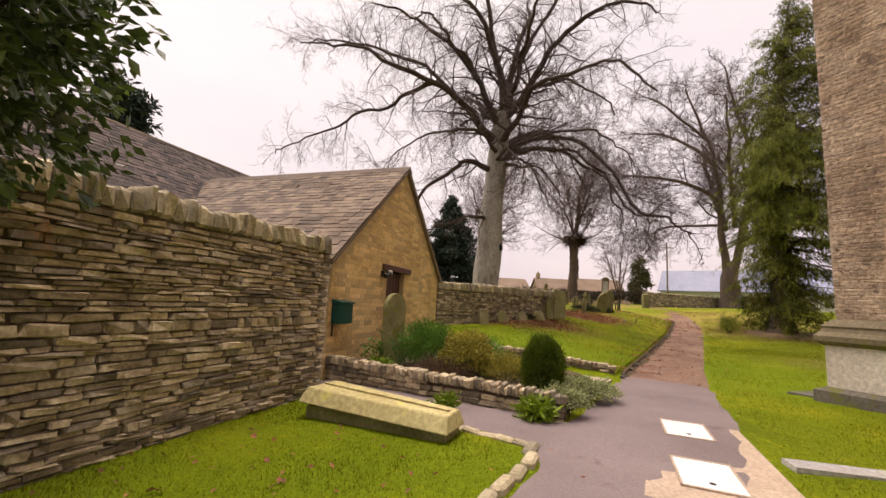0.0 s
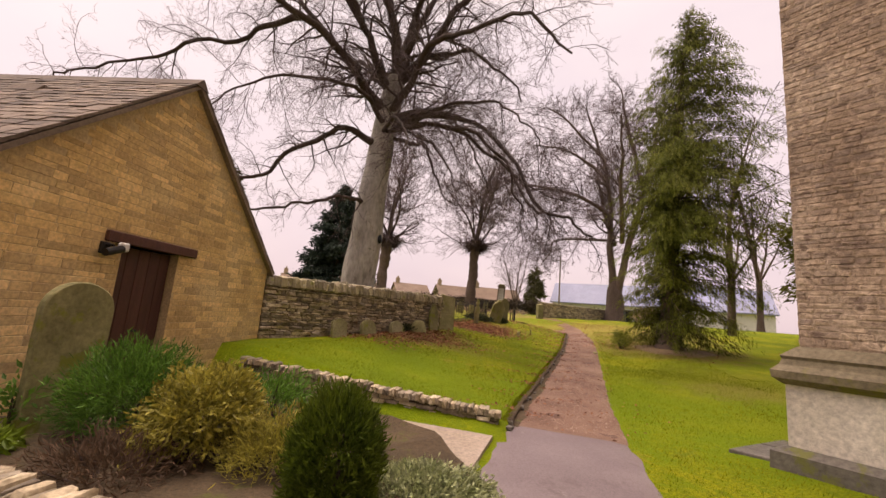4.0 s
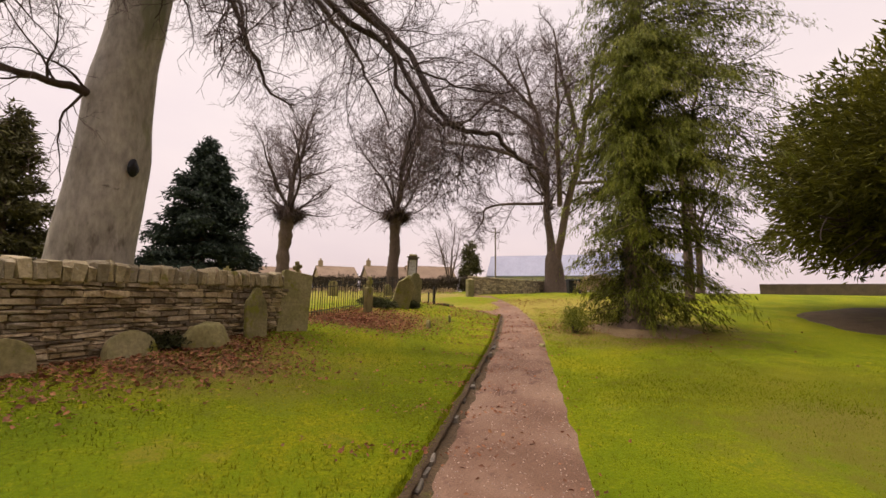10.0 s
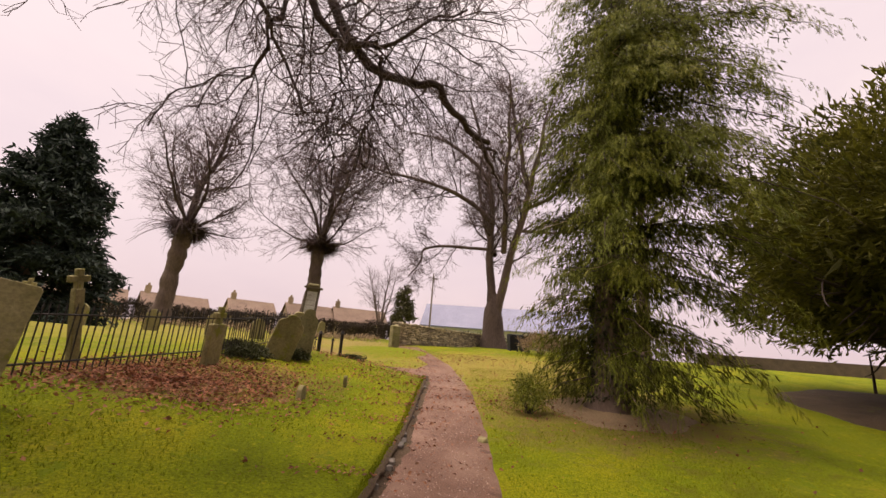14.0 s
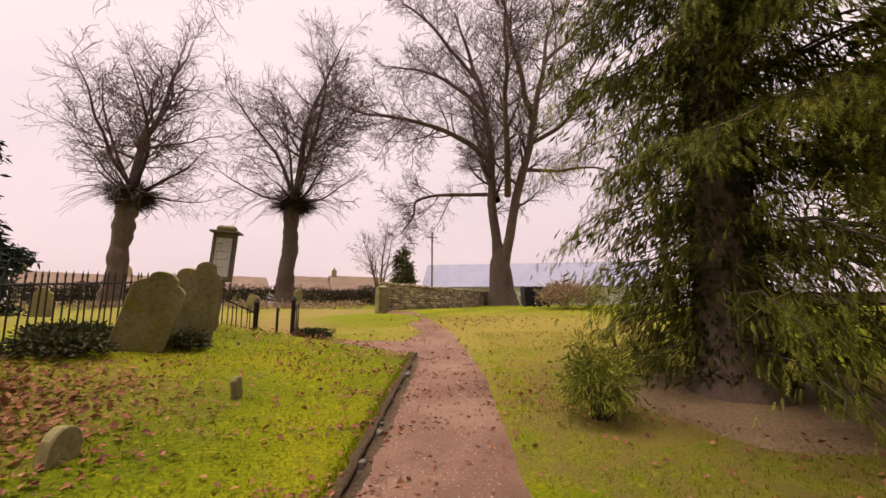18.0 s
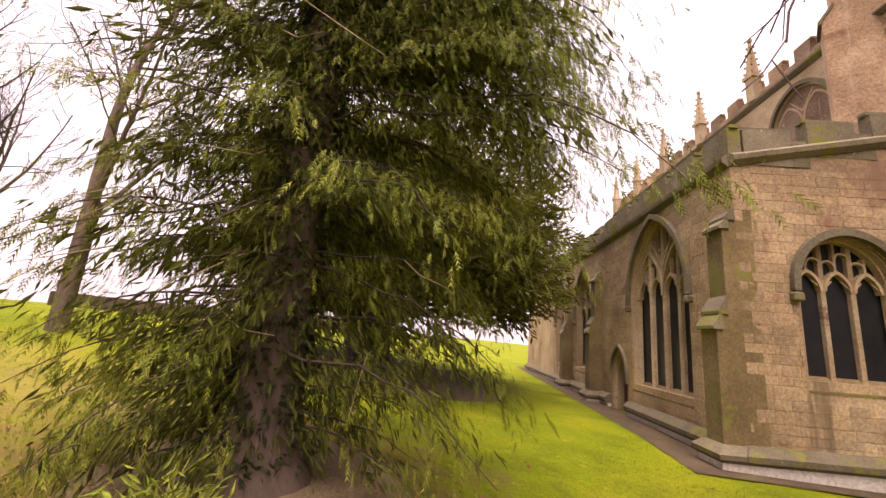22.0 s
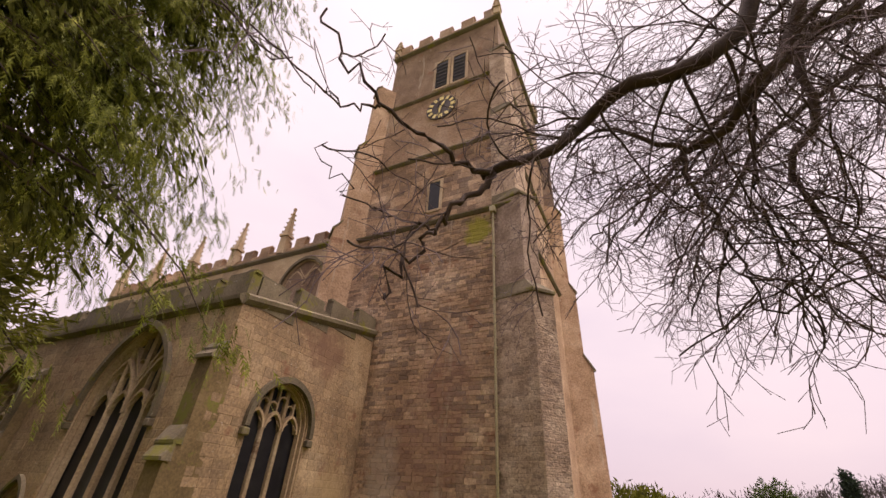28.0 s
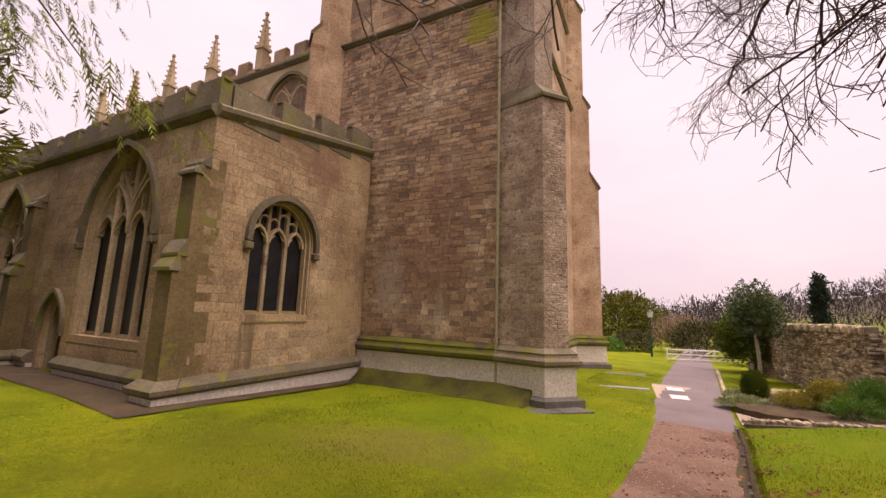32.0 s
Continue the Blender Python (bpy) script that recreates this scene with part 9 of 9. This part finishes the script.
def blades(name, parts, h, label):
    vs, base = [], 0
    for pts, r in parts:
        n = len(pts)
        a = r.uniform(0, 2 * math.pi, n)
        w = np.stack([np.cos(a), np.sin(a), np.zeros(n)], 1) * (0.004 + 0.005 * r.random(n))[:, None]
        hh = h * r.uniform(0.5, 1.3, n)
        lean = r.normal(size=(n, 3)) * 0.55
        tip = pts + np.stack([lean[:, 0] * hh, lean[:, 1] * hh, hh], 1)
        low = pts - np.array([0, 0, 0.02])
        vs.append(np.stack([low - w, low + w, tip], 1).reshape(-1, 3))
    v = np.concatenate(vs)
    f = np.arange(len(v)).reshape(-1, 3)
    tagged(mesh_object(name, v.tolist(), f.tolist(), M_BLADE), label, "grass", kind="stuff")


blades("grass_blades", [scatter(26000, -1.0, 4.9, 1.5, 5.2, 201), scatter(42000, 10.7, 29.4, 1.45, 6.5, 202), scatter(26000, 8.5, 20.0, -7.0, -0.35, 203), scatter(26000, 18.0, 33.0, -4.5, -0.5, 204), scatter(12000, 11.0, 22.0, -12.0, -6.0, 205), scatter(9000, 0.0, 9.0, -3.2, -0.8, 206), scatter(16000, 10.8, 29.4, 1.35, 1.50, 207)], 0.034, "short mossy grass blades of the churchyard lawn")


def leaf_litter(name, spots, size, label, mat=M_LITTER):
    c, a, w = [], [], []
    r = np.random.default_rng(211)
    for n, x, y, sx, sy in spots:
        n = int(n * 2.0)
        px, py = x + r.normal(size=n) * sx, y + r.normal(size=n) * sy
        for q, t in zip(px, py):
            c.append((q, t, ground_z(q, t) + 0.02 + 0.02 * r.random()))
            th = r.uniform(0, 6.28)
            s = size * r.uniform(0.5, 1.3)
            tl = r.normal(size=2) * 0.3
            a.append((math.cos(th) * s, math.sin(th) * s, s * tl[0]))
            w.append((-math.sin(th) * s * 0.55, math.cos(th) * s * 0.55, s * tl[1]))
    tagged(quads(name, c, a, w, mat, None, "", 0.2), label, "leaves", kind="stuff")


def spot(n, s, l, ds, dl):
    p = PD * s + PL * l
    return n, p.x, p.y, ds, dl


leaf_litter("leaf_litter", [(1500, 8.0, 21.8, 1.0, 0.8), (600, 4.5, 17.0, 1.0, 0.5), (900, 8.2, 23.3, 1.3, 0.9), (500, 9.3, 23.0, 0.8, 0.9), (420, 3.6, 16.9, 1.0, 0.7), (200, 5.4, 18.9, 0.6, 0.5), (220, 7.2, 21.6, 0.9, 0.6), (260, 17.5, 22.8, 2.6, 2.6), (350, 20.5, 27.5, 3.0, 3.0), (160, 16.5, 20.0, 1.2, 1.2), spot(140, 29.6, 2.5, 0.6, 1.2), (300, 13.6, 27.6, 1.4, 0.9), (700, 6.9, 22.6, 0.9, 0.7), (500, 2.6, 16.0, 0.8, 0.6), (500, 4.6, 18.2, 0.7, 0.5), (500, 19.0, 30.5, 1.6, 1.2), spot(350, 28.6, 3.2, 0.8, 1.6), (250, 14.6, 22.4, 1.2, 1.0), spot(50, 2.5, 3.4, 1.2, 1.0)], 0.036, "drifts of red-brown fallen leaves on the grass")
leaf_litter("path_leaves", [spot(60 + 16 * (i > 8), 12 + i * 1.3, 1.22, 0.7, 0.12) for i in range(14)] + [spot(16, 12 + i * 1.6, 0.3, 0.8, 0.5) for i in range(13)], 0.032, "small fallen leaves along the path's edge")


def pebbles():
    """Loose chippings on the gravel."""
    r = np.random.default_rng(221)
    n = 5200
    s, l = r.uniform(11.2, 31, n), r.uniform(-0.25, 1.3, n)
    x, y = s * PD.x + l * PL.x, s * PD.y + l * PL.y
    z = np.interp(s, G_S, G_Z) + 0.03
    k = r.uniform(0.006, 0.016, n)
    tv = np.array([(1, 0, 0), (-0.5, 0.87, 0), (-0.5, -0.87, 0), (0, 0, 0.8)])
    tf = np.array([(0, 1, 3), (1, 2, 3), (2, 0, 3)])
    th = r.uniform(0, 6.28, n)
    rx = tv[None, :, 0] * np.cos(th)[:, None] - tv[None, :, 1] * np.sin(th)[:, None]
    ry = tv[None, :, 0] * np.sin(th)[:, None] + tv[None, :, 1] * np.cos(th)[:, None]
    v = np.stack([x[:, None] + rx * k[:, None], y[:, None] + ry * k[:, None], z[:, None] + tv[None, :, 2] * k[:, None] - 0.003], -1)
    f = tf[None] + (np.arange(n) * 4)[:, None, None]
    tagged(mesh_object("gravel_chippings", v.reshape(-1, 3).tolist(), f.reshape(-1, 3).tolist(), surface("pale chippings", [(0.30, 0.20, 0.17), (0.48, 0.38, 0.33)], 5, 60, 0.9, 0, 0, 0.4)), "loose pale chippings on the gravel path", "gravel", kind="stuff")


pebbles()
# torn turf edge along the raised lawn
edge = empty("lawn_edging", Matrix.Identity(4), "scattered rough stones set along the lawn's edge", "edging", kind="structure")
items = []
r3 = random.Random(77)
s = 10.7
while s < 29.6:
    ln = r3.uniform(0.08, 0.22)
    l = 1.36 + sway(s) + r3.uniform(-0.05, 0.01)
    p = PD * s + PL * l
    z = float(np.interp(s, G_S, G_Z))
    items.append((Vector((p.x, p.y, z + 0.04)), Vector((PD.x, PD.y, 0)), Vector((-PL.x, -PL.y, 0)), Vector((0, 0, 1)), ln, 0.10, r3.uniform(0.06, 0.13), r3.uniform(-0.2, 0.2)))
    s += ln + r3.choice((0.05, 0.1, 0.25, 0.6, 1.1))
lay(edge, items, M_FOOT, "edge_stone", (8.0, 13.0), ROUGH, 120)
